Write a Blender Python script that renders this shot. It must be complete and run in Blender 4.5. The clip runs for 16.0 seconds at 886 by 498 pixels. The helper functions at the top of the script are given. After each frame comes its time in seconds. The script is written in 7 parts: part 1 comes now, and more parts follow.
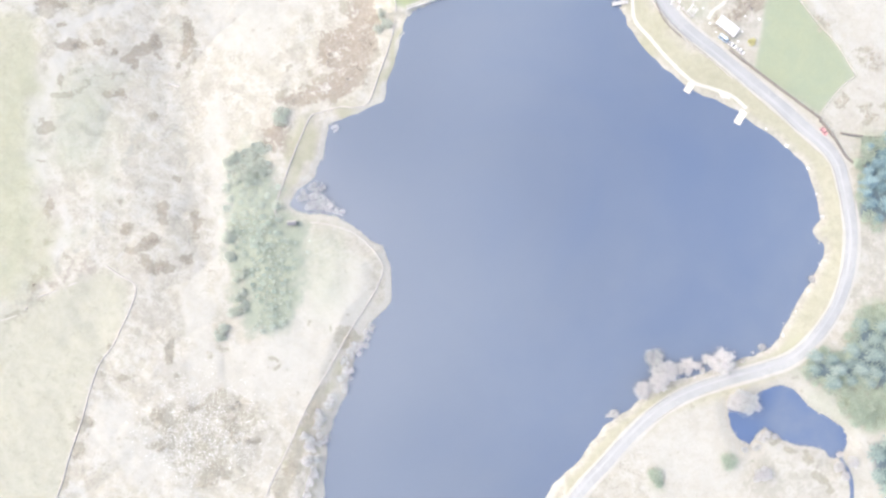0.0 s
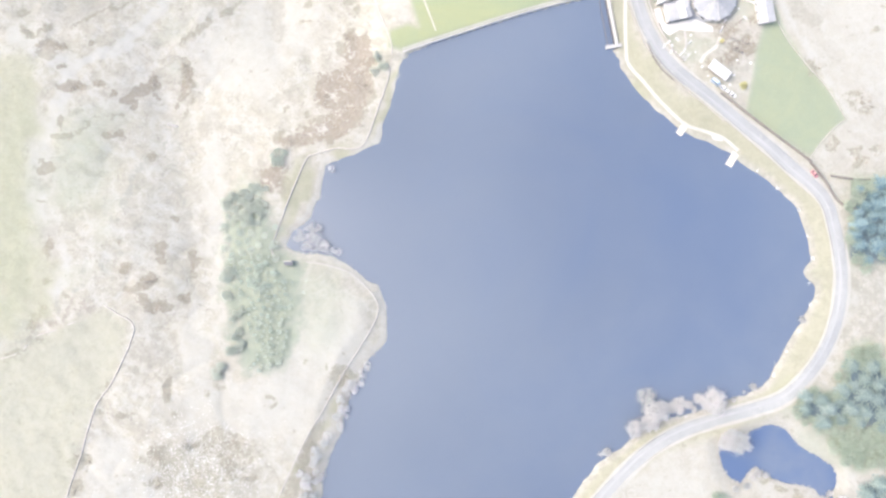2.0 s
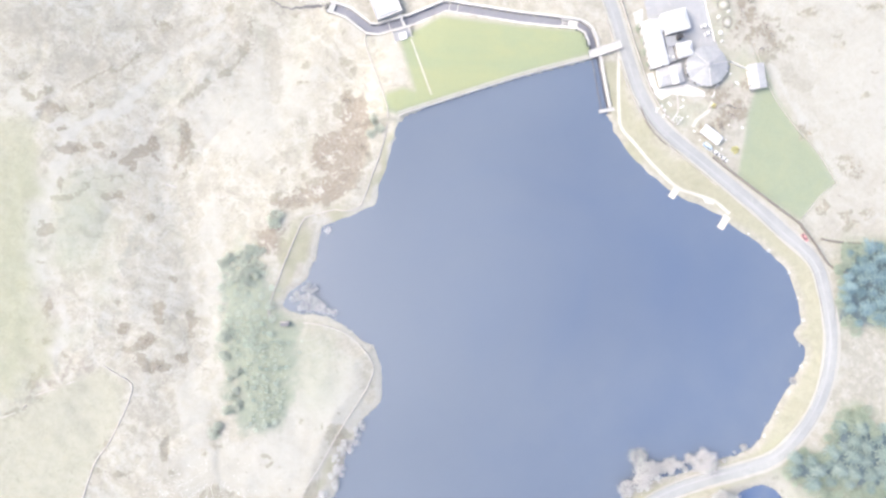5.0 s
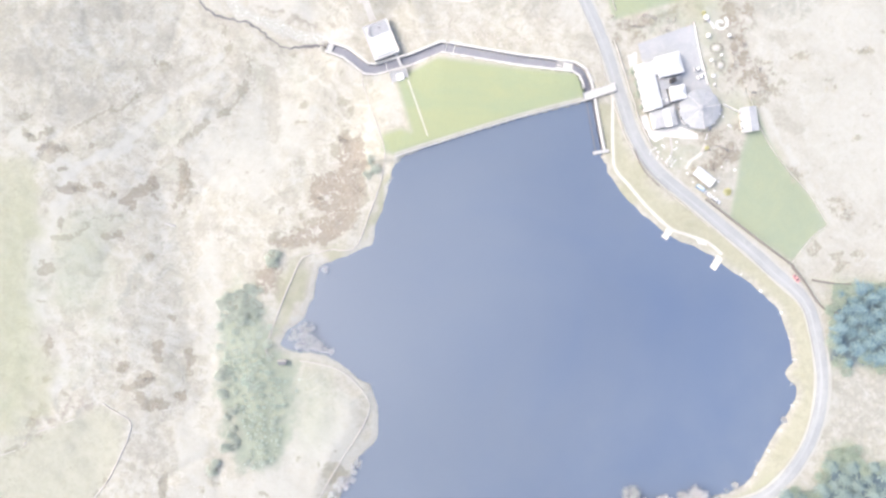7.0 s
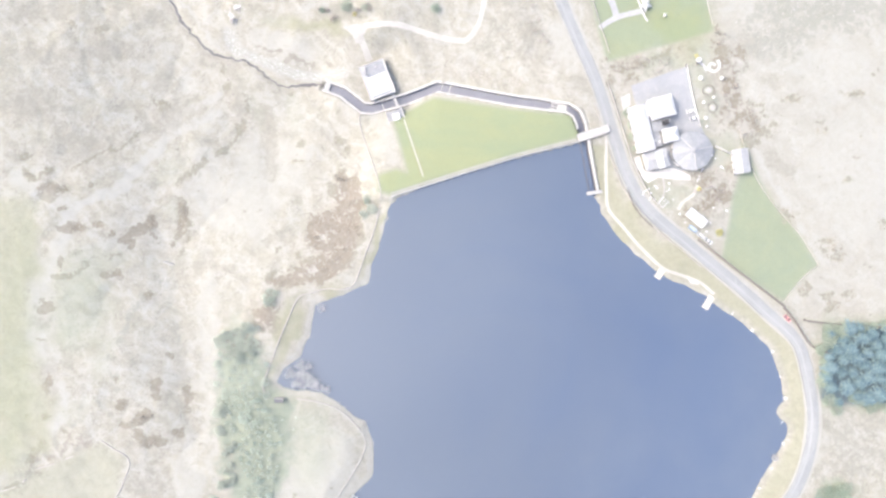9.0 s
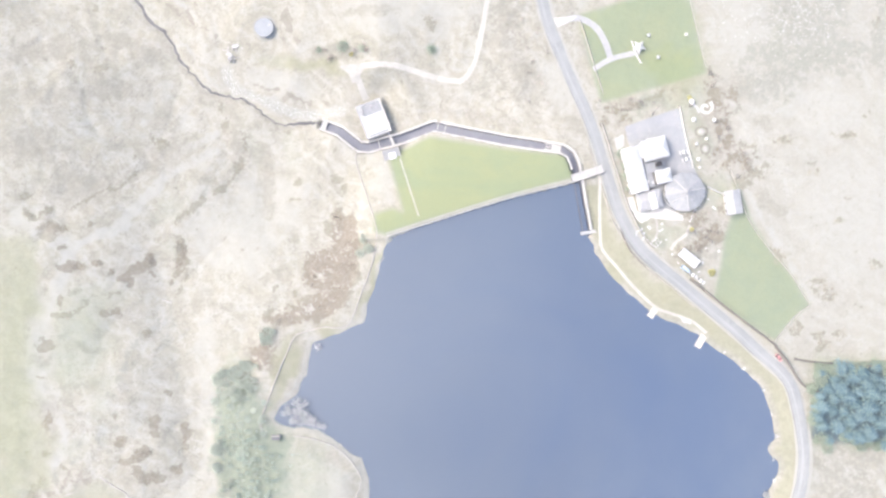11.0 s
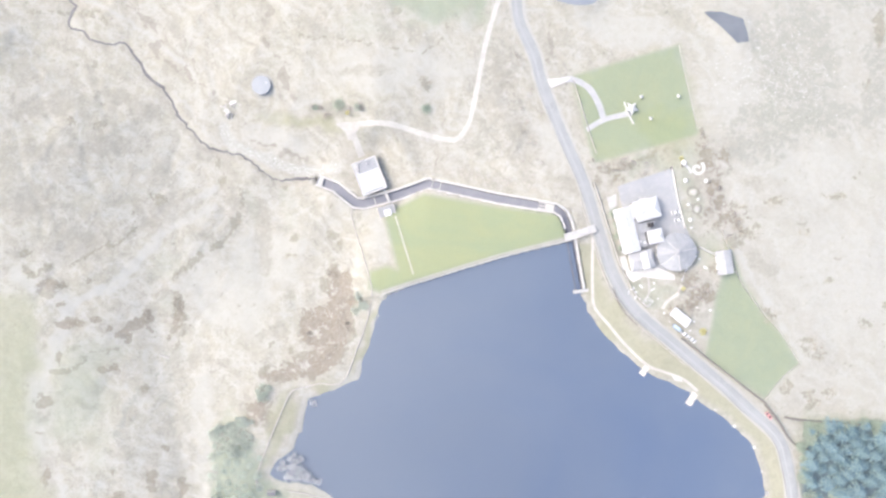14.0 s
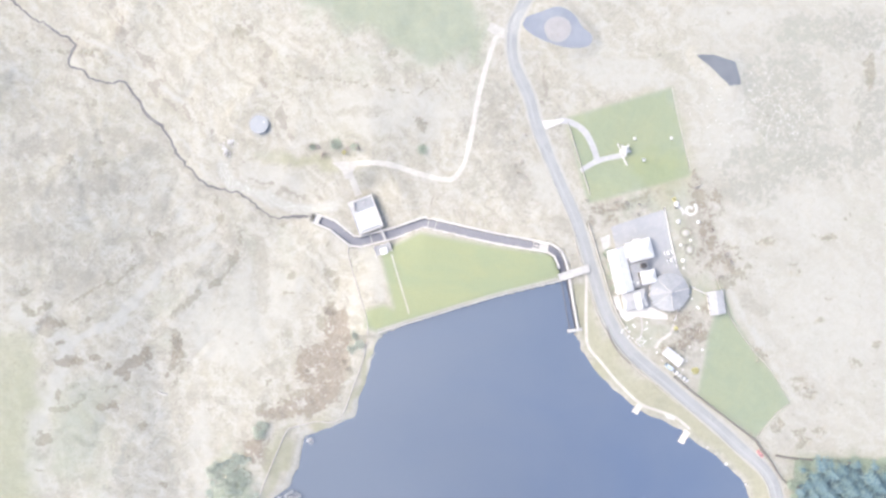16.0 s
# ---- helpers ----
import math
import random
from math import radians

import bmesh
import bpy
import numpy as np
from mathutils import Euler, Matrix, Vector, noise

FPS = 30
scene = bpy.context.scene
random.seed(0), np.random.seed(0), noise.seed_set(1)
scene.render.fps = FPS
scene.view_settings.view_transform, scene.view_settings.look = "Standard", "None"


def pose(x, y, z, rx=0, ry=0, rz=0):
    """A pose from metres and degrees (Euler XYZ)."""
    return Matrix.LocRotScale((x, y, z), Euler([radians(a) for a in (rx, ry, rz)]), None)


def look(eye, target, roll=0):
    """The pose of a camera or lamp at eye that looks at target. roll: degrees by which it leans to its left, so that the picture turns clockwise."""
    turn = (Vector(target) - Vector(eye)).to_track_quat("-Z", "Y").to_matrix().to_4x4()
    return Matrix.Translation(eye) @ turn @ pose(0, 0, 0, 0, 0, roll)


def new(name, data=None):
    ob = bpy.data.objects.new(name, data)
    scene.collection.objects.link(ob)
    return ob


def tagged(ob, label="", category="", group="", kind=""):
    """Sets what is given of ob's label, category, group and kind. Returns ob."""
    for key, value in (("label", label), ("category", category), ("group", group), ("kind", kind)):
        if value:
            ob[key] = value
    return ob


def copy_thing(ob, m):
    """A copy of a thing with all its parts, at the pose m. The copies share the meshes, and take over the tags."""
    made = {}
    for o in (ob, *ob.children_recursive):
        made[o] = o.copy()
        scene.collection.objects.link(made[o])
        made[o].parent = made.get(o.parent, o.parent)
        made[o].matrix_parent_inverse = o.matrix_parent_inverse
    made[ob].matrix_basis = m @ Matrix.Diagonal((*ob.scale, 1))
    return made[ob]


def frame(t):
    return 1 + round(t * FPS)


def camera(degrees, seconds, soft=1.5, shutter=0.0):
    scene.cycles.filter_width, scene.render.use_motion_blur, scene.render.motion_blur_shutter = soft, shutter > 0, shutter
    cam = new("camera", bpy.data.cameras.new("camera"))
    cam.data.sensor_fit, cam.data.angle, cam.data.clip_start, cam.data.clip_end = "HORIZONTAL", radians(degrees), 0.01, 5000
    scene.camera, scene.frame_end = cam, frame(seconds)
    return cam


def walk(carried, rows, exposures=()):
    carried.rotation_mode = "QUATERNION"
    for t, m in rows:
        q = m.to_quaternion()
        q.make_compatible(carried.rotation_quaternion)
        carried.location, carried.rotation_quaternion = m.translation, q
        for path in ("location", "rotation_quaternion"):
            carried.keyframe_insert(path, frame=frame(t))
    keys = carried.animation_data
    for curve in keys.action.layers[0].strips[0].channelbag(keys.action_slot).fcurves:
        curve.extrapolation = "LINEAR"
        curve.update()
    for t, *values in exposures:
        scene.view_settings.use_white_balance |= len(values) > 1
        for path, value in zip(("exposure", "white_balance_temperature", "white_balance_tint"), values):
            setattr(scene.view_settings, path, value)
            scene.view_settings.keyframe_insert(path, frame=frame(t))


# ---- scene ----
# The camera: a drone high over a reservoir, looking straight down and gliding north.
cam = camera(61.8, 16.0, soft=2.6)
# seconds, x, y, z, then the turn about x, y and z in degrees
PATH = [
    (0, 0.189, 1.308, 350.015, -0.164, -0.347, -0.402),
    (0.5, 0.974, 6.316, 350.063, -0.152, -0.290, -0.372),
    (1, 1.150, 10.026, 353.928, -0.041, -0.336, -0.329),
    (1.5, 2.134, 14.695, 354.026, 0.006, -0.367, -0.291),
    (2, 2.590, 19.556, 354.099, -0.043, -0.361, -0.231),
    (2.5, 3.438, 24.565, 354.195, -0.011, -0.314, -0.192),
    (3, 3.971, 29.044, 354.200, -0.008, -0.289, -0.150),
    (3.5, 4.190, 34.017, 358.290, 0.014, -0.299, -0.112),
    (4, 4.685, 39.104, 358.398, 0.000, -0.271, -0.083),
    (5.5, 6.270, 53.190, 358.500, 0.050, -0.277, 0.019),
    (5.9, 6.690, 56.940, 362.550, 0.063, -0.279, 0.046),
    (6.5, 7.317, 62.575, 362.678, 0.082, -0.281, 0.087),
    (7, 7.482, 67.642, 362.689, 0.078, -0.315, 0.129),
    (7.5, 8.312, 72.309, 362.814, 0.091, -0.256, 0.149),
    (8, 9.190, 77.018, 362.933, 0.134, -0.303, 0.171),
    (8.5, 9.419, 82.162, 366.800, 0.063, -0.303, 0.220),
    (9, 9.925, 86.849, 366.956, 0.107, -0.292, 0.245),
    (10.4, 11.820, 101.280, 367.050, -0.003, -0.236, 0.305),
    (10.8, 12.360, 105.400, 370.950, -0.035, -0.219, 0.322),
    (11.5, 13.316, 112.618, 371.093, -0.090, -0.191, 0.351),
    (12, 13.332, 117.432, 371.150, -0.048, -0.244, 0.389),
    (12.5, 14.046, 122.030, 371.180, -0.061, -0.195, 0.431),
    (13, 14.452, 127.217, 371.230, -0.047, -0.199, 0.473),
    (13.5, 15.128, 131.993, 375.157, -0.098, -0.170, 0.479),
    (14, 15.837, 137.056, 375.268, -0.097, -0.132, 0.520),
    (14.5, 16.194, 141.922, 375.383, -0.074, -0.209, 0.537),
    (15, 16.841, 146.813, 375.500, -0.047, -0.190, 0.581),
    (15.5, 17.078, 151.755, 379.271, -0.082, -0.191, 0.586),
    (16, 17.606, 157.101, 379.451, -0.079, -0.185, 0.621),
]
EXPOSURES = [(0, 1.90, 6700, 10), (4, 1.88, 6700, 10), (9, 1.84, 6700, 10), (16, 1.75, 6600, 10)]
walk(cam, [(t, pose(*p)) for t, *p in PATH], EXPOSURES)

# ---- light: a bright hazy sky and one soft sun in the west ----
SUN_HEIGHT, SUN_WEST = radians(50), radians(280)   # elevation and compass turn from +y
world = bpy.data.worlds.new("sky")
scene.world = world
world.use_nodes = True
wn = world.node_tree.nodes
sky = wn.new("ShaderNodeTexSky")
sky.sky_type, sky.sun_disc = "NISHITA", False
sky.sun_elevation, sky.sun_rotation = SUN_HEIGHT, SUN_WEST
sky.dust_density, sky.air_density, sky.ozone_density = 4.0, 1.0, 1.0
wn["Background"].inputs["Strength"].default_value = 0.15
# thin white cloud with bluer gaps over the whole sky
sky_way, cloud, cloud_span, tone, cloudy = (wn.new("ShaderNode" + k) for k in ("TexCoord", "TexNoise", "MapRange", "Mix", "VectorMath"))
cloud.noise_dimensions = "4D"
for key, value in (("W", 2.2), ("Scale", 3.0), ("Detail", 3.0), ("Roughness", 0.5)):
    cloud.inputs[key].default_value = value
cloud_span.interpolation_type = "SMOOTHSTEP"
for key, value in (("From Min", 0.36), ("From Max", 0.64)):
    cloud_span.inputs[key].default_value = value
tone.data_type, cloudy.operation = "RGBA", "MULTIPLY"
tone.inputs[6].default_value, tone.inputs[7].default_value = (0.40, 0.48, 0.61, 1), (1.62, 1.58, 1.47, 1)
for a, b in ((sky_way.outputs["Generated"], cloud.inputs["Vector"]), (cloud.outputs["Fac"], cloud_span.inputs["Value"]), (cloud_span.outputs["Result"], tone.inputs[0]), (sky.outputs["Color"], cloudy.inputs[0]), (tone.outputs[2], cloudy.inputs[1]), (cloudy.outputs["Vector"], wn["Background"].inputs["Color"])):
    world.node_tree.links.new(a, b)
sun_data = bpy.data.lights.new("sun", "SUN")
sun_data.energy, sun_data.angle, sun_data.color = 0.55, radians(45), (1.0, 0.97, 0.92)
sun = new("sun", sun_data)
sun_at = Vector((math.sin(SUN_WEST) * math.cos(SUN_HEIGHT), math.cos(SUN_WEST) * math.cos(SUN_HEIGHT), math.sin(SUN_HEIGHT)))
sun.matrix_world = look(sun_at * 900, (0, 0, 0))


# ---- materials ----
def shader(name, rough=0.9, metal=0.0):
    m = bpy.data.materials.new(name)
    m.use_nodes = True
    b = m.node_tree.nodes["Principled BSDF"]
    b.inputs["Roughness"].default_value, b.inputs["Metallic"].default_value = rough, metal
    b.inputs["Specular IOR Level"].default_value = 0.25
    return m, m.node_tree.nodes, m.node_tree.links, b


def tex(nodes, links, scale, detail=5.0, rough=0.6, where="Object", warp=0.0):
    c = nodes.new("ShaderNodeTexCoord")
    n = nodes.new("ShaderNodeTexNoise")
    n.inputs["Scale"].default_value, n.inputs["Detail"].default_value, n.inputs["Roughness"].default_value = scale, detail, rough
    n.inputs["Distortion"].default_value = warp
    links.new(c.outputs[where], n.inputs["Vector"])
    return n.outputs["Fac"]


def span(nodes, links, value, low, high, to_low=0.0, to_high=1.0):
    r = nodes.new("ShaderNodeMapRange")
    r.interpolation_type = "SMOOTHSTEP"
    for key, v in zip(("From Min", "From Max", "To Min", "To Max"), (low, high, to_low, to_high)):
        r.inputs[key].default_value = v
    links.new(value, r.inputs["Value"])
    return r.outputs["Result"]


def calc(nodes, links, op, a, b):
    n = nodes.new("ShaderNodeMath")
    n.operation = op
    for i, v in enumerate((a, b)):
        if isinstance(v, (int, float)):
            n.inputs[i].default_value = v
        else:
            links.new(v, n.inputs[i])
    return n.outputs[0]


def blend(nodes, links, fac, a, b, kind="MIX"):
    n = nodes.new("ShaderNodeMix")
    n.data_type, n.blend_type = "RGBA", kind
    for socket, v in ((n.inputs[0], fac), (n.inputs[6], a), (n.inputs[7], b)):
        if isinstance(v, tuple):
            socket.default_value = (*v, 1)
        elif isinstance(v, (int, float)):
            socket.default_value = v
        else:
            links.new(v, socket)
    return n.outputs[2]


def bump(nodes, links, b, height, strength, distance):
    n = nodes.new("ShaderNodeBump")
    n.inputs["Strength"].default_value, n.inputs["Distance"].default_value = strength, distance
    links.new(height, n.inputs["Height"])
    links.new(n.outputs["Normal"], b.inputs["Normal"])


def surface(name, light, dark, coarse=0.4, fine=4.0, rough=0.9, relief=0.05, metal=0.0, stain=None):
    """A worn surface: two colours mixed by noise at two scales, a little per object, with fine relief."""
    m, n, l, b = shader(name, rough, metal)
    big, small = tex(n, l, coarse, 4), tex(n, l, fine, 6, 0.7)
    f = calc(n, l, "ADD", span(n, l, big, 0.35, 0.65, 0, 0.6), span(n, l, small, 0.3, 0.7, 0, 0.4))
    col = blend(n, l, f, light, dark)
    if stain:
        col = blend(n, l, span(n, l, tex(n, l, coarse * 2.3, 6, 0.7, warp=1.0), 0.54, 0.68, 0, 0.7), col, stain)
    info = n.new("ShaderNodeObjectInfo")
    col = blend(n, l, 1.0, col, blend(n, l, info.outputs["Random"], (0.9, 0.9, 0.9), (1.08, 1.06, 1.04)), "MULTIPLY")
    l.new(col, b.inputs["Base Color"])
    bump(n, l, b, small, 0.5, relief)
    return m


def foliage(name, light, dark):
    m, n, l, b = shader(name, 0.8)
    geo = n.new("ShaderNodeNewGeometry")
    info = n.new("ShaderNodeObjectInfo")
    col = blend(n, l, geo.outputs["Random Per Island"], light, dark)
    col = blend(n, l, 1.0, col, blend(n, l, info.outputs["Random"], (0.88, 0.9, 0.89), (1.1, 1.08, 1.07)), "MULTIPLY")
    l.new(col, b.inputs["Base Color"])
    through_leaf, both = n.new("ShaderNodeBsdfTranslucent"), n.new("ShaderNodeMixShader")
    l.new(col, through_leaf.inputs["Color"])
    both.inputs[0].default_value = 0.12
    l.new(b.outputs[0], both.inputs[1])
    l.new(through_leaf.outputs[0], both.inputs[2])
    l.new(both.outputs[0], n["Material Output"].inputs["Surface"])
    return m


def water(name, deep, shallow, scale=0.012, rough=0.08, west_tint=None):
    m, n, l, b = shader(name, rough)
    b.inputs["IOR"].default_value = 1.33
    b.inputs["Specular IOR Level"].default_value = 1.0
    col = blend(n, l, span(n, l, tex(n, l, scale, 3, 0.5), 0.32, 0.68), deep, shallow)
    col = blend(n, l, span(n, l, tex(n, l, scale * 9, 4, 0.6), 0.35, 0.7, 0, 0.25), col, deep)
    if west_tint:
        # colour blends to a second tone towards the west bank
        place, part_x = n.new("ShaderNodeTexCoord"), n.new("ShaderNodeSeparateXYZ")
        l.new(place.outputs["Object"], part_x.inputs[0])
        wander = calc(n, l, "ADD", part_x.outputs[0], calc(n, l, "MULTIPLY", tex(n, l, 0.01, 4, 0.6, warp=1.0), 160.0))
        col = blend(n, l, span(n, l, wander, 40.0, 235.0, 0.8, 0.0), col, west_tint)
    l.new(col, b.inputs["Base Color"])
    bump(n, l, b, tex(n, l, 1.6, 4, 0.6), 0.15, 0.03)
    return m


def moor():
    """Moorland: bleached grass, with attribute weights for lush grass, heather, wet rush, bare pale grass and verge."""
    m, n, l, b = shader("moorland_grass", 0.95)
    weights = n.new("ShaderNodeAttribute")
    weights.attribute_name = "cover"
    more = n.new("ShaderNodeAttribute")
    more.attribute_name = "cover_more"
    conifer_shade = n.new("ShaderNodeAttribute")
    conifer_shade.attribute_name = "wood_floor_shade"
    sep, sep2 = n.new("ShaderNodeSeparateColor"), n.new("ShaderNodeSeparateColor")
    l.new(weights.outputs["Color"], sep.inputs[0])
    l.new(more.outputs["Color"], sep2.inputs[0])
    lush, heather, pale = sep.outputs
    rush, grey, verge = sep2.outputs
    spots, sep3 = n.new("ShaderNodeAttribute"), n.new("ShaderNodeSeparateColor")
    spots.attribute_name = "marks"
    l.new(spots.outputs["Color"], sep3.inputs[0])
    brown, faded, olive = sep3.outputs
    calm = n.new("ShaderNodeAttribute")
    calm.attribute_name = "calm"
    shade_floor = n.new("ShaderNodeAttribute")
    shade_floor.attribute_name = "thicket_shade"
    big, mid, small, grain = tex(n, l, 0.018, 6, 0.62, warp=1.5), tex(n, l, 0.075, 7, 0.68, warp=1.4), tex(n, l, 0.33, 6, 0.7, warp=0.6), tex(n, l, 1.7, 5, 0.75)
    tint = tex(n, l, 0.028, 5, 0.6, warp=2.0)
    streak = n.new("ShaderNodeTexWave")
    streak.wave_type, streak.bands_direction = "BANDS", "DIAGONAL"
    for key, value in (("Scale", 0.035), ("Distortion", 16.0), ("Detail", 5.0), ("Detail Scale", 1.2), ("Detail Roughness", 0.7)):
        streak.inputs[key].default_value = value
    place = n.new("ShaderNodeTexCoord")
    l.new(place.outputs["Object"], streak.inputs["Vector"])
    col = blend(n, l, span(n, l, tint, 0.38, 0.62), (0.273, 0.260, 0.222), (0.259, 0.251, 0.210))
    col = blend(n, l, span(n, l, big, 0.36, 0.64, 0, 0.75), col, (0.287, 0.278, 0.248))
    col = blend(n, l, span(n, l, mid, 0.53, 0.60, 0, 0.36), col, (0.238, 0.228, 0.192))
    col = blend(n, l, span(n, l, mid, 0.38, 0.45, 0.6, 0), col, (0.303, 0.300, 0.277))
    hags, mottle = tex(n, l, 0.16, 8, 0.62, warp=0.8), tex(n, l, 0.6, 6, 0.62, warp=0.4)
    col = blend(n, l, span(n, l, hags, 0.56, 0.60, 0, 0.34), col, (0.214, 0.204, 0.168))
    col = blend(n, l, span(n, l, mottle, 0.57, 0.68, 0, 0.18), col, (0.200, 0.193, 0.163))
    col = blend(n, l, span(n, l, mottle, 0.34, 0.44, 0.22, 0), col, (0.315, 0.312, 0.292))
    # winding rills and worn sheep trods, thin lines where a slow noise crosses its middle
    for scale, warp, wide, dark in ((0.021, 2.2, 0.010, (0.212, 0.204, 0.180)), (0.034, 1.8, 0.011, (0.318, 0.314, 0.290)), (0.052, 1.2, 0.010, (0.205, 0.195, 0.170))):
        line = calc(n, l, "ABSOLUTE", calc(n, l, "SUBTRACT", tex(n, l, scale, 6, 0.58, warp=warp), 0.5), 0.0)
        col = blend(n, l, calc(n, l, "MULTIPLY", span(n, l, line, wide * 0.25, wide, 0.7, 0), span(n, l, small, 0.34, 0.48)), col, dark)
    col = blend(n, l, span(n, l, streak.outputs["Fac"], 0.80, 0.97, 0, 0.5), col, (0.322, 0.317, 0.286))
    col = blend(n, l, span(n, l, streak.outputs["Fac"], 0.03, 0.16, 0.35, 0), col, (0.210, 0.198, 0.170))
    col = blend(n, l, span(n, l, small, 0.54, 0.70, 0, 0.26), col, (0.210, 0.203, 0.166))
    # the drier eastern pastures are smoother
    col = blend(n, l, calc(n, l, "MULTIPLY", calm.outputs["Fac"], 0.72), col, blend(n, l, span(n, l, big, 0.38, 0.62), (0.300, 0.297, 0.272), (0.276, 0.270, 0.242)))
    edge = calc(n, l, "SUBTRACT", calc(n, l, "ADD", mid, calc(n, l, "MULTIPLY", small, 1.3)), 1.15)
    broken = span(n, l, edge, -0.2, 0.2, 0.0, 2.0)

    def mask(weight, low, high, most):
        return span(n, l, calc(n, l, "MULTIPLY", weight, broken), low, high, 0, most)

    col = blend(n, l, mask(grey, 0.3, 1.2, 0.55), col, blend(n, l, span(n, l, small, 0.4, 0.6), (0.243, 0.240, 0.211), (0.206, 0.199, 0.173)))
    col = blend(n, l, span(n, l, calc(n, l, "ADD", pale, calc(n, l, "MULTIPLY", calc(n, l, "SUBTRACT", mid, 0.5), 0.9)), 0.30, 0.75, 0, 0.82), col, blend(n, l, span(n, l, small, 0.40, 0.66), (0.298, 0.294, 0.268), (0.276, 0.271, 0.243)))
    col = blend(n, l, calc(n, l, "MULTIPLY", span(n, l, pale, 0.79, 1.0), span(n, l, mottle, 0.36, 0.56, 0.2, 0.5)), col, (0.310, 0.307, 0.284))
    ragged = calc(n, l, "ADD", calc(n, l, "MULTIPLY", calc(n, l, "SUBTRACT", small, 0.5), 0.9), calc(n, l, "ADD", calc(n, l, "MULTIPLY", calc(n, l, "SUBTRACT", hags, 0.5), 1.1), calc(n, l, "MULTIPLY", calc(n, l, "SUBTRACT", mottle, 0.5), 0.7)))
    col = blend(n, l, span(n, l, calc(n, l, "ADD", olive, ragged), 0.3, 1.1, 0, 0.4), col, blend(n, l, span(n, l, mottle, 0.35, 0.62), (0.276, 0.280, 0.240), (0.246, 0.252, 0.208)))
    col = blend(n, l, span(n, l, calc(n, l, "ADD", faded, calc(n, l, "MULTIPLY", ragged, 1.4)), 0.3, 1.0, 0, 0.6), col, blend(n, l, span(n, l, mottle, 0.35, 0.62), (0.238, 0.227, 0.199), (0.206, 0.197, 0.168)))
    col = blend(n, l, mask(rush, 0.2, 0.9, 0.7), col, blend(n, l, span(n, l, grain, 0.4, 0.62), (0.193, 0.198, 0.175), (0.252, 0.246, 0.219)))
    col = blend(n, l, span(n, l, calc(n, l, "ADD", calc(n, l, "MULTIPLY", heather, 0.62), calc(n, l, "ADD", calc(n, l, "MULTIPLY", calc(n, l, "SUBTRACT", tex(n, l, 0.2, 3, 0.5, warp=0.5), 0.5), 2.1), calc(n, l, "MULTIPLY", calc(n, l, "SUBTRACT", small, 0.5), 0.5))), 0.40, 0.52, 0, 0.55), col, blend(n, l, span(n, l, mottle, 0.35, 0.62), (0.204, 0.186, 0.164), (0.166, 0.148, 0.128)))
    col = blend(n, l, span(n, l, calc(n, l, "ADD", brown, calc(n, l, "MULTIPLY", ragged, 1.5)), 0.36, 0.54, 0, 0.72), col, blend(n, l, spots.outputs["Alpha"], blend(n, l, span(n, l, mottle, 0.35, 0.62), (0.216, 0.205, 0.168), (0.176, 0.166, 0.131)), blend(n, l, span(n, l, mottle, 0.35, 0.62), (0.190, 0.164, 0.134), (0.148, 0.125, 0.101))))
    # copse floor: green undergrowth, its colour darkened for shade under the trees
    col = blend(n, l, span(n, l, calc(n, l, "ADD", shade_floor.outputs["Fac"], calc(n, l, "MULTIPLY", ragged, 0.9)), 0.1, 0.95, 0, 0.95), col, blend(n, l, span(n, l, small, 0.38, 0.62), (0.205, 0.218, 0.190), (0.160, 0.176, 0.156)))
    col = blend(n, l, calc(n, l, "MULTIPLY", verge, 0.85), col, blend(n, l, span(n, l, small, 0.35, 0.65), (0.236, 0.231, 0.172), (0.208, 0.206, 0.148)))
    grass = blend(n, l, span(n, l, mid, 0.36, 0.66), (0.188, 0.216, 0.166), (0.206, 0.228, 0.168))
    grass = blend(n, l, span(n, l, small, 0.45, 0.7, 0, 0.4), grass, (0.178, 0.206, 0.158))
    grass = blend(n, l, calc(n, l, "MULTIPLY", verge, 0.8), grass, blend(n, l, span(n, l, big, 0.4, 0.6), (0.178, 0.207, 0.122), (0.200, 0.217, 0.118)))
    col = blend(n, l, lush, col, grass)
    col = blend(n, l, span(n, l, grain, 0.35, 0.75, 0.0, 0.26), col, blend(n, l, 1.0, col, (0.74, 0.73, 0.72), "MULTIPLY"))
    col = blend(n, l, 1.0, col, (1.004, 1.0, 0.998), "MULTIPLY")
    # shade between the conifers, put into the ground colour as dark blue-green
    col = blend(n, l, calc(n, l, "MULTIPLY", conifer_shade.outputs["Fac"], 0.9), col, blend(n, l, span(n, l, small, 0.4, 0.6), (0.060, 0.092, 0.118), (0.085, 0.120, 0.138)))
    l.new(col, b.inputs["Base Color"])
    bump(n, l, b, calc(n, l, "ADD", small, calc(n, l, "MULTIPLY", grain, 0.4)), 0.6, 0.5)
    return m


MOOR = moor()
LAKE = water("reservoir_water", (0.070, 0.096, 0.150), (0.094, 0.117, 0.160), 0.008, west_tint=(0.102, 0.119, 0.146))
YARD_WATER = water("silty_yard_water", (0.158, 0.171, 0.200), (0.200, 0.211, 0.234), 0.12)
POND_WATER = water("pond_water", (0.058, 0.088, 0.160), (0.096, 0.120, 0.168), 0.03)
STREAM_WATER = water("peaty_water", (0.062, 0.060, 0.066), (0.120, 0.116, 0.120), 0.3, 0.6)
SILT_WATER = water("silty_water", (0.112, 0.121, 0.135), (0.138, 0.147, 0.160), 0.1)
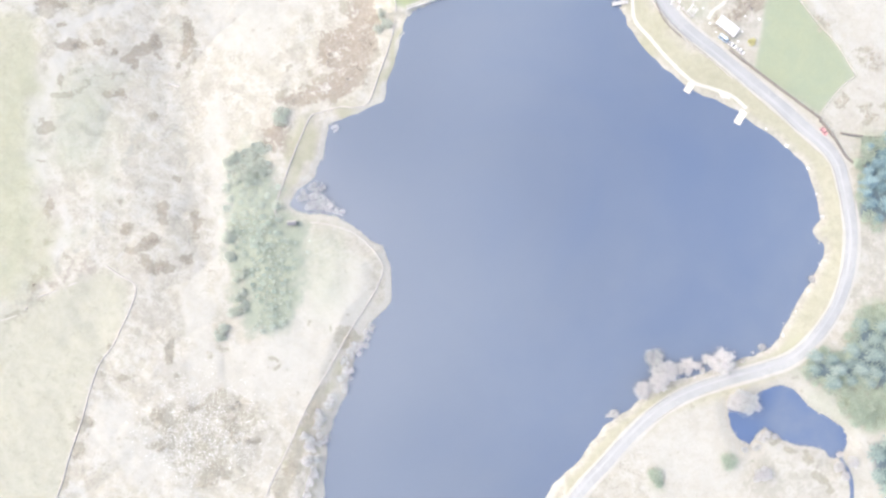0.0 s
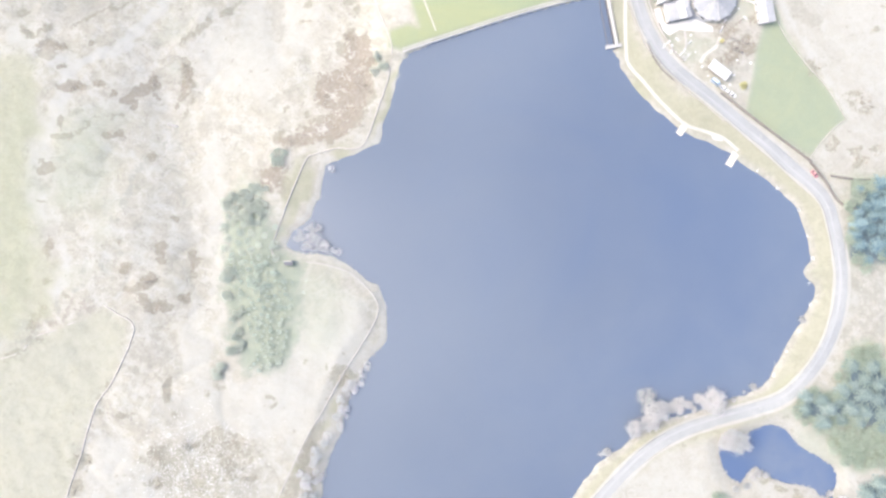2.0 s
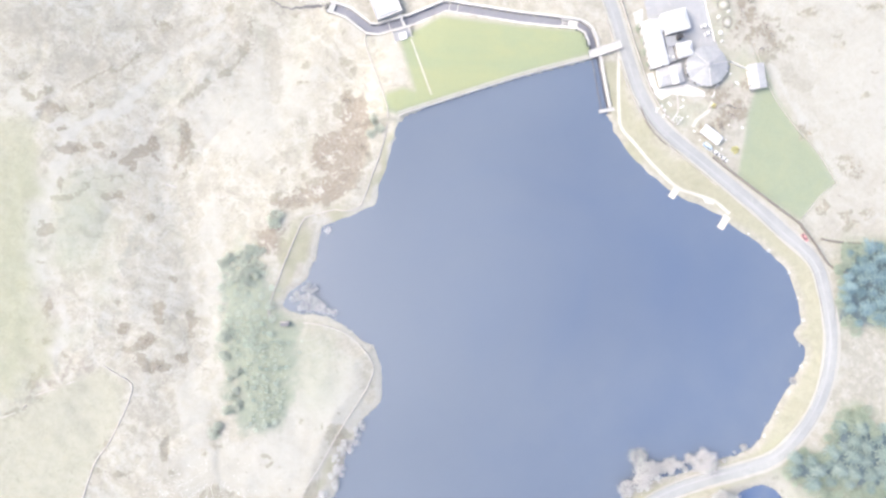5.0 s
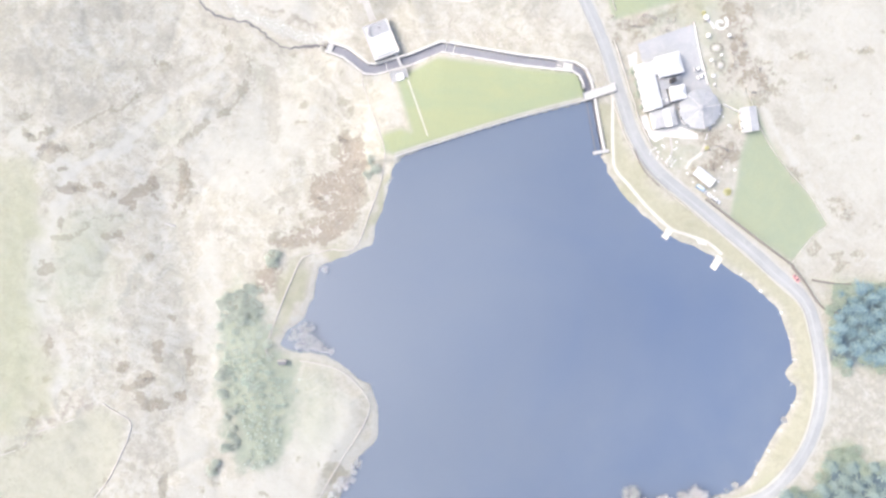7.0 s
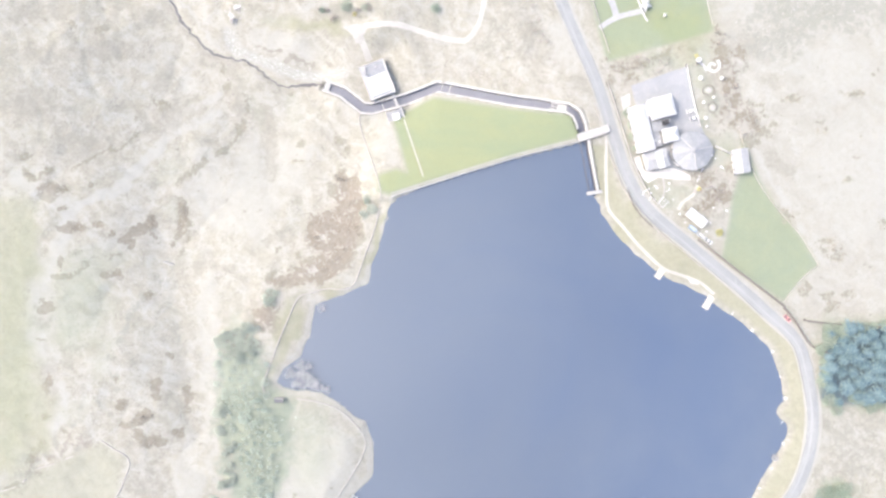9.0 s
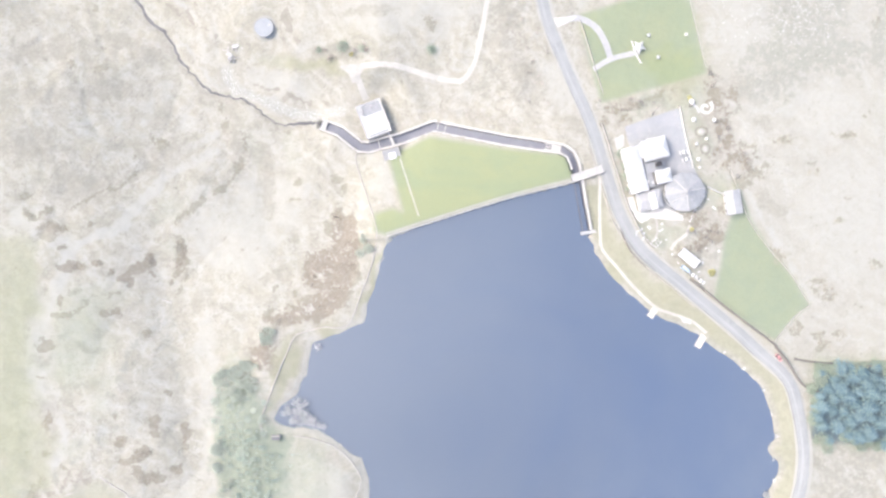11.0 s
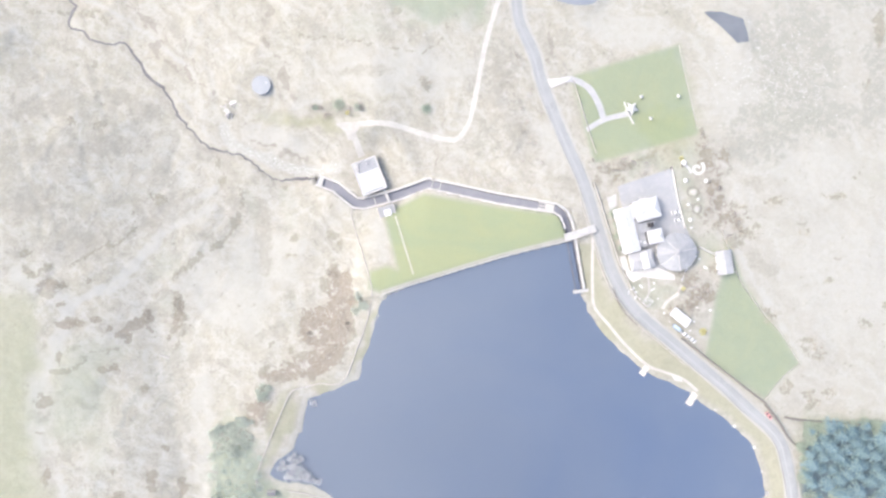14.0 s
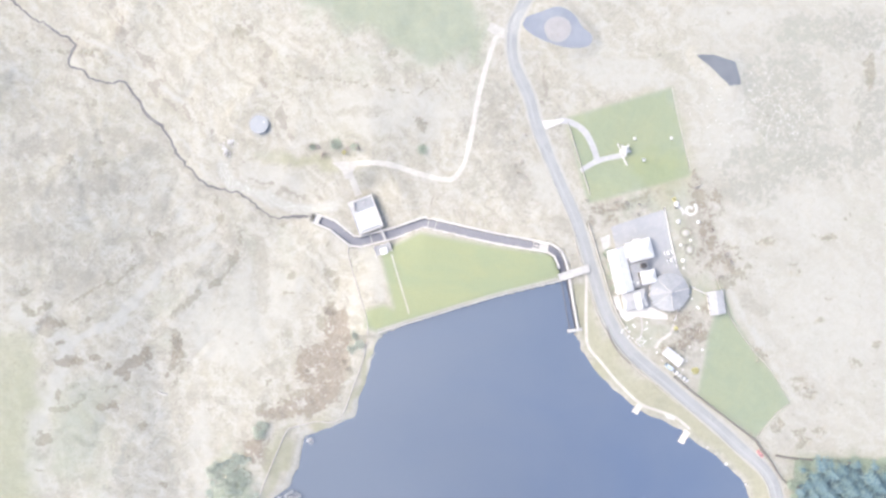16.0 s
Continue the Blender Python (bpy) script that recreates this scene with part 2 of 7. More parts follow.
ASPHALT = surface("worn_asphalt", (0.268, 0.274, 0.276), (0.226, 0.232, 0.236), 0.12, 1.5, 0.85, 0.01, stain=(0.30, 0.303, 0.295))
PAVING = surface("pale_paving", (0.290, 0.289, 0.272), (0.250, 0.248, 0.228), 0.2, 2.0, 0.9, 0.01)
TARMAC = surface("car_park_tarmac", (0.262, 0.270, 0.284), (0.218, 0.226, 0.242), 0.1, 1.2, 0.85, 0.01, stain=(0.30, 0.30, 0.305))
YARD_STONE = surface("pale_yard_stone", (0.272, 0.266, 0.266), (0.240, 0.235, 0.236), 0.25, 2.0, 0.9, 0.01, stain=(0.222, 0.205, 0.198))
PATH_STONE = surface("pale_path_stone", (0.37, 0.36, 0.335), (0.30, 0.29, 0.27), 0.3, 3.0, 0.95, 0.02)
GRAVEL = surface("pale_gravel", (0.37, 0.36, 0.34), (0.31, 0.30, 0.28), 0.3, 3.0, 0.95, 0.03)
CONCRETE = surface("pale_concrete", (0.42, 0.415, 0.405), (0.33, 0.325, 0.315), 0.3, 2.5, 0.9, 0.02)
WET_CONCRETE = surface("wet_channel_concrete", (0.150, 0.157, 0.186), (0.122, 0.128, 0.156), 0.15, 1.0, 0.5, 0.02, stain=(0.15, 0.15, 0.18))
STONE = surface("dry_stone", (0.345, 0.335, 0.315), (0.285, 0.275, 0.255), 0.8, 4.0, 0.95, 0.015, stain=(0.38, 0.37, 0.345))
DARK_STONE = surface("mossy_dark_stone", (0.19, 0.178, 0.162), (0.14, 0.13, 0.12), 0.8, 4.0, 0.95, 0.015)
PALE_STONE = surface("pale_stone", (0.36, 0.35, 0.33), (0.28, 0.27, 0.25), 0.8, 4.0, 0.95, 0.012)
RENDER_WALL = surface("white_rendered_wall", (0.48, 0.475, 0.455), (0.40, 0.395, 0.38), 0.3, 3.0, 0.9, 0.01)
WHITE_ROOF = surface("white_roof_sheet", (0.45, 0.455, 0.455), (0.36, 0.365, 0.372), 0.25, 2.0, 0.6, 0.01, stain=(0.32, 0.325, 0.34))
SLATE = surface("grey_slate", (0.262, 0.268, 0.280), (0.214, 0.220, 0.234), 0.4, 2.5, 0.7, 0.03, stain=(0.32, 0.32, 0.325))
PALE_SLATE = surface("pale_weathered_slate", (0.345, 0.345, 0.350), (0.275, 0.277, 0.284), 0.4, 2.5, 0.7, 0.03)
DARK_SLATE = surface("dark_slate", (0.125, 0.128, 0.142), (0.095, 0.097, 0.11), 0.6, 3.0, 0.7, 0.03)
TANK_STEEL = surface("pale_painted_steel", (0.300, 0.310, 0.322), (0.262, 0.276, 0.297), 0.35, 2.0, 0.9, 0.005)
WHITE_PAINT = surface("white_paint", (0.55, 0.55, 0.55), (0.45, 0.45, 0.445), 0.5, 3.0, 0.5, 0.003)
CANVAS = surface("white_canvas", (0.50, 0.495, 0.48), (0.42, 0.415, 0.40), 0.8, 5.0, 0.9, 0.01)
TIMBER = surface("bleached_timber", (0.52, 0.49, 0.45), (0.42, 0.39, 0.35), 0.6, 6.0, 0.9, 0.02)
DARK_TIMBER = surface("dark_timber", (0.13, 0.11, 0.09), (0.09, 0.075, 0.06), 0.6, 6.0, 0.9, 0.02)
SOOT = surface("sooty_brick", (0.05, 0.048, 0.05), (0.03, 0.03, 0.032), 1.5, 6.0, 0.9, 0.01)
SCRUB_LEAVES = foliage("scrub_leaves", (0.300, 0.348, 0.282), (0.215, 0.258, 0.208))
WORN_TRACK = surface("worn_wheel_track", (0.278, 0.284, 0.288), (0.246, 0.252, 0.257), 0.1, 1.5, 0.85, 0.01)
GUTTER = surface("dark_gutter", (0.185, 0.188, 0.192), (0.155, 0.158, 0.162), 0.15, 1.5, 0.85, 0.01)
BLACK = surface("black_rubber", (0.03, 0.03, 0.03), (0.02, 0.02, 0.02), 1.0, 6.0, 0.8, 0.002)
STEEL = surface("galvanised_steel", (0.45, 0.45, 0.46), (0.35, 0.35, 0.37), 1.0, 6.0, 0.45, 0.002, 0.8)
GLASS = surface("dark_window_glass", (0.04, 0.05, 0.06), (0.03, 0.035, 0.045), 0.5, 2.0, 0.08, 0.001)
RED_PAINT = surface("red_car_paint", (0.48, 0.25, 0.25), (0.42, 0.21, 0.21), 0.5, 3.0, 0.3, 0.001)
BLUE_PAINT = surface("pale_blue_car_paint", (0.36, 0.43, 0.50), (0.32, 0.39, 0.46), 0.5, 3.0, 0.3, 0.001)
LAMP_GLASS = surface("lamp_glass", (0.6, 0.6, 0.6), (0.5, 0.5, 0.5), 1.0, 5.0, 0.2, 0.001)
TAIL_RED = surface("red_lamp_glass", (0.35, 0.03, 0.03), (0.3, 0.02, 0.02), 1.0, 5.0, 0.2, 0.001)
BARK = surface("bark", (0.36, 0.345, 0.32), (0.28, 0.265, 0.245), 2.0, 9.0, 0.95, 0.03)
TWIGS = foliage("pale_bare_twigs", (0.51, 0.51, 0.507), (0.37, 0.37, 0.372))
WHITE_TWIGS = foliage("whitish_bare_twigs", (0.64, 0.64, 0.645), (0.48, 0.48, 0.485))
BROWN_TWIGS = foliage("brown_bare_twigs", (0.36, 0.325, 0.30), (0.26, 0.23, 0.21))
LEAVES = foliage("broad_leaves", (0.405, 0.455, 0.388), (0.305, 0.355, 0.308))
BUSH_LEAVES = foliage("bush_leaves", (0.400, 0.430, 0.370), (0.325, 0.355, 0.305))
NEEDLES = foliage("conifer_needles", (0.222, 0.302, 0.300), (0.088, 0.150, 0.200))
GREEN_NEEDLES = foliage("green_woodland_needles", (0.262, 0.318, 0.290), (0.125, 0.175, 0.185))
GORSE = foliage("gorse_flowers", (0.44, 0.41, 0.20), (0.33, 0.32, 0.18))
HEATHER = foliage("heather_stems", (0.300, 0.272, 0.230), (0.250, 0.222, 0.186))
TUSSOCK = foliage("pale_tussock", (0.36, 0.345, 0.32), (0.27, 0.255, 0.23))
PALE_ROCK = foliage("pale_rock", (0.57, 0.565, 0.55), (0.40, 0.395, 0.38))


# ---- the plan: lines on the ground, in metres ----
def smooth(line, step=2.0, closed=False):
    """A Catmull-Rom curve through the line's corners, as an array of points about a step apart."""
    p = np.array(line, float)
    n = len(p)
    out = []
    for i in range(n if closed else n - 1):
        a, b, c, d = (p[(i + k) % n] if closed else p[min(max(i + k, 0), n - 1)] for k in (-1, 0, 1, 2))
        count = max(1, int(np.linalg.norm(c - b) / step))
        for s in np.arange(count) / count:
            out.append(0.5 * (2 * b + (c - a) * s + (2 * a - 5 * b + 4 * c - d) * s * s + (3 * b - a - 3 * c + d) * s ** 3))
    if not closed:
        out.append(p[-1])
    return np.array(out)


def evenly(line, step):
    """Points about a step apart on straight runs between the line's corners."""
    p = np.array(line, float)
    out = [a + (b - a) * s / n for a, b in zip(p[:-1], p[1:]) for n in [max(1, round(float(np.linalg.norm(b - a)) / step))] for s in range(n)]
    return np.array(out + [p[-1]])


def near(x, y, line, values=None, closed=False):
    """Distance of the places to a line, and the value at its nearest point."""
    a = np.array(line)[:, :2]
    b = np.roll(a, -1, 0) if closed else a[1:]
    a = a if closed else a[:-1]
    best, val = np.full(x.shape, 1e9), np.zeros(x.shape)
    for i in range(len(a)):
        ex, ey = b[i] - a[i]
        t = np.clip(((x - a[i, 0]) * ex + (y - a[i, 1]) * ey) / max(ex * ex + ey * ey, 1e-9), 0, 1)
        d = np.hypot(x - a[i, 0] - t * ex, y - a[i, 1] - t * ey)
        hit = d < best
        best = np.where(hit, d, best)
        if values is not None:
            val = np.where(hit, values[i] + (values[(i + 1) % len(values)] - values[i]) * t, val)
    return best if values is None else (best, val)


def within(x, y, ring):
    """Signed distance to a closed ring: negative inside."""
    d = near(x, y, ring, closed=True)
    inside = np.zeros(x.shape, bool)
    p = np.array(ring)
    for (x1, y1), (x2, y2) in zip(p, np.roll(p, -1, 0)):
        if y1 != y2:
            inside ^= ((y1 > y) != (y2 > y)) & (x < (x2 - x1) * (y - y1) / (y2 - y1) + x1)
    return np.where(inside, -d, d)


def step01(v, low, high):
    s = np.clip((v - low) / (high - low), 0, 1)
    return s * s * (3 - 2 * s)


SHORE_WEST = [(-11.5, 113), (-14.3, 104.9), (-17.7, 95.6), (-21.3, 85.4), (-23.6, 79.6), (-24.6, 71.5), (-27.8, 69.4), (-35.5, 65.5), (-44.2, 62.8), (-50.8, 59), (-53.3, 51.7), (-54, 43), (-55.8, 42.1), (-57.4, 38.2), (-59, 33.4), (-64.3, 30.2), (-68.4, 25.4), (-69.7, 21.7), (-67.6, 19), (-60.4, 17.4), (-51.1, 16.8), (-44.5, 13.6), (-37.8, 9.3), (-31.2, 3.9), (-25.6, 0.1), (-23.5, -7.3), (-22, -16.7), (-23.3, -26), (-27.4, -29.5), (-32.7, -35.3), (-34.9, -42), (-38.1, -47.3), (-41.4, -55.3), (-43.6, -65.9), (-46.8, -72.6), (-50.3, -80.6), (-53, -89.9), (-54.4, -103.2), (-55.3, -117.1), (-57.3, -143.2), (-52.1, -172.6)]
SHORE_EAST = [(22.7, -165.3), (33.5, -138.6), (49.7, -117.9), (56.4, -109.4), (65.8, -100.9), (72.6, -91.3), (82, -81.5), (91.4, -75.4), (100.8, -67.4), (114.3, -62.2), (125, -59.6), (138.5, -54.3), (149.3, -51.1), (157.3, -47.7), (161.7, -42.6), (165.5, -35.2), (169.5, -27.1), (174.7, -19.1), (179.6, -11.1), (183.1, -3.1), (182.3, 1.8), (179.1, 4.4), (178, 8.2), (179.4, 11.1), (181.3, 12.5), (180.5, 21.1), (178.1, 29.1), (175.5, 34.5), (173.3, 39.9), (167.2, 45.8), (160.5, 52), (152.4, 56.5), (145.7, 61.4), (141.7, 65.4), (131, 70), (121.6, 74.9), (112.3, 81.6), (101.6, 91), (94.9, 99), (89.8, 105.7), (89.8, 109.3), (85.8, 115.2), (83.5, 126.1), (80.9, 139.6)]
POND = [(136, -75.1), (140.6, -77), (144.6, -76.5), (147.9, -71.1), (152.8, -67.1), (162.2, -65), (169, -68.5), (173.1, -73.9), (178.5, -78), (185.2, -81.2), (190.1, -85.6), (192.3, -91.5), (190.6, -96.9), (187.9, -99.6), (183.9, -99.1), (181.1, -95.8), (174.4, -94.2), (166.3, -92.8), (158.1, -88.7), (154.1, -85.2), (150.6, -87.3), (147.8, -91.3), (145.9, -93.5), (140.5, -90), (137.8, -84.5)]
POND_TAIL = [(187.9, -95.1), (189.5, -100.5), (192.7, -107.2), (193.7, -117.9), (190.9, -139.2)]
ROAD = [(83.4, 332.9), (70.9, 304), (57.4, 279.4), (53, 267.9), (53.8, 252.1), (61.8, 234.4), (66.3, 219.3), (76.7, 195), (87.1, 172.1), (94.6, 149.2), (99.1, 134.9), (101.6, 127.3), (107, 116.2), (113.1, 107.4), (121.6, 99.3), (131.7, 91.1), (141.5, 82.8), (151.6, 74.5), (161.4, 66.2), (170.4, 57.9), (185.8, 43.5), (191.1, 28.8), (193.9, 12.8), (194.4, -0.5), (192.2, -13.7), (186.8, -28.3), (177.4, -42.1), (166.7, -52.2), (153.3, -57.4), (134.6, -62.6), (116, -69.1), (102.6, -77), (89.3, -88.8), (77.2, -102), (65.2, -115.2), (49.2, -137.6), (41.1, -164.1)]
LAKE_PATH = [(92.6, 144.7), (92.4, 127.4), (92.7, 114.8), (93.9, 107.3), (100.7, 99), (109.1, 89.2), (120.4, 78.7), (128.8, 75.4), (138.6, 71.8), (146.2, 65.7)]
ROAD_KERB_WALL = [(103.2, 116.8), (105.2, 110.7), (109.4, 104.3), (115, 99)]
WALL_SHORE = [(-30.2, 162), (-31.9, 154.7), (-29.1, 144.7), (-24.7, 133.2), (-20.2, 120.3), (-19.2, 113.1), (-21.4, 100.1), (-26.9, 84.1), (-32.5, 69.7), (-39.7, 67.3), (-45.3, 67.7), (-55.4, 65.1), (-59.7, 63), (-63.9, 54), (-69.3, 40.7), (-74.7, 26.1), (-76.6, 19), (-74.5, 14.2)]
WALL_POINT = [(-60.1, 13.3), (-50.9, 12), (-40.3, 8.4), (-32.4, 2), (-27.6, -4.1), (-26.1, -9.9), (-29.8, -19.2), (-36.5, -29.8), (-43.2, -40.4), (-51.2, -54.9), (-57.9, -65.5), (-64.6, -78.7), (-71.3, -93.3), (-78, -106.5), (-82, -116.3), (-90.1, -134.3)]
WALL_PASTURE = [(-154.5, -6.5), (-148.8, -10.5), (-142.2, -14.5), (-141, -19.7), (-145, -30.2), (-151.6, -43.3), (-158.1, -52.4), (-162.1, -64.2), (-166.1, -77.3), (-171.5, -93), (-175.4, -106.1), (-178.1, -114.4), (-183.5, -134.9)]
WALL_RUIN = [(-202.4, -31.4), (-193.2, -27.8), (-186.7, -21.3), (-176.2, -17.4), (-167.8, -14.1)]
WALL_FIELD = [(156.6, 147.8), (164.9, 124.4), (176.7, 107.3), (186.9, 96), (195.6, 82), (196.6, 80.3), (195.4, 79.4), (188.6, 73.9), (179.3, 62)]
WALL_ROADSIDE = [(137, 92.9), (151.5, 81.5), (169, 68.2), (180.1, 60)]
WALL_BEND = [(179.1, 59.6), (181.9, 56.9), (186.9, 50), (191.2, 43), (195.4, 39.4), (202.7, 36.7)]
WALL_WOOD = [(189.2, 53.4), (200.4, 51.8), (230.5, 50), (250.6, 48.8)]
WALL_LAWN_S = [(81.6, 222.2), (93.9, 185.1)]
WALL_LAWN_E = [(134.1, 239.7), (137.2, 225.5), (143.8, 198.5)]
CHANNEL = [(86.2, 116.2), (84.1, 127.4), (81.6, 141.2), (80, 149.7), (77.8, 154.8), (73.4, 157.7), (45, 162.6), (8.9, 170.6), (-7.9, 164.6), (-25.4, 160), (-29.8, 160.4), (-40.4, 168.7), (-50.5, 172.5)]
DAM_CREST = [(-13.9, 113.3), (1.4, 118.4), (44.6, 132.1), (79.8, 141.3)]
STREAM = [(-52.6, 173.8), (-61, 173.1), (-72.7, 172.2), (-80.2, 176.7), (-89.6, 184.2), (-97.8, 186.9), (-110.8, 190.3), (-118.2, 197.8), (-126.7, 208), (-133.4, 220.3), (-141.5, 226.5), (-147.1, 234), (-150.7, 240), (-155.1, 245.9), (-161, 245.2), (-174, 246.8), (-176.7, 250.5), (-183.7, 253.1), (-185.6, 258.1), (-182.6, 266.2), (-190.4, 271.1), (-200.2, 277.2), (-210, 283.5), (-232.7, 301.7)]
TRACK = [(48.6, 266.6), (44.6, 264.3), (40.7, 252.7), (36.9, 238.4), (34.3, 224.1), (31.6, 209.7), (29.4, 200.9), (25.1, 194.4), (19.3, 192.7), (5.9, 195.8), (-9.2, 200.3), (-21.3, 201.2), (-34.8, 200.5)]
TRACK_SPUR = [(-32.7, 200.2), (-29.6, 192.8), (-26.5, 184.7)]
PLANT_16 = [(-31.7, 180.7), (-19.2, 185), (-12.7, 168.4), (-25.5, 163.4)]
HUT = [(-15.8, 158.2), (-9.9, 160), (-8.3, 154.1), (-14.2, 151.9)]
DAM_STEPS = [(-8.3, 153.5), (1.8, 123.5)]
TANK = [(-79.4, 221.6), (-74.3, 221.7)]
SPRING = [(-95.6, 213.1), (-98.9, 208.9)]
JETTY_1 = [(120.6, 77.7), (118.2, 74.2)]
JETTY_2 = [(145, 64.2), (142, 59.2)]
FOLD = [(-128.4, 80.4), (-123.5, 79)]
GATEHOUSE = [(-70.8, 13.9), (-66, 13.9)]
TENT_LAWN = [(111.4, 208.1), (115.3, 213.6), (133.6, 213.9), (120.1, 202.8), (71.7, 220.4)]
LAWN_DRIVE = [(71.2, 220.5), (80.4, 222.6), (89, 218.5), (94.3, 210.8), (97.2, 202.8)]
LAWN_PATH = [(88.7, 197.3), (97.8, 202.6), (110.7, 205.6)]
LAWN = [(80.8, 224), (134.4, 239.9), (144.2, 195.1), (92.9, 180.7)]
FIELD = [(159.1, 141.5), (168.1, 120.1), (176.9, 107.2), (187.1, 95.3), (196.8, 80.2), (188.9, 74.3), (179.5, 62.7), (165.9, 71.2), (149, 83.9), (152.5, 101.2), (153.8, 112.7), (157.1, 124.2)]
FIELD_NORTH = [(-60.3, 288.8), (-48, 276.5), (-23.6, 268.3), (-9, 261.3), (-0.3, 252.8), (22.8, 251), (35.8, 254.2), (38.4, 273), (31, 287.5)]
DAM_GRASS = [(-14.6, 155.8), (-6.1, 158.7), (6.7, 165), (45.1, 158.2), (75, 154.5), (81, 143.7), (45.2, 133.2), (1.3, 119.5), (-14.9, 114.3), (-20.5, 116), (-20.6, 124.5), (-11.5, 127.4), (-5.9, 125.2)]
PASTURE_W = [(-240.5, 122.1), (-185.9, 106.3), (-182.1, 85.3), (-190.1, 64.4), (-191.5, 46.1), (-186.4, 30.3), (-178.7, 12), (-177.4, 1.5), (-186.6, -14.2), (-202.3, -19.4), (-241.4, -19.1)]
PASTURE_SW = [(-241.5, -34.8), (-191.9, -29.9), (-186.7, -22.1), (-155.3, -7.8), (-143.6, -15.8), (-146.3, -30.2), (-152.9, -43.3), (-159.5, -52.4), (-163.4, -64.2), (-168.8, -79.9), (-174.1, -100.8), (-180.8, -134.9), (-242.1, -134.4)]
RANGE_W = [(101.1, 156.2), (109.3, 158.6), (114.7, 136.8), (109.1, 135.1)]
RANGE_S = [(109.6, 134.7), (121, 137.4), (123.1, 128.9), (111.4, 126.5)]
BLOCK_N = [(110.7, 160.3), (122.6, 163.6), (125.6, 154), (113.7, 150.7)]
BLOCK_MID = [(118.2, 146.2), (125.5, 147.8), (126.8, 141.2), (119.7, 139.7)]
CAR_PARK = [(104.7, 168.9), (118.4, 173.7), (131.3, 178.1), (135, 162.7), (138.9, 147.5), (145.4, 135.6), (124.9, 123.8), (116.1, 135.2), (107.2, 158)]
CARPARK_WALL = [(131.4, 179), (134.2, 164.1), (138.2, 148.1)]
CARS = [(133.5, 155.8), (135, 152.4), (117, 161.9), (134.3, 97.9), (138.3, 94.8), (142.1, 92)]
RED_CAR = [(179.8, 55.8), (182.4, 52.6)]
PARASOLS = [(136.7, 180.7), (137.7, 171.9), (147.7, 171.7), (139.3, 159.9), (140.2, 152.2), (144.1, 162.5), (140.9, 148.2)]
PATIO = [(144.1, 178), (142.2, 166.2), (144.1, 157.7)]
SHED = [(152.7, 136.4), (160.2, 137.3), (162, 125.6), (153.5, 124.9)]
SHED_WALL = [(145.1, 138.8), (153.2, 134.9)]
LODGE = [(130.3, 104.7), (133.1, 108.4), (141.2, 101.9), (138.4, 98.5)]
TERRACE = [(108.7, 127.6), (112.2, 126.2), (124.8, 128.1), (133.5, 124.5), (133.5, 121.9), (124.9, 122.4), (117.7, 123.2), (112.9, 120.5), (109.9, 123.1)]
GARDEN_PATH = [(120, 123.8), (120.7, 115.2), (117, 110.5)]
GARDEN_WALK = [(137, 119.4), (134.8, 114.8), (129.7, 111), (127.4, 107.2)]
YELLOW = [(147.5, 96.3)]
YARD_N = [(82.5, 268.3), (81.1, 272.6), (76.7, 274.8), (72.1, 274.0), (68.8, 270.6), (69.4, 266.1), (72.1, 262.6), (76.8, 261.8), (80.6, 264.1)]
POOL_YARD = [(58.8, 272.7), (66.9, 276.2), (75.8, 279.0), (83.0, 275.6), (87.3, 269.4), (92.2, 265.1), (90.8, 260.8), (81.4, 259.9), (69.8, 263.0), (60.6, 268.1)]
POOL_MOOR = [(147, 255.8), (154.5, 255.4), (164.8, 251.8), (167.5, 241.6), (162.7, 241.2), (155.8, 248.4)]
WOOD_E = [(200, 48.7), (224.7, 50.7), (255.5, 47.6), (255.6, 10.6), (222.6, 11.9), (206.1, 12.4), (197.9, 14.5), (200.5, 36.4)]
WOOD_S = [(197.2, -35.7), (213.3, -37.1), (251, -39.9), (251, -66.7), (213.3, -67.1), (197.1, -63.8), (185.1, -63.8), (174.3, -61.1), (175.7, -50.4), (183.7, -51.8), (195.8, -47.8)]
WOOD_FAR = [(204.1, -93.1), (245.4, -88.1), (245.2, -122.6), (213.3, -122.3), (204.8, -106.4)]
SCRUB_S = [(197.8, -29.2), (209.9, -27.9), (213.9, -37.3), (197.7, -37.2)]
SCRUB_S2 = [(185.6, -66.7), (216, -69.5), (246.3, -69.7), (246.3, -85.8), (197.7, -84.2), (189.6, -77.5)]
BUSHES_W = [(-99.1, -37.7), (-94.5, -27.9), (-92.3, -22.4), (-93.2, -10.1), (-89.3, 37.8), (-82.5, 40.6), (-83.9, 48.8), (-72.5, 62.5), (-25.3, 108), (-90.7, 35.1), (-94.8, 43.3), (-88, 44.7), (-98.7, -3.3), (-97.4, 7.7)]
BARE_W = [(-31.2, -38.3), (-36.6, -43.8), (-38.7, -45.3), (-41.9, -50.2), (-43.0, -53.6), (-43.9, -58.8), (-46.0, -64.1), (-50.6, -72.1), (-54.0, -75.7), (-57.2, -79.9), (-55.0, -85.6), (-58.9, -88.9), (-56.4, -91.0), (-60.2, -96.0), (-62.0, -87.3), (-63.4, -97.4), (-58, -101.6), (-60, -107), (-61.5, -112), (-63, -118)]
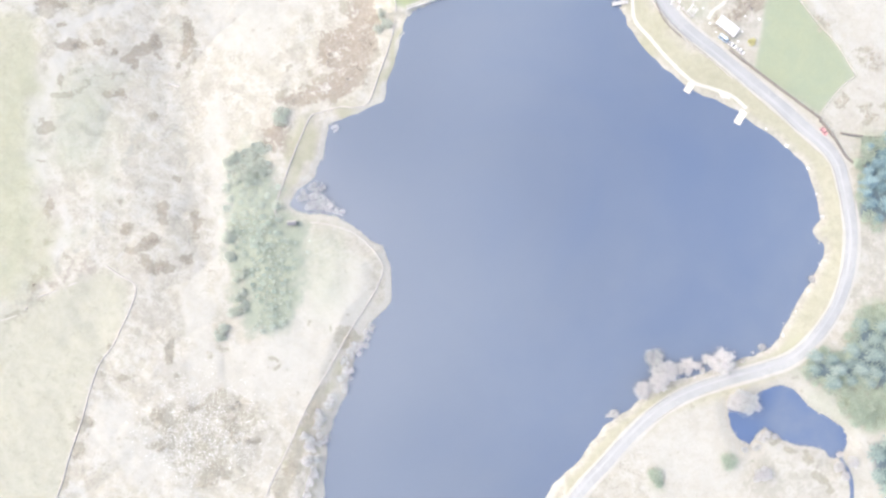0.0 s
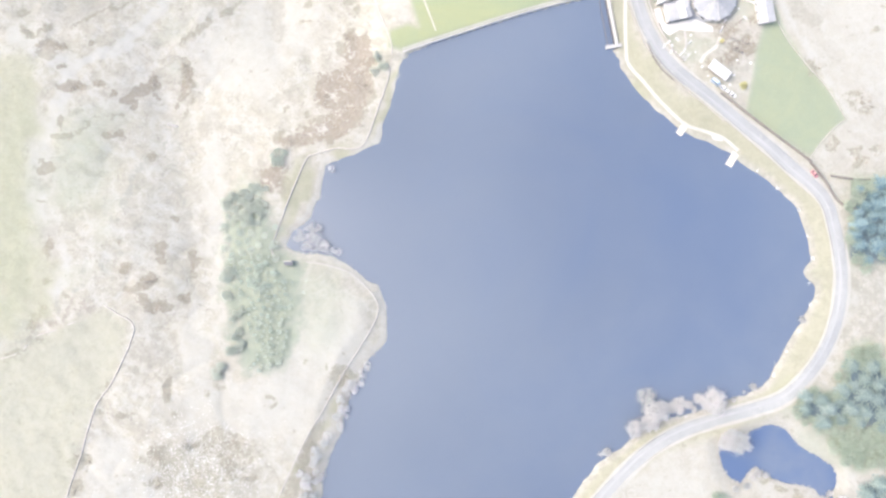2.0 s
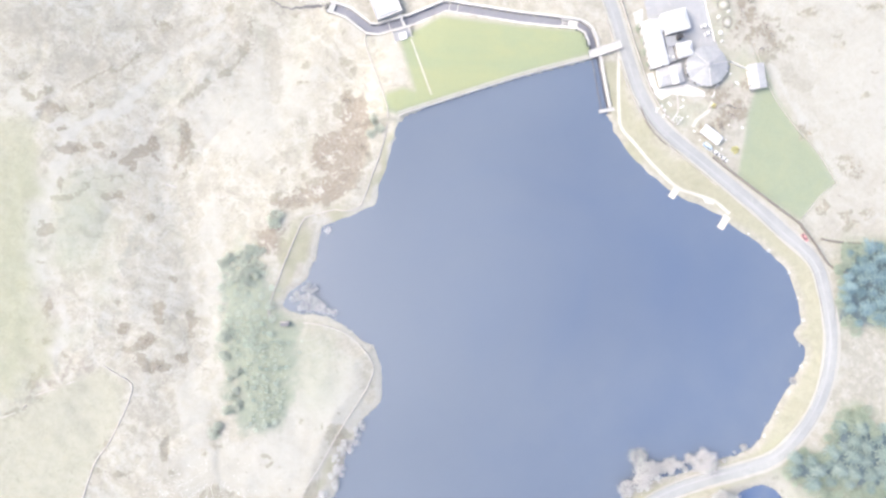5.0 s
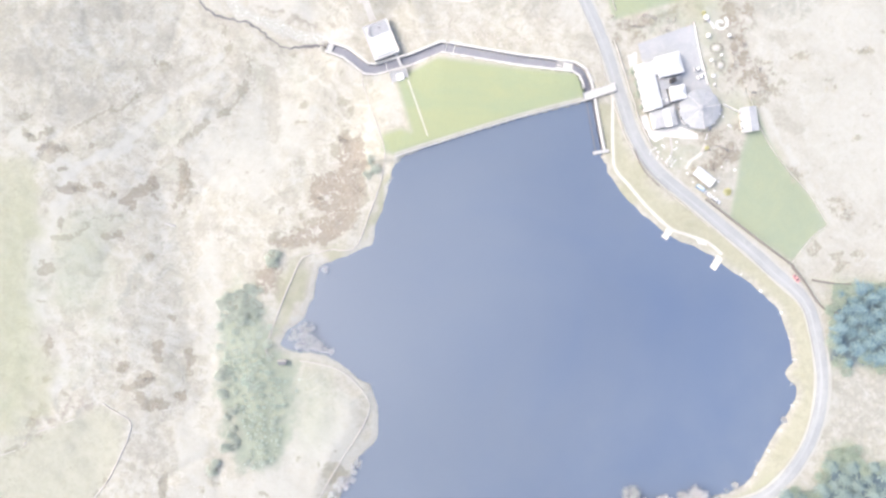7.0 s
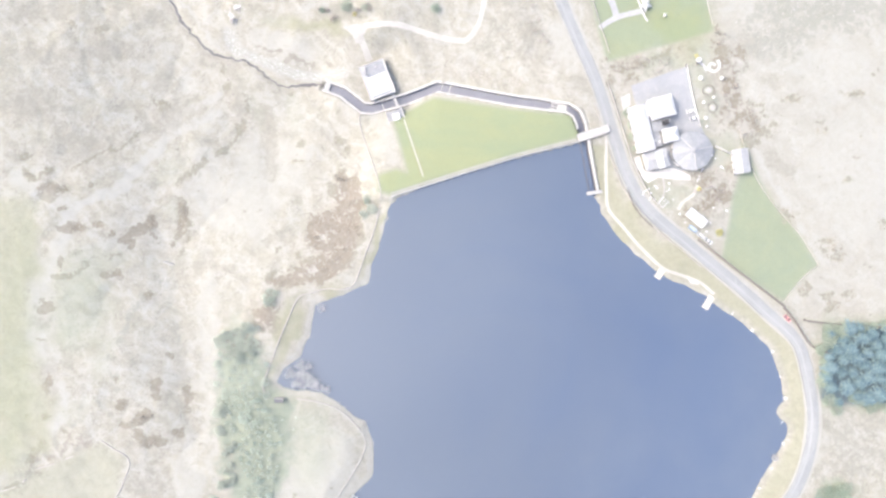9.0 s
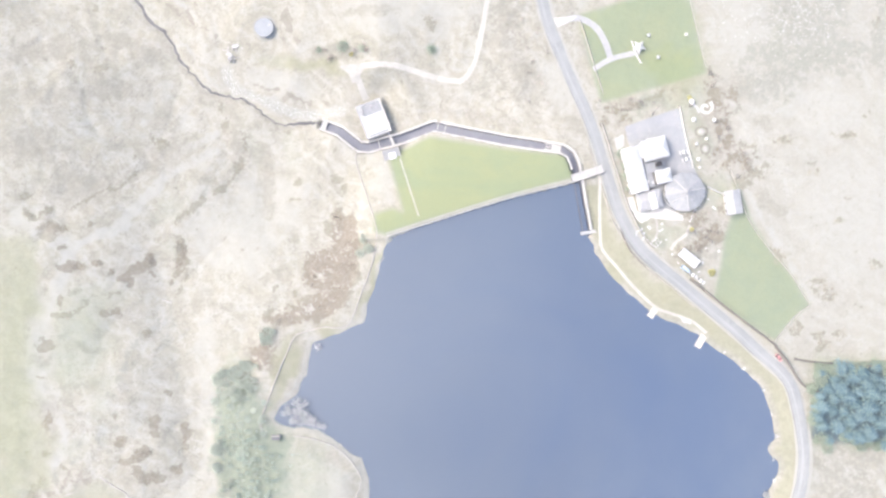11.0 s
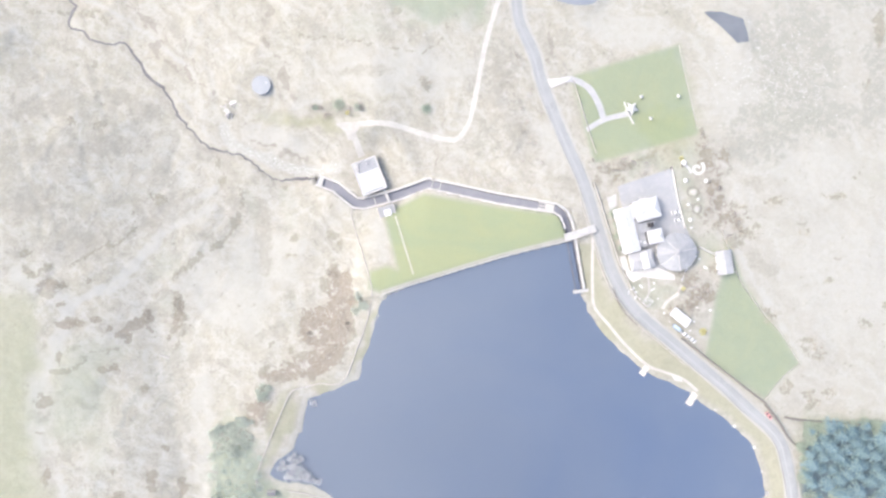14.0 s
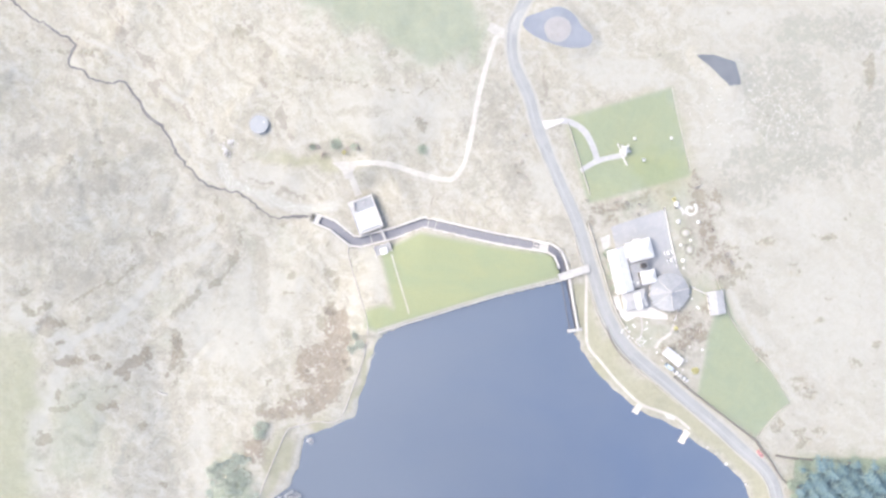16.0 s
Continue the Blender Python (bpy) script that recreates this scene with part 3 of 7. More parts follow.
BARE_FLOOD = [(-59.4, 29.6), (-56.9, 28.2), (-54.2, 29.6), (-58.3, 25.5), (-55.6, 24.1), (-52.8, 22.8), (-62.2, 25.5), (-64.9, 24.2), (-59.5, 21.4), (-56.7, 20.1), (-51.4, 20.0), (-48.1, 18.7), (-61.4, 20.1), (-63.5, 27.7), (-50.1, 21.4), (-54.0, 20.1), (-57.5, 31.4), (-45.2, 18.0), (-48.2, 57.8)]
BARE_E = [(101.7, -52.3), (105.1, -58.4), (102.4, -63.5), (95.7, -66.5), (108.7, -57.2), (113.5, -57.2), (117.0, -55.3), (122.0, -55.6), (126.9, -52.9), (132.2, -53.2), (135.1, -53.9), (138.9, -55.0), (110.3, -61.3), (117.8, -59.0), (143.5, -53.6), (106.0, -62.1), (79.6, -79.3), (82.5, -78.2), (69.3, -86.0), (148.8, -49.8), (152.8, -47.3), (98.2, -64.6), (124.6, -58.0), (176.4, -15.1)]
BARE_POND = [(143.5, -72.1), (137.7, -72.6), (140.3, -69.5), (153.6, -87.7), (150.9, -89.5), (157.6, -88.8), (148.3, -93.5), (142.9, -94.8), (150.9, -105.5), (148.2, -108.2), (188.4, -97.8), (187, -103.1), (193.2, -100.5), (189.7, -107.2)]
TREE_ISLES = [(101.4, -107.2), (135.4, -99.5)]
GORSE_N = [(-50.3, 210.7), (-45.9, 205.8), (-38.7, 210.2), (-33.0, 208.5), (-27.6, 208.7), (6.6, 208.2)]
SHRUBS_HOTEL = [(103.8, 149.4), (105.1, 143.7), (106.3, 137.9), (102.9, 153.7), (98.3, 176.5), (105.5, 177.5), (112.6, 178.7), (118.3, 180.5), (146.9, 195.9), (148.4, 190.1)]
GARDEN_TABLES = [(112.9, 117.9, 0.1), (114.1, 115.6, 0.3), (122.9, 120.3, 0.3), (137.8, 124.0, 0.1), (139.2, 127.4, 0.2), (143.7, 134.1, 0.3), (141.2, 129.8, 0.2), (140.6, 132.6, 0.3), (151.0, 106.9, 0.3), (144.6, 108.3, 0.1), (128.0, 105.2, 0.3), (130.9, 100.9, 0.1), (141.1, 96.7, 0.2), (143.0, 101.1, 0.2), (115.8, 112.2, 0.3), (125.0, 112.3, 0.1), (145.4, 132.7, 0.1), (148.4, 128.4, 0.3)]
# oval patches of ground cover: centre, half axes and turn
BROWN_HOLLOW = [(-180.8, 116.6, 8.0, 2.4, 0), (-162.1, 118.4, 2.1, 1.6, 0), (-175.3, 107.1, 2.7, 1.3, 10), (-172.6, 96.7, 4.0, 2.4, 0), (-167.8, 97.5, 3.2, 2.1, 0), (-158.1, 99.0, 3.2, 1.6, 0), (-152.3, 94.9, 1.9, 1.1, 0), (-140.4, 96.5, 6.0, 3.0, 15), (-134.8, 100.4, 2.7, 3.8, 0), (-145.7, 91.5, 4.0, 2.2, 20), (-143.7, 89.0, 1.6, 2.4, 0), (-133.4, 93.6, 1.6, 2.7, 0), (-119.7, 100.6, 1.6, 7.6, -15), (-124.2, 89.1, 1.4, 1.4, 0), (-175.8, 79.7, 1.3, 3.4, 0), (-154.7, 74.0, 3.2, 1.6, 0), (-148.6, 73.9, 2.1, 1.6, -45), (-172.1, 72.8, 3.2, 1.6, 0)]
BROWN_WEST = [(-182.5, 57.7, 4.7, 2.4, 20), (-181.2, 60.4, 3.7, 1.1, -15), (-185.0, 42.4, 1.8, 1.3, 0), (-134.3, 63.6, 1.6, 1.9, 0), (-123.7, 35.1, 1.9, 1.3, 0), (-147.6, 23.2, 1.6, 1.3, 0), (-128.9, 20.3, 3.5, 2.7, 20), (-128.4, 15.8, 1.9, 2.4, 0), (-114.1, 14.4, 2.4, 5.9, 0), (-180.6, 21.8, 1.8, 4.2, -15), (-181.5, 5.5, 2.4, 1.8, 30), (-145.7, 10.5, 2.4, 3.2, 0), (-134.0, 5.2, 4.0, 2.4, 0), (-137.7, 2.5, 3.4, 1.6, 0), (-136.9, -4.1, 3.4, 2.6, 0), (-130.3, -7.6, 6.4, 2.4, 0), (-119.0, -3.5, 3.5, 1.9, 0), (-143.6, -0.1, 2.9, 1.6, 0)]
BROWN_PASTURE_EDGE = [(-185.8, -10.8, 5.8, 2.6, 45), (-189.0, -16.1, 2.6, 2.1, 0), (-196.8, -28.6, 5.3, 1.6, 15), (-172.1, -1.7, 2.9, 1.6, 0), (-152.8, -44.3, 1.8, 2.6, 0), (-157.6, -49.5, 2.4, 1.3, 40), (-125.6, -45.7, 2.4, 6.4, 0), (-157.5, -56.6, 2.9, 1.3, 0), (-147.5, -58.5, 4.5, 1.6, 5), (-123.3, -58.3, 1.3, 1.1, 0), (-106.8, -48.4, 1.6, 1.8, 0), (-100.5, -45.9, 3.2, 1.6, 0), (-77.3, -51.0, 3.4, 1.6, 0), (-75.8, -54.2, 2.4, 1.3, 0), (-50.1, -36.5, 1.1, 1.3, 0), (-60.7, -33.7, 1.1, 2.4, 0), (-166.0, -80.3, 5.3, 4.0, 10), (-168.3, -92.1, 2.9, 5.3, -10), (-174.1, -105.3, 2.4, 5.3, -12)]
BROWN_STONY = [(-94.1, -72.4, 5.8, 4.0, 0), (-97.7, -82.1, 3.4, 5.3, 0), (-92.4, -88.7, 6.9, 2.1, 0), (-85.2, -88.4, 2.4, 1.6, 0), (-106.1, -103.0, 7.4, 3.4, 10), (-110.2, -109.4, 5.3, 2.6, 0), (-102.0, -67.1, 5.8, 2.9, 0), (-114.7, -73.6, 5.3, 2.4, 0), (-130.5, -77.1, 6.9, 4.7, 0), (-128.4, -90.0, 5.8, 3.7, 0), (-115.3, -87.6, 6.9, 5.3, 0), (-43.1, -40.5, 3.6, 4.6, -25), (-55.2, -67.2, 2.2, 4.2, -25), (-61.9, -80.4, 2.4, 3.6, -25), (-58.9, -73.7, 2.0, 3.2, -25), (-66.4, -92.9, 2.6, 4.2, -15), (-69.5, -103.0, 2.8, 5.0, -15), (-74.3, -112.0, 3.0, 4.2, -15)]
BROWN_BANK = [(-50.3, 99.6, 2.0, 2.3, 0), (-51.3, 91.1, 2.9, 4.4, 0), (-35.5, 98.5, 5.8, 6.4, 0), (-30.8, 93.0, 4.1, 7.0, -10), (-39.4, 84.2, 7.5, 4.4, 0), (-55.3, 81.1, 4.4, 1.7, 0), (-63.7, 71.1, 8.1, 2.6, 12), (-46.3, 75.1, 8.7, 2.9, 5), (-73.7, 73.8, 2.0, 3.8, -35), (-59.9, 84.9, 1.7, 2.0, 0), (-70.3, 87.6, 2.0, 1.5, 0), (-39.6, 124.1, 4.2, 3.6, 0), (-32.7, 119.7, 3.8, 2.4, -30), (-43.8, 116.2, 3.3, 2.1, 0), (-41.7, 142.9, 3.9, 2.1, -25), (-36.9, 138.8, 1.8, 2.7, 0), (-36.0, 110.7, 4.7, 2.9, 0), (-76.0, 54.2, 4.6, 5.8, 0), (-70.2, 48.5, 3.5, 4.0, 0)]
BROWN_NORTH = [(-192.3, 122.8, 5.2, 2.0, -20), (-183.8, 124.6, 3.8, 1.7, 30), (-183.2, 113.2, 4.6, 2.6, 0), (-195.0, 133.1, 3.8, 1.4, 15), (-133.2, 161.8, 3.9, 3.9, 0), (-92.9, 151.7, 2.7, 3.3, 30), (-61.8, 141.2, 3.9, 1.5, 20), (-62.8, 131.9, 3.9, 1.2, 0), (7.0, 221.1, 2.6, 4.4, 40), (-7.6, 256.4, 1.7, 2.0, 0), (-179.4, 202.7, 2.7, 1.8, -30), (-164.9, 200.8, 3.6, 1.8, 40), (-171.0, 233.9, 1.5, 2.8, 10), (-88.2, 268.5, 4.4, 2.7, 0), (-42.6, 158.3, 1.2, 1.2, 0), (-119.6, 107.2, 3.0, 4.7, 0), (-101.5, 171.4, 1.8, 3.1, 0), (-68.0, 169.3, 2.5, 1.5, 0)]
BROWN_EAST = [(168.9, 147.6, 8.0, 5.7, 0), (162.1, 141.2, 6.9, 3.4, 0), (154.7, 149.1, 2.0, 4.6, 60), (182.3, 162.0, 6.9, 2.3, 0), (167.1, 159.0, 4.3, 2.0, 0), (181.1, 104.7, 3.4, 6.3, 35), (202.0, 90.0, 6.6, 4.3, 0), (206.5, 84.3, 4.6, 2.6, 0), (189.6, 68.3, 2.9, 4.3, -40), (201.2, 65.5, 6.3, 2.0, 0), (211.5, 65.6, 3.7, 2.6, 0), (203.1, 60.0, 4.3, 2.3, 15), (229.6, 99.5, 4.3, 3.2, 0), (240.3, 110.5, 3.4, 1.7, 0), (210.1, 122.2, 2.0, 1.7, 0), (197.2, 147.3, 2.3, 3.1, 0), (212.1, 164.6, 5.7, 1.7, 0), (223.3, 174.5, 2.3, 2.0, 0)]
BROWN_SOUTH_EAST = [(173.2, -98.9, 2.9, 4.2, 0), (178.9, -108.2, 5.8, 2.6, -48), (183.5, -114.0, 3.2, 2.1, -45), (165.0, -95.6, 3.2, 1.9, -20), (158.9, -92.4, 2.4, 1.3, 0), (116.7, -73.4, 3.4, 1.6, -15), (192.5, -44.8, 2.6, 2.1, 0), (233.9, 248.2, 2.6, 10.3, 0), (228.3, 220.7, 2.0, 2.6, 0), (140.7, 198.8, 2.9, 3.4, 0), (147.9, 186.0, 4.0, 2.9, 0)]
FADED = [(-133.1, -29.2, 10.6, 7.9, 0), (-183.7, 50.3, 6.3, 3.7, 0), (-170.7, 38.4, 6.3, 1.8, 0), (-171.9, 31.2, 3.2, 2.4, 0), (-117.4, 35.1, 3.2, 3.2, 0), (-176.7, 16.5, 3.2, 4.2, 0), (-135.8, -63.9, 3.7, 4.2, 0), (-179.8, 26.5, 5.3, 10.5, 0), (-128.4, 155.8, 18.1, 10.3, 20), (-193.3, 158.0, 17.5, 10.5, 0), (-167.8, 137.8, 20.5, 11.7, 10), (-94.7, 162.3, 3.7, 9.1, 0), (-119.4, 102.8, 4.1, 6.5, 0), (-109.1, 79.6, 8.8, 4.1, 60), (180.1, 127.6, 4.6, 9.2, 35), (174.3, 133.3, 5.7, 5.7, 0), (-73.5, 92.1, 7.0, 2.9, 20), (-25.1, 226.8, 17.5, 2.9, 0)]
FADED_NORTH = [(-192.2, 209.4, 24.1, 6.6, 10), (-193.5, 184.6, 17.7, 5.9, 0), (-146.2, 210.6, 15.3, 4.9, -30), (-164.2, 188.5, 18.0, 6.0, 10), (-158.6, 216.7, 9.2, 4.3, 0), (-127.9, 253.4, 9.1, 4.3, -50), (-76.2, 253.9, 4.7, 11.8, 15), (56.9, 189.9, 8.7, 17.5, 20), (44.7, 218.4, 5.8, 17.3, 0), (80.0, 169.6, 5.8, 5.8, 0), (67.3, 241.3, 3.4, 11.5, 15), (148.2, 170.3, 8.6, 14.3, 0), (159.2, 187.5, 11.4, 6.9, 30), (173.7, 170.5, 5.7, 4.0, 0), (184.1, -31.5, 4.2, 10.6, -40), (195.1, 2.9, 7.9, 7.9, 0), (-7.7, 260.6, 14.4, 4.0, 0), (-48.6, 247.0, 11.7, 5.8, -20)]
OLIVE_MARKS = [(-167.0, 71.5, 10.6, 15.9, 0), (-174.6, 50.3, 7.9, 10.6, 0), (-154.7, 31.6, 4.7, 13.2, -20), (-166.8, 8.0, 10.5, 5.8, 30), (-190.6, 90.1, 5.3, 13.2, 0), (-152.5, 82.7, 10.7, 8.0, 0), (-122.9, 106.1, 5.5, 5.5, 0), (-198.5, -10.2, 7.9, 7.9, 0), (-67.5, 159.5, 4.3, 15.2, 15), (-84.2, 156.3, 3.7, 12.2, 10), (-125.5, 126.2, 11.9, 7.1, 20), (-69.1, 205.0, 18.2, 3.0, -8), (-24.9, 249.1, 11.5, 8.6, 0), (38.5, 246.8, 2.9, 14.4, -10), (193.1, 202.1, 17.1, 6.9, 10), (178.6, 210.5, 4.6, 14.3, 0), (233.4, 174.0, 8.6, 2.3, 0), (200.8, 267.8, 17.1, 5.7, 0)]
STONY_GROUND = [(-117, -88, 19, 15, 0), (-102, -74, 14, 7, 10), (-104, -102, 12, 8, 0), (-127, -80, 9, 9, 0), (-90, -76, 8, 6, 0), (-40, 90, 15, 12, 35), (-52, 77, 16, 6, 12), (-38, 118, 8, 7, 0)]
OLIVE_BANK = [(-48.0, -55.8, 2.9, 5.8, -22), (-51.8, -65.9, 2.2, 4.2, -22), (-66.3, -85.6, 2.8, 4.5, -15), (-72, -98, 2.0, 5.0, -15)]
# the red-brown heath above the west bank
HEATH = [(-43.5, 125.8), (-31.2, 124.9), (-25.8, 109.8), (-28.9, 98.5), (-33.0, 84.8), (-37.0, 74.2), (-46.8, 70.9), (-63.1, 68.6), (-75.3, 69.8), (-74.0, 72.9), (-57.8, 78.3), (-49.8, 83.7), (-56.8, 90.9), (-55.3, 105.2), (-44.9, 108.0), (-42.3, 115.3)]
HEATH_SMALL = [(-83.7, 46.8), (-82.0, 57.9), (-73.8, 62.7), (-66.8, 60.2), (-71.2, 49.7), (-75.8, 45.6)]
# the eroded pale bank over the stream
STREAM_BANK = [(-101.1, 200.1), (-96.7, 191.2), (-84.5, 186.7), (-69.4, 180.2), (-57.3, 177.3), (-40, 179)]
# eroded gullies, each with its half width
GULLIES = [([(-92.0, 168.4), (-90.7, 156.2), (-98.0, 141.1), (-112.8, 129.2), (-122.2, 120.4)], 2.2), ([(-67, 254), (-57, 245), (-36, 243), (-12, 238), (6, 236), (14, 241), (18, 248)], 0.8), ([(-145.2, 154.1), (-146.5, 140.8), (-156.7, 136.4), (-172.0, 126.3)], 1.6), ([(-122.0, 111.6), (-117.2, 96.9), (-121.7, 82.3)], 2.2), ([(-205.9, 261.9), (-191.1, 261.1), (-169.0, 261.3), (-165.2, 256.1)], 1.3), ([(-180.2, 74.3), (-171.6, 72.5), (-164.6, 77.7), (-161.2, 82.5), (-148.2, 83.8)], 1.3), ([(-99.8, 171.4), (-105.2, 183.7), (-110.0, 189.8)], 1.4), ([(-119.0, 106.2), (-120.8, 96.6), (-125.1, 88.3)], 1.3)]
HOTEL_SCRUB = [(157, 186, 4, 6, 20), (155, 166, 5, 11, 10), (161, 152, 6, 6, 0), (147, 193, 3, 5, 0), (153, 178, 4, 8, 10), (150, 116, 6, 7, 0), (143, 111, 7, 6, 20), (134, 105, 5, 4, 0), (140, 123, 7, 5, 0), (153, 126, 4, 7, 0), (98, 178, 5, 4, 0), (109, 180, 7, 3, 10), (120, 183.6, 7, 3, 10), (131, 186, 5, 3, 10), (104, 172.5, 4, 3, 30), (95, 171, 3, 4, 0), (147, 180, 4, 8, 0), (151, 168, 4, 8, 0), (150, 155, 4, 8, 0), (156, 158, 3, 6, 0), (146, 188, 4, 5, 0)]
BROWN_MARKS = BROWN_HOLLOW + BROWN_WEST + BROWN_PASTURE_EDGE + BROWN_STONY + BROWN_BANK + BROWN_NORTH + BROWN_EAST + BROWN_SOUTH_EAST
FADED_MARKS = FADED + FADED_NORTH + HOTEL_SCRUB + [(-85.5, 43, 7, 8, 0), (-80, 56, 6, 8, 0), (-42, 208, 14, 4.5, 0), (-78, 140, 5, 22, 8)]
THICKET = [(-99.5, 34.3), (-83.0, 39.4), (-73.9, 31.4), (-72.1, 14.8), (-60.4, 12.6), (-61.8, -5.9), (-63.1, -21.8), (-69.9, -37.6), (-88.5, -38.0), (-95.3, -19.0), (-99.1, 2.3)]
COPSE_A = [(-98.0, 14.3), (-91.4, 18.2), (-77.8, 16.7), (-69.9, 12.7), (-66.5, 7.3), (-77.7, 2.1), (-78.4, -5.8), (-91.4, -6.3), (-96.8, 2.3)]
COPSE_B = [(-77.5, 6.1), (-68.3, 4.7), (-66.6, -8.5), (-68.2, -21.7), (-71.5, -34.4), (-80.4, -37.5), (-88.5, -37.5), (-83.1, -29.6), (-77.2, -19.0), (-77.8, -5.8)]
COPSE_C = [(-89.2, -8.4), (-76.7, -8.0), (-76.7, -19.1), (-83.1, -24.3), (-88.1, -17.7)]
COPSE_SCRUB = [(-99.9, 31.7), (-88.6, 33.7), (-73.7, 30.1), (-73.9, 14.1), (-97.4, 12.9), (-100.3, 21.0)]
COPSE_TOP = [(-99.7, 44.6), (-88.5, 43.8), (-89.1, 35.8), (-98.4, 34.8)]
COPSE_MAUVE = [(-91.5, 50.9), (-79.7, 50.5), (-78.8, 36.7), (-89.9, 36.3)]
COPSE_EAST = [(-68.6, 12.7), (-59.3, 12.1), (-60.2, -0.7), (-67.1, -5.9)]
RUSHY = [(192, 234, 22, 25, 20), (201, 202, 22, 10, 0), (218, 268, 32, 9, 0), (175, 196, 17, 14, 0), (235, 220, 9, 26, 0), (-187, -21, 5, 3, 10)]
GREYISH = [(-107, -91, 19, 21, 0), (44, 189, 17, 10, 0), (43, 230, 12, 17, 10), (144, 114, 12, 11, 0), (151, 170, 9, 20, 0), (178, 5, 6, 16, 0), (125, -63, 16, 4, 15), (168, -110, 27, 13, 0), (204, -11, 16, 29, 0), (213, -8, 20, 20, 0), (212, 17, 17, 34, 0), (183, 26, 6, 40, 5), (174, -36, 5, 24, 35), (149, -56, 19, 3, 20), (93, -80, 24, 4, 40), (156, 55, 20, 4, -40)]
BLEACHED = [(114, -98, 29, 13, -20), (-103, 30, 6, 64, 3), (-75, -54, 19, 16, 0), (-46, -18, 16, 21, 20), (-112, -30, 7, 32, 5), (-90, 104, 19, 13, 0), (-133, -94, 21, 16, 20), (-184, 70, 5, 29, 12), (-184, 17, 4, 27, -12), (163, 220, 14, 20, 0), (204, 176, 23, 16, 0), (220, 125, 32, 32, 0), (109, 247, 32, 9, -10), (-73, 195, 23, 6, -15), (-6, 227, 43, 13, 0), (-17, 144, 6, 17, 18), (70, 189, 12, 14, 0), (196, -8, 5, 11, 0), (165, 276, 29, 6, 0)]
BLEACHED += [(-85, 120, 17, 32, 10), (-71, 132, 17, 17, 20), (-152, -83, 13, 19, 20), (-108, 120, 12, 20, 10)]
VERGES = [(128, 197, 16, 12, 0), (-41, 66, 4, 8, 0), (-65, 47, 4, 19, -18), (-22, 92, 2.2, 20, -19), (-54, 202, 26, 3, -8), (102, 100, 6, 17, -30), (129, 84, 17, 6, -32)]
GRASSY = [(-166, 60, 15, 24, 0), (152.5, 140, 5, 3, 0), (137.6, 150, 3, 9, 12), (112, 118, 7, 5, 0), (102, 142, 2.5, 9, 10), (189, -75, 16, 13, 0), (173, -54, 11, 8, -30), (-55, -8, 13, 20, 0), (-88, 45, 8, 8, 0), (-62, 2, 8, 17, 0), (-196, 39, 11, 69, 0), (124, 180, 20, 4, 10), (139, 174, 5, 20, 10), (123, 116, 12, 6, 0), (-7, 122, 12, 4, 0), (101, -109, 4, 4, 0), (145, 136, 8, 8, 0), (145, 138, 12, 7, 0)]
# brown ditches and pale worn lines across the moor, each with its reach
DITCHES = [([(-162, 290), (-154, 272), (-144, 256), (-134, 239), (-119, 228), (-97, 214)], 3.5), ([(-85, 276), (-77, 263), (-74, 245), (-70, 228), (-68, 213)], 3), ([(-182, 263), (-171, 260), (-162, 256)], 2), ([(67, 255), (70, 232), (78, 221)], 2.5)]
DITCHES += [([(37, 273), (36, 253), (35, 238)], 1.3), ([(-92, 203), (-76, 192), (-58, 185), (-43, 182)], 2.5), ([(-199, -28), (-183, -16), (-161, -7)], 6), ([(-67, 228), (-63, 214)], 4)]
PALE_TRACKS = [([(-198, 122), (-183, 113), (-173, 104), (-177, 87), (-184, 70), (-188, 50), (-180, 28), (-174, 11), (-180, -2)], 7), ([(-128, 219), (-116, 204), (-107, 193)], 1.6), ([(-131, 143), (-125, 155), (-106, 167)], 4), ([(-153, 114), (-136, 135), (-126, 147), (-106, 157)], 5), ([(-176, 269), (-150, 255), (-119, 231)], 2), ([(-172, 106), (-160, 113), (-146, 118)], 4), ([(-129, 78), (-126, 69)], 2), ([(162, 141), (177, 116), (197, 84)], 2.5), ([(166, -55), (173, -59), (183, -70), (194, -81), (202, -97), (206, -119)], 3.5)]
WET_LINES = [([(-198, -19), (-187, -17), (-177, -6), (-166, 3), (-155, 8), (-150, 20), (-149, 36), (-143, 52), (-137, 65)], 4.5), ([(-179, 264), (-166, 259), (-158, 253)], 3), ([(-114, 126), (-108, 130), (-101, 140), (-90, 149)], 4), ([(-123, 81), (-126, 69), (-121, 52), (-115, 36)], 3)]


def ripple(line, amount, seed):
    """An uneven natural edge."""
    rnd = np.random.RandomState(seed)
    p = np.array(line)
    shift = rnd.uniform(-amount, amount, p.shape)
    return p + 0.5 * shift + 0.25 * (np.roll(shift, 1, 0) + np.roll(shift, -1, 0))


RESERVOIR = np.vstack([ripple(smooth(SHORE_WEST, 1.6), 0.9, 3)[:-1], [(-20, -185), (5, -182)], ripple(smooth(SHORE_EAST[:-4], 1.6), 0.9, 4), np.array(SHORE_EAST[-4:]), [(79.0, 140.9), (44, 131.9), (0.8, 118.3)]])
POND_RING = ripple(smooth(POND, 2.0, True), 0.5, 5)
CHANNEL_LINE = evenly(CHANNEL, 2.0)
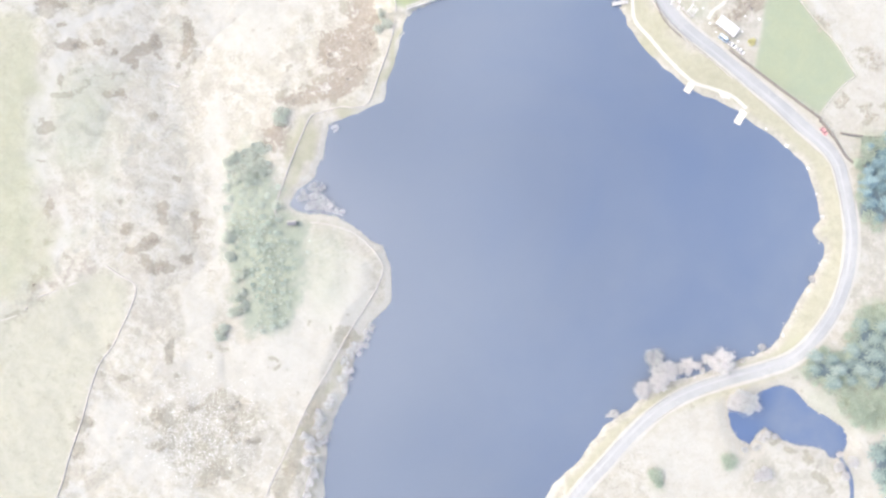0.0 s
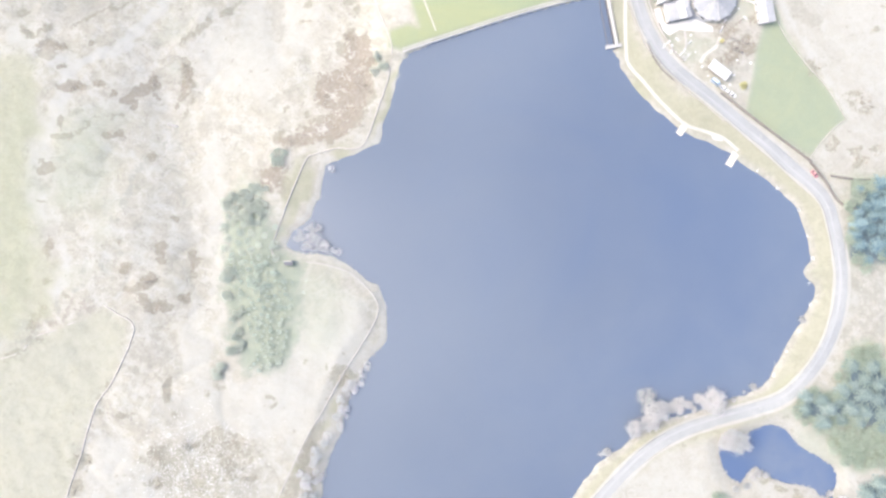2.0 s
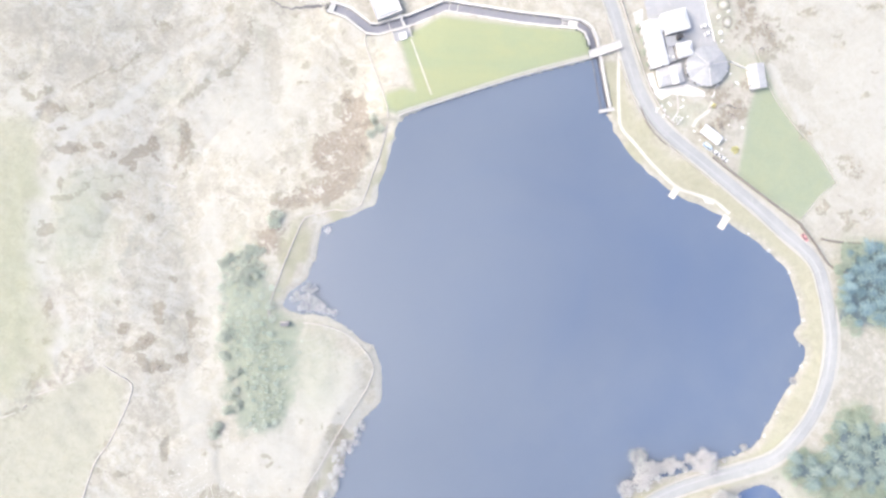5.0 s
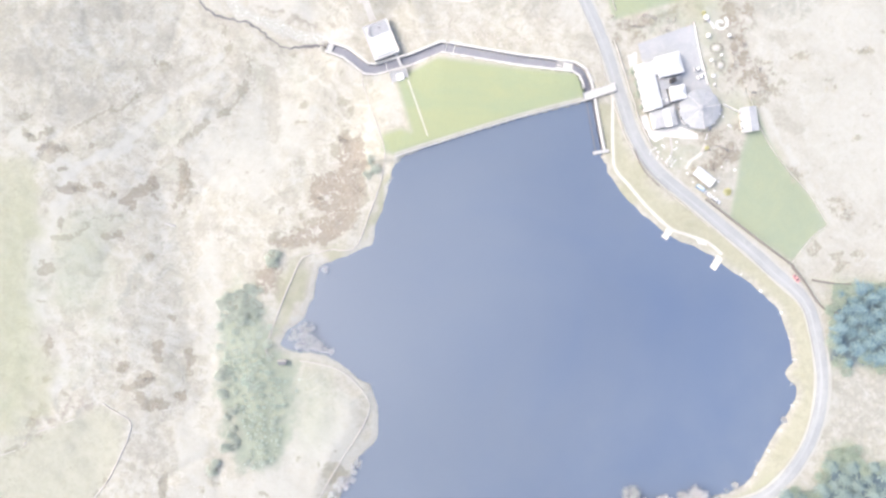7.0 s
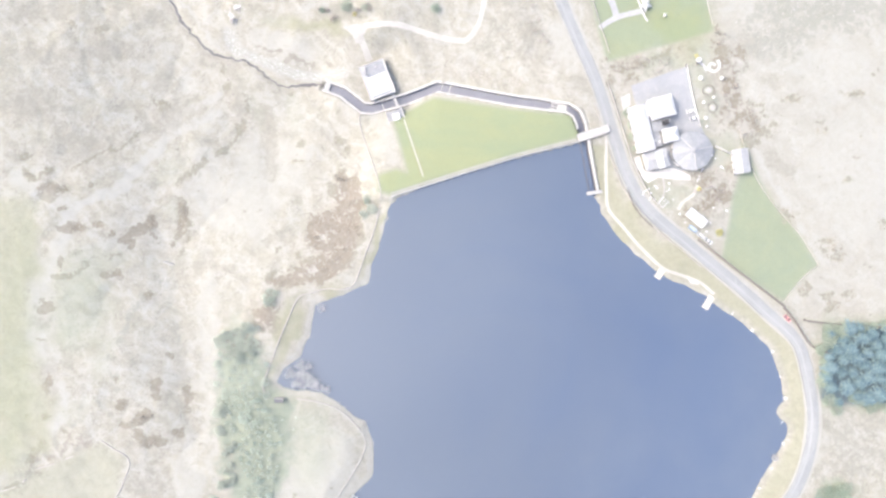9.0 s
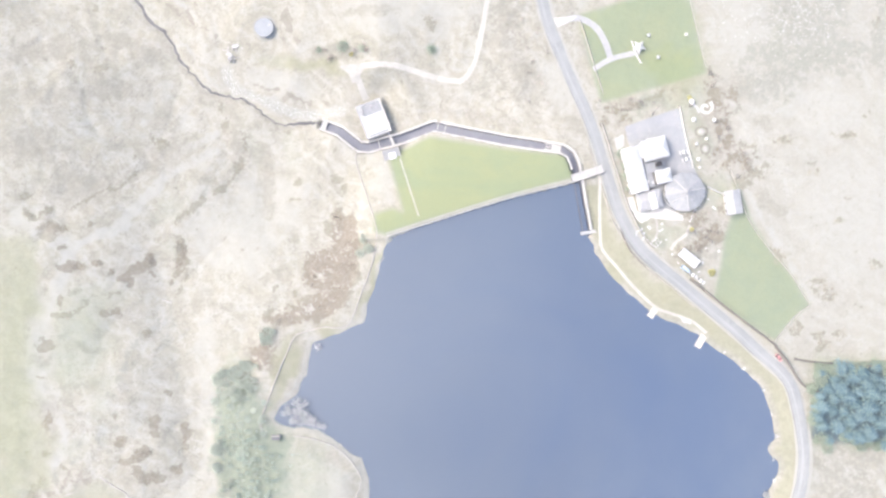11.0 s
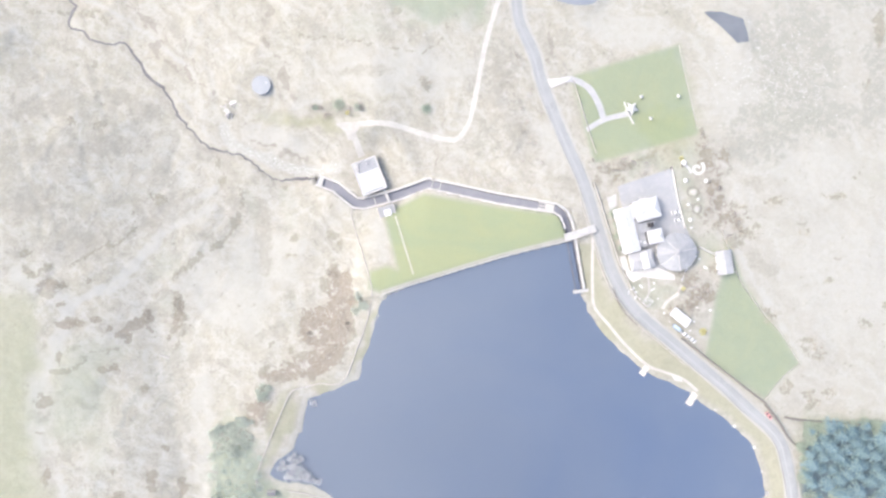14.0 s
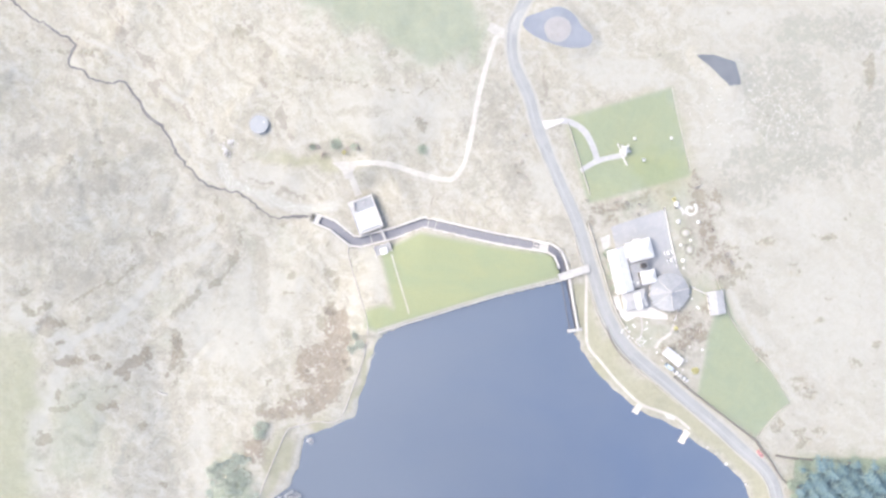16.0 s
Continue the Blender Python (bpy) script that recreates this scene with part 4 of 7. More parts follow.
# wall tops of the spillway channel, falling from the weir to the valley floor
fall = np.concatenate([[0], np.cumsum(np.hypot(*np.diff(CHANNEL_LINE, axis=0).T))])
CHANNEL_TOP = np.interp(fall, [0, 42, 52, 125, 160, 205], [1.3, 1.2, -0.6, -14.5, -16.5, -20.5])
STREAM_LINE = smooth(STREAM, 2.0)
STREAM_Z = np.linspace(-21.5, -24.5, len(STREAM_LINE))
CREST_END = int(np.argmax(fall > 42))
VALLEY = np.vstack([CHANNEL_LINE[CREST_END::2], STREAM_LINE])
VALLEY_Z = np.concatenate([CHANNEL_TOP[CREST_END::2], STREAM_Z])
POOLS = [(POND_RING, 2.0), (ripple(evenly(POOL_MOOR + POOL_MOOR[:1], 2.0)[:-1], 0.5, 9), 6.2), (smooth(POOL_YARD, 1.5, True), 5.2)]


def swell(x, y, size, seed):
    """Soft natural undulation, about -1 to 1."""
    rnd = np.random.RandomState(seed)
    out = np.zeros(np.shape(x))
    for k in range(7):
        a, p = rnd.uniform(0, 2 * np.pi), rnd.uniform(0, 2 * np.pi)
        w = 2 * np.pi / (size * rnd.uniform(0.7, 1.5))
        out = out + np.sin((x * np.cos(a) + y * np.sin(a)) * w + p + 1.2 * np.sin((y * np.cos(a) - x * np.sin(a)) * w * 0.6 + 2 * p))
    return out / 4.0


def gully(x, y):
    """Winding lines, 1 along their beds."""
    return np.maximum(np.exp(-(swell(x, y, 70, 16) / 0.09) ** 2), 0.7 * np.exp(-(swell(x, y, 48, 17) / 0.07) ** 2))


def land(x, y):
    """Height of the ground."""
    x, y = np.asarray(x, float), np.asarray(y, float)
    h = 3.4 + 2.2 * step01(x, 60, 220) * step01(y, 40, 230) + 1.8 * step01(-x, 60, 190)
    # the hollow west of the reservoir and the stream valley below the dam
    h = h - 8.0 * np.exp(-(((x + 124) / 31) ** 2 + ((y - 88) / 38) ** 2)) - 5.0 * np.exp(-(((x + 108) / 22) ** 2 + ((y - 20) / 40) ** 2))
    dv, pull, zv = near(x, y, VALLEY), 0.0, 0.0
    for (vx, vy), vz in zip(VALLEY[::2], VALLEY_Z[::2]):
        k = 1 / ((x - vx) ** 2 + (y - vy) ** 2 + 90) ** 2
        pull, zv = pull + k, zv + k * vz
    zv = zv / pull
    wide = 44 + 28 * step01(-x, 0, 80)
    h = h + np.minimum(zv - h, 0) * np.exp(-(dv / wide) ** 2)
    rough = step01(np.abs(near(x, y, ROAD_LINE)), 6, 25)
    h = h + rough * (0.5 * swell(x, y, 45, 11) + 0.2 * swell(x, y, 13, 12)) * np.where(x > 90, 0.4, 1.0)
    # rough western moor: hummocks, and gullies that wind between them
    wild = step01(-x, 72, 104) * step01(dv, 6, 22) * step01(within(x, y, PASTURE_W), -4, 8) * step01(within(x, y, PASTURE_SW), -2, 6)
    h = h + wild * (0.34 * swell(x, y, 30, 14) + 0.10 * swell(x, y, 11, 15) - 0.4 * gully(x, y))
    # the reservoir's bed, banks and dam
    d = within(x, y, RESERVOIR)
    run = CHANNEL_LINE[CREST_END:][::-1]
    foot, foot_z = np.interp(x, run[:, 0], run[:, 1]), np.interp(x, run[:, 0], CHANNEL_TOP[CREST_END:][::-1])
    crest_y = np.interp(x, *np.array(DAM_CREST).T) + 3.5
    across = np.clip((y - crest_y) / np.maximum(foot - crest_y, 0.5), 0, 1)
    face = 1.15 + (foot_z - 0.3 - 1.15) * across
    behind = step01(x, -38, -14) * (1 - step01(x, 78, 92))
    on_face = (y > 111) & (y < foot)
    bank = h * np.clip(d / 13, 0, 1) ** 0.85 + 0.02
    natural = np.where(d > 0, bank, np.maximum(-4, 0.3 * d))
    h = np.where(on_face & (d > 0), natural + (face - natural) * behind, natural)
    for ring, level in POOLS:
        e = within(x, y, ring)
        h = np.where(e > 0, h + (level + 0.03 - h) * (1 - np.clip(e / 6, 0, 1)), level + np.maximum(-2, 0.35 * e))
    e = within(x, y, PLANT_16)
    h = h + (-16.2 - h) * (1 - np.clip((e - 3) / 12, 0, 1))
    # the trench in which the channel lies
    dc, zc = near(x, y, CHANNEL_LINE, CHANNEL_TOP)
    h = np.where(dc < 2.1, np.minimum(h, zc - 5.0), h)
    ds, zs = near(x, y, STREAM_LINE, STREAM_Z)
    return h - 0.7 * np.exp(-(ds / 1.6) ** 2)


ROAD_LINE = smooth(ROAD, 3.0)


# ---- building helpers ----
def part(name, bm, material, parent=None, label=""):
    me = bpy.data.meshes.new(name)
    bm.to_mesh(me)
    bm.free()
    me.materials.append(material)
    ob = new(name, me)
    ob.parent = parent
    if label:
        ob["label"] = label
    return ob


def mesh(name, verts, faces, material, parent=None, label="", soft=False):
    me = bpy.data.meshes.new(name)
    me.from_pydata([tuple(map(float, v)) for v in verts], [], faces)
    me.materials.append(material)
    me.update()
    if soft:
        me.shade_smooth()
    ob = new(name, me)
    ob.parent = parent
    if label:
        ob["label"] = label
    return ob


def box(bm, cx, cy, z0, lx, ly, lz, turn=0.0, edge=0.0):
    m = Matrix.Translation((cx, cy, z0 + lz / 2)) @ Matrix.Rotation(turn, 4, "Z") @ Matrix.Diagonal((lx, ly, lz, 1))
    made = bmesh.ops.create_cube(bm, size=1, matrix=m)["verts"]
    if edge:
        bmesh.ops.bevel(bm, geom=list({e for v in made for e in v.link_edges}), offset=edge, segments=1, affect="EDGES")


def tube(bm, x, y, z0, z1, r0, r1, sides=12):
    bmesh.ops.create_cone(bm, cap_ends=True, segments=sides, radius1=r0, radius2=r1, depth=z1 - z0, matrix=Matrix.Translation((x, y, (z0 + z1) / 2)))


def base(name, x, y, z, turn=0.0):
    ob = new(name)
    ob.empty_display_size = 0.5
    ob.matrix_world = Matrix.Translation((x, y, z)) @ Matrix.Rotation(turn, 4, "Z")
    return ob


def sides(line):
    """Left-hand unit normals along a line."""
    t = np.gradient(line, axis=0)
    t /= np.maximum(np.linalg.norm(t, axis=1), 1e-6)[:, None]
    return np.stack([-t[:, 1], t[:, 0]], 1)


def strip(name, line, width, material, lift=0.15, offset=0.0, thick=0.5, parent=None, label="", cuts=4, level=None, uneven=0.0):
    """A ribbon that follows the ground, with thickness."""
    line, nrm = np.array(line), sides(np.array(line))
    rnd = np.random.RandomState(len(line))
    k = np.linspace(-0.5, 0.5, cuts + 1)
    w = width * (1 + uneven * np.convolve(rnd.uniform(-1, 1, len(line) + 4), np.ones(5) / 5, "valid"))
    pts = line[:, None, :] + nrm[:, None, :] * (offset + k[None, :, None] * w[:, None, None])
    z = land(pts[..., 0], pts[..., 1]) + lift if level is None else np.repeat(np.asarray(level)[:, None], cuts + 1, 1)
    top = np.concatenate([pts, z[..., None]], 2)
    c = cuts + 1
    low = top[:, [0, -1]].copy()
    low[..., 2] -= thick
    v = np.vstack([top.reshape(-1, 3), low.reshape(-1, 3)])
    n0, f = len(line) * c, []
    for i in range(len(line) - 1):
        for j in range(cuts):
            f.append((i * c + j + 1, i * c + j, (i + 1) * c + j, (i + 1) * c + j + 1))
        f.append((i * c, n0 + 2 * i, n0 + 2 * i + 2, (i + 1) * c))
        f.append(((i + 1) * c + cuts, n0 + 2 * i + 3, n0 + 2 * i + 1, i * c + cuts))
    return mesh(name, v, f, material, parent, label)


def ridge(name, line, width, height, material, parent=None, label="", sink=0.6, taper=0.8, rough=0.0, offset=0.0, level=None):
    """A wall along a line: battered sides and an uneven top, following the ground."""
    line = np.array(line)
    nrm = sides(line)
    rnd = np.random.RandomState(len(line) + 7)
    mid = line + nrm * offset
    z = land(mid[:, 0], mid[:, 1]) if level is None else np.asarray(level)
    v, f = [], []
    for i in range(len(line)):
        up = height * (1 + rnd.uniform(-rough, rough))
        for s, q, dz in ((-0.5, 1, -sink), (-0.5, taper, up * 0.88), (-0.32, taper, up), (0.32, taper, up), (0.5, taper, up * 0.88), (0.5, 1, -sink)):
            p = mid[i] + nrm[i] * s * q * width * (1 + rnd.uniform(-rough, rough))
            v.append((p[0], p[1], z[i] + dz))
    for i in range(len(line) - 1):
        for j in range(5):
            f.append((i * 6 + j + 1, i * 6 + j, i * 6 + 6 + j, i * 6 + 7 + j))
    f += [(5, 4, 3, 2, 1, 0)[::-1], tuple(len(v) - 6 + k for k in range(6))]
    return mesh(name, v, f, material, parent, label)


def slab(name, ring, material, lift=0.15, thick=0.4, cell=2.0, parent=None, label="", level=None):
    """A paved or flooded area that follows the ground (or lies level), cut into cells."""
    bm = bmesh.new()
    ring = np.array(ring)
    bm.faces.new([bm.verts.new((p[0], p[1], 0)) for p in ring])
    if level is None:
        for axis in (0, 1):
            for c in np.arange(ring[:, axis].min() + cell, ring[:, axis].max(), cell):
                co, no = [0, 0, 0], [0, 0, 0]
                co[axis], no[axis] = c, 1
                bmesh.ops.bisect_plane(bm, geom=bm.verts[:] + bm.edges[:] + bm.faces[:], plane_co=co, plane_no=no)
    else:
        bmesh.ops.triangulate(bm, faces=bm.faces[:])
    for fc in bm.faces:
        if fc.normal.z < 0:
            fc.normal_flip()
    rim = [e for e in bm.edges if e.is_boundary]
    co = np.array([v.co[:2] for v in bm.verts])
    z = land(co[:, 0], co[:, 1]) + lift if level is None else np.full(len(co), level)
    for v, h in zip(bm.verts, z):
        v.co.z = h
    low = bmesh.ops.extrude_edge_only(bm, edges=rim)["geom"]
    for v in low:
        if isinstance(v, bmesh.types.BMVert):
            v.co.z -= thick
    return part(name, bm, material, parent, label)


# ---- the ground: one sheet to the horizon ----
def spread(low, high, cell, far):
    inner = np.arange(low, high + cell / 2, cell)
    out, s = [], cell
    while sum(out) < far:
        s *= 1.35
        out.append(s)
    out = np.cumsum(out)
    return np.concatenate([low - out[::-1], inner, inner[-1] + out])


gx, gy = spread(-235, 262, 1.3, 2600), spread(-155, 300, 1.3, 2600)
X, Y = np.meshgrid(gx, gy)
Z = land(X, Y)
far_off = np.hypot(np.maximum(np.abs(X - 10) - 260, 0), np.maximum(np.abs(Y - 70) - 240, 0))
Z = Z + far_off ** 1.15 * 0.03 + 6 * step01(far_off, 20, 300) * swell(X, Y, 420, 21)
nx, ny = len(gx), len(gy)
idx = np.arange(nx * ny).reshape(ny, nx)
quads = np.stack([idx[:-1, :-1], idx[:-1, 1:], idx[1:, 1:], idx[1:, :-1]], -1).reshape(-1, 4)
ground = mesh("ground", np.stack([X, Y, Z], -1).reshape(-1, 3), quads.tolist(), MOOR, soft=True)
tagged(ground, "bleached moorland grass with heather, rush and green pasture patches", "ground", kind="structure")


# warped places, so that natural patches have ragged outlines
WX = X + 3.5 * swell(X, Y, 24, 31) + 1.8 * swell(X, Y, 9, 32)
WY = Y + 3.5 * swell(X, Y, 24, 33) + 1.8 * swell(X, Y, 9, 34)


# small marks keep their places: a lighter warp
MX, MY = X + 1.0 * swell(X, Y, 11, 35) + 0.6 * swell(X, Y, 5, 36), Y + 1.0 * swell(X, Y, 11, 37) + 0.6 * swell(X, Y, 5, 38)


def blot(cx, cy, rx, ry, turn, soft=0.35):
    """An oval patch with a soft rim, 1 in its middle."""
    a = radians(turn)
    u, v = WX - cx, WY - cy
    r = np.hypot((u * math.cos(a) + v * math.sin(a)) / rx, (v * math.cos(a) - u * math.sin(a)) / ry)
    return 1 - step01(r, 1 - soft, 1 + soft)


def patch(ring, soft=1.2):
    return 1 - step01(within(*((WX, WY) if soft > 3 else (X, Y)), ring), -soft, soft)


def most(*layers):
    return np.maximum.reduce(layers)


lush = most(patch(LAWN), patch(FIELD), patch(DAM_GRASS, 1.5), 0.8 * patch(FIELD_NORTH, 7), 0.16 * patch(PASTURE_W, 5), 0.10 * patch(PASTURE_SW, 2.5),
            0.55 * patch(THICKET, 6), 0.9 * patch(SCRUB_S, 5), 0.9 * patch(SCRUB_S2, 6), 0.85 * patch(WOOD_E, 8), 0.85 * patch(WOOD_S, 9), *(0.34 * blot(*b, 0.6) for b in GRASSY), 0.7 * blot(152.8, 138, 3.6, 2.6, -20, 0.5), 0.42 * blot(-59, -2, 9, 15, 0, 0.7))
heather = most(*(0.9 * (1 - step01(near(WX, WY, smooth(t, 4.0)), 0.3, w)) for t, w in DITCHES))
shore = within(X, Y, RESERVOIR)
beach = np.where(X > 60, 0.0, 0.75) * (1 - step01(np.minimum(shore, within(X, Y, POND_RING)), 1.5, 5))
pale = most(beach, *(0.78 * blot(*b, 0.7) for b in BLEACHED), 0.5 * patch(PASTURE_W, 5), 0.6 * patch(PASTURE_SW, 2.5), *(1.0 * (1 - step01(near(MX, MY, smooth(t, 4.0)), 0.4 * w, 0.8 * w)) for t, w in PALE_TRACKS + [(STREAM_BANK, 5)]))
rush = most(*(blot(*b, 0.6) for b in RUSHY), *(0.5 * (1 - step01(near(WX, WY, smooth(t, 4.0)), 0.5, w)) for t, w in WET_LINES))
grey = most(*(blot(*b, 0.7) for b in GREYISH))
east_bank = (1 - step01(shore, 9, 16)) * step01(shore, 1, 4) * (X > 60) * (Y < 140) * (0.85 + 0.13 * step01(Y, 40, 80))
verge = most(east_bank, 0.5 * patch(LAWN, 4), 0.3 * patch(FIELD, 4), 0.6 * patch(PASTURE_W, 5), 0.45 * patch(PASTURE_SW, 2.5), 0.9 * patch(DAM_GRASS, 2), *(blot(*b, 0.6) for b in VERGES), *(0.75 * blot(*b, 0.6) for b in OLIVE_BANK))
for key, layers in (("cover", (lush, heather * (1 - lush), pale * (1 - lush))), ("cover_more", (rush, grey, verge))):
    colours = np.ones((nx * ny, 4), np.float32)
    for k, layer in enumerate(layers):
        colours[:, k] = layer.reshape(-1)
    ground.data.attributes.new(key, "FLOAT_COLOR", "POINT").data.foreach_set("color", colours.reshape(-1))


def mark(cx, cy, rx, ry, turn, soft):
    """A small oval mark with a ragged rim, worked out only round its place."""
    out = np.zeros(X.shape)
    reach = max(rx, ry) * (1 + soft) + 4
    i0, i1 = np.searchsorted(gy, (cy - reach, cy + reach))
    j0, j1 = np.searchsorted(gx, (cx - reach, cx + reach))
    a, u, v = radians(turn), MX[i0:i1, j0:j1] - cx, MY[i0:i1, j0:j1] - cy
    r = np.hypot((u * math.cos(a) + v * math.sin(a)) / rx, (v * math.cos(a) - u * math.sin(a)) / ry)
    out[i0:i1, j0:j1] = 1 - step01(r, 1 - soft, 1 + soft)
    return out


# how far the copse's green, shaded floor is painted over the moor
thicket_shade = most(patch(THICKET, 7), 0.8 * patch(COPSE_TOP, 4))
colours = np.ones((nx * ny, 4), np.float32)
for k, layer in enumerate((most(*(0.6 * (1 - step01(near(MX, MY, smooth(t, 3.0)), 0.3 * w, 1.3 * w)) for t, w in GULLIES), *(w * mark(*b, 0.7) for w, group in ((0.95, BROWN_HOLLOW), (1.1, BROWN_WEST), (0.75, BROWN_PASTURE_EDGE), (0.6, BROWN_STONY[:11]), (1.25, [(x, y, 1.2 * rx, 1.1 * ry, a) for x, y, rx, ry, a in BROWN_STONY[11:]]), (0.9, BROWN_BANK), (0.58, STONY_GROUND), (0.85, BROWN_NORTH), (0.52, BROWN_EAST), (0.5, HOTEL_SCRUB), (0.75, BROWN_SOUTH_EAST)) for b in group)), most(*(mark(*b, 0.8) for b in FADED_MARKS)), most(*(mark(*b, 0.8) for b in OLIVE_MARKS)))):
    colours[:, k] = layer.reshape(-1)
heath_bank = most(1 - step01(within(MX, MY, HEATH), -2.5, 2.5), 1 - step01(within(MX, MY, HEATH_SMALL), -2.5, 2.5))
colours[:, 0] = np.maximum(colours[:, 0], 0.62 * heath_bank.reshape(-1))
colours[:, 3] = most(heath_bank, *(0.7 * mark(*b, 0.7) for b in BROWN_WEST + BROWN_HOLLOW), *(0.8 * mark(*b, 0.7) for b in HOTEL_SCRUB)).reshape(-1)
ground.data.attributes.new("marks", "FLOAT_COLOR", "POINT").data.foreach_set("color", colours.reshape(-1))
headland = most(blot(-58, -42, 26, 32, -20, 0.3), blot(-92, -58, 28, 13, 0, 0.4))
calm = 0.9 * headland + 0.68 * step01(X, 128, 160) * step01(Y, 40, 70) + 0.7 * step01(X, 92, 110) * (1 - step01(Y, -60, -40))
ground.data.attributes.new("calm", "FLOAT", "POINT").data.foreach_set("value", calm.reshape(-1).astype(np.float32))
ground.data.attributes.new("thicket_shade", "FLOAT", "POINT").data.foreach_set("value", thicket_shade.reshape(-1).astype(np.float32))
# where the ground colour carries the plantations' shade
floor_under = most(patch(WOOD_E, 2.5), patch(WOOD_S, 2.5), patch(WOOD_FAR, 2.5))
ground.data.attributes.new("wood_floor_shade", "FLOAT", "POINT").data.foreach_set("value", floor_under.reshape(-1).astype(np.float32))


# ---- water ----
def widen(ring, by):
    p = np.array(ring)
    e = np.roll(p, -1, 0) - np.roll(p, 1, 0)
    area = 0.5 * np.sum(p[:, 0] * np.roll(p[:, 1], -1) - np.roll(p[:, 0], -1) * p[:, 1])
    n = np.stack([e[:, 1], -e[:, 0]], 1) / np.maximum(np.hypot(*e.T), 1e-6)[:, None]
    return p + n * by * (1 if area > 0 else -1)


tagged(slab("reservoir_water", widen(RESERVOIR, 1.2), LAKE, level=0.0, thick=0.02), "calm blue reservoir water under an open sky", "water", kind="structure")
tagged(slab("pond_water", widen(POND_RING, 1.0), POND_WATER, level=2.0, thick=0.02), "deep blue pond water beside the lane", "water", kind="structure")
tagged(slab("moor_pool_water", widen(POOLS[1][0], 0.8), SILT_WATER, level=6.2, thick=0.02), "small dark pool on the moor", "water", kind="structure")
tagged(slab("yard_pool_water", widen(POOLS[2][0], 0.8), YARD_WATER, level=5.2, thick=0.02), "small pale silty pool beside a yard", "water", kind="structure")
tagged(strip("pond_stream_water", smooth(POND_TAIL, 2.0), 2.2, POND_WATER, lift=0.12, thick=0.4, uneven=0.6), "narrow overflow stream leaving the pond", "water", kind="structure")
brook = STREAM_LINE + np.random.RandomState(6).uniform(-0.9, 0.9, STREAM_LINE.shape)
tagged(strip("stream_water", brook, 1.25, STREAM_WATER, level=land(*STREAM_LINE.T) + 0.3, thick=0.6, cuts=2, uneven=0.9), "dark winding moorland stream", "water", kind="structure")

# ---- road, paths and tracks ----
road = tagged(strip("road", ROAD_LINE, 5.6, ASPHALT, lift=0.16), "worn grey asphalt lane round the reservoir", "road", kind="structure")
strip("gutter", ROAD_LINE[40:], 0.34, GUTTER, lift=0.2, offset=-2.75, thick=0.3, cuts=1, parent=road, label="dark worn gutter along the lane", uneven=0.9)
# a dark strip on the bend by the bank
BEND = smooth([(99.6, 116.2), (100.9, 110.7), (102.8, 106.5), (105.8, 102.9), (109.3, 100.2), (113.3, 97.4), (117.9, 94.1)], 1.0)
closest = np.array([min(smooth(ROAD, 0.5), key=lambda q: math.hypot(q[0] - p[0], q[1] - p[1])) for p in BEND])
towards = BEND - closest
strip("bend_gutter", closest + 3.1 * towards / np.maximum(np.hypot(*towards.T), 0.1)[:, None], 0.9, GUTTER, lift=0.29, thick=0.3, cuts=2, parent=road, label="dark strip on the bend", uneven=0.5)
for at, wide in ((-0.6, 0.9),):
    strip("wheel_track", ROAD_LINE, wide, WORN_TRACK, lift=0.185, offset=at, thick=0.2, cuts=1, parent=road, label="pale worn wheel track", uneven=0.9)
for side, width in ((-1, 1.0), (1, 1.3)):
    strip("kerb_strip", ROAD_LINE, width, PAVING, lift=0.24, offset=side * (2.8 + width / 2), thick=0.5, cuts=2, parent=road, label="pale worn roadside strip", uneven=0.9)
tagged(strip("lakeside_path", smooth(LAKE_PATH, 2.0), 1.5, PATH_STONE, lift=0.2, cuts=2), "pale concrete footpath along the reservoir bank", "path", kind="structure")
tagged(strip("access_track", smooth(TRACK, 2.0), 2.7, GRAVEL, lift=0.22, uneven=0.25), "pale gravel access track", "track", kind="structure")
tagged(strip("track_spur", smooth(TRACK_SPUR, 2.0), 4.0, GRAVEL, lift=0.25, uneven=0.3), "short gravel spur to the water works", "track", kind="structure")
tagged(slab("track_splay", [(-40.4, 201.6), (-34.6, 202.4), (-23.1, 201.5), (-27.4, 199.4), (-29.4, 196), (-30, 193), (-33.6, 193.4), (-35.4, 197.6)], GRAVEL, lift=0.27), "flared pale gravel junction of two tracks", "track", kind="structure")
tagged(strip("track_apron", smooth([(41, 270), (46, 267.5), (50, 266)], 2.0), 4.5, GRAVEL, lift=0.2, uneven=0.4), "worn pale gravel apron where track meets lane", "track", kind="structure")
tagged(strip("lawn_drive", smooth(LAWN_DRIVE, 2.0), 3.0, PALE_SLATE, lift=0.2, uneven=0.25), "curved grey drive across the lawn", "drive", kind="structure")
tagged(strip("lawn_path", smooth(LAWN_PATH, 2.0), 2.6, PALE_SLATE, lift=0.23, uneven=0.25), "grey path to a white pavilion", "path", kind="structure")
tagged(slab("gate_splay", [(68.5, 222.5), (70.5, 218), (77, 220.5), (80, 223.5)], CONCRETE, lift=0.32), "white concrete gateway splay beside the lane", "drive", kind="structure")
tagged(slab("north_yard", smooth(YARD_N, 2.0, True), YARD_STONE, level=5.45, thick=1.6), "pale hard standing yard", "yard", kind="structure")
tagged(slab("shore_slab", [(133, 73.6), (137.5, 72.6), (138.5, 70.2), (134.5, 71)], CONCRETE, lift=0.3), "white concrete launching slab on the shore", "slipway", kind="structure")


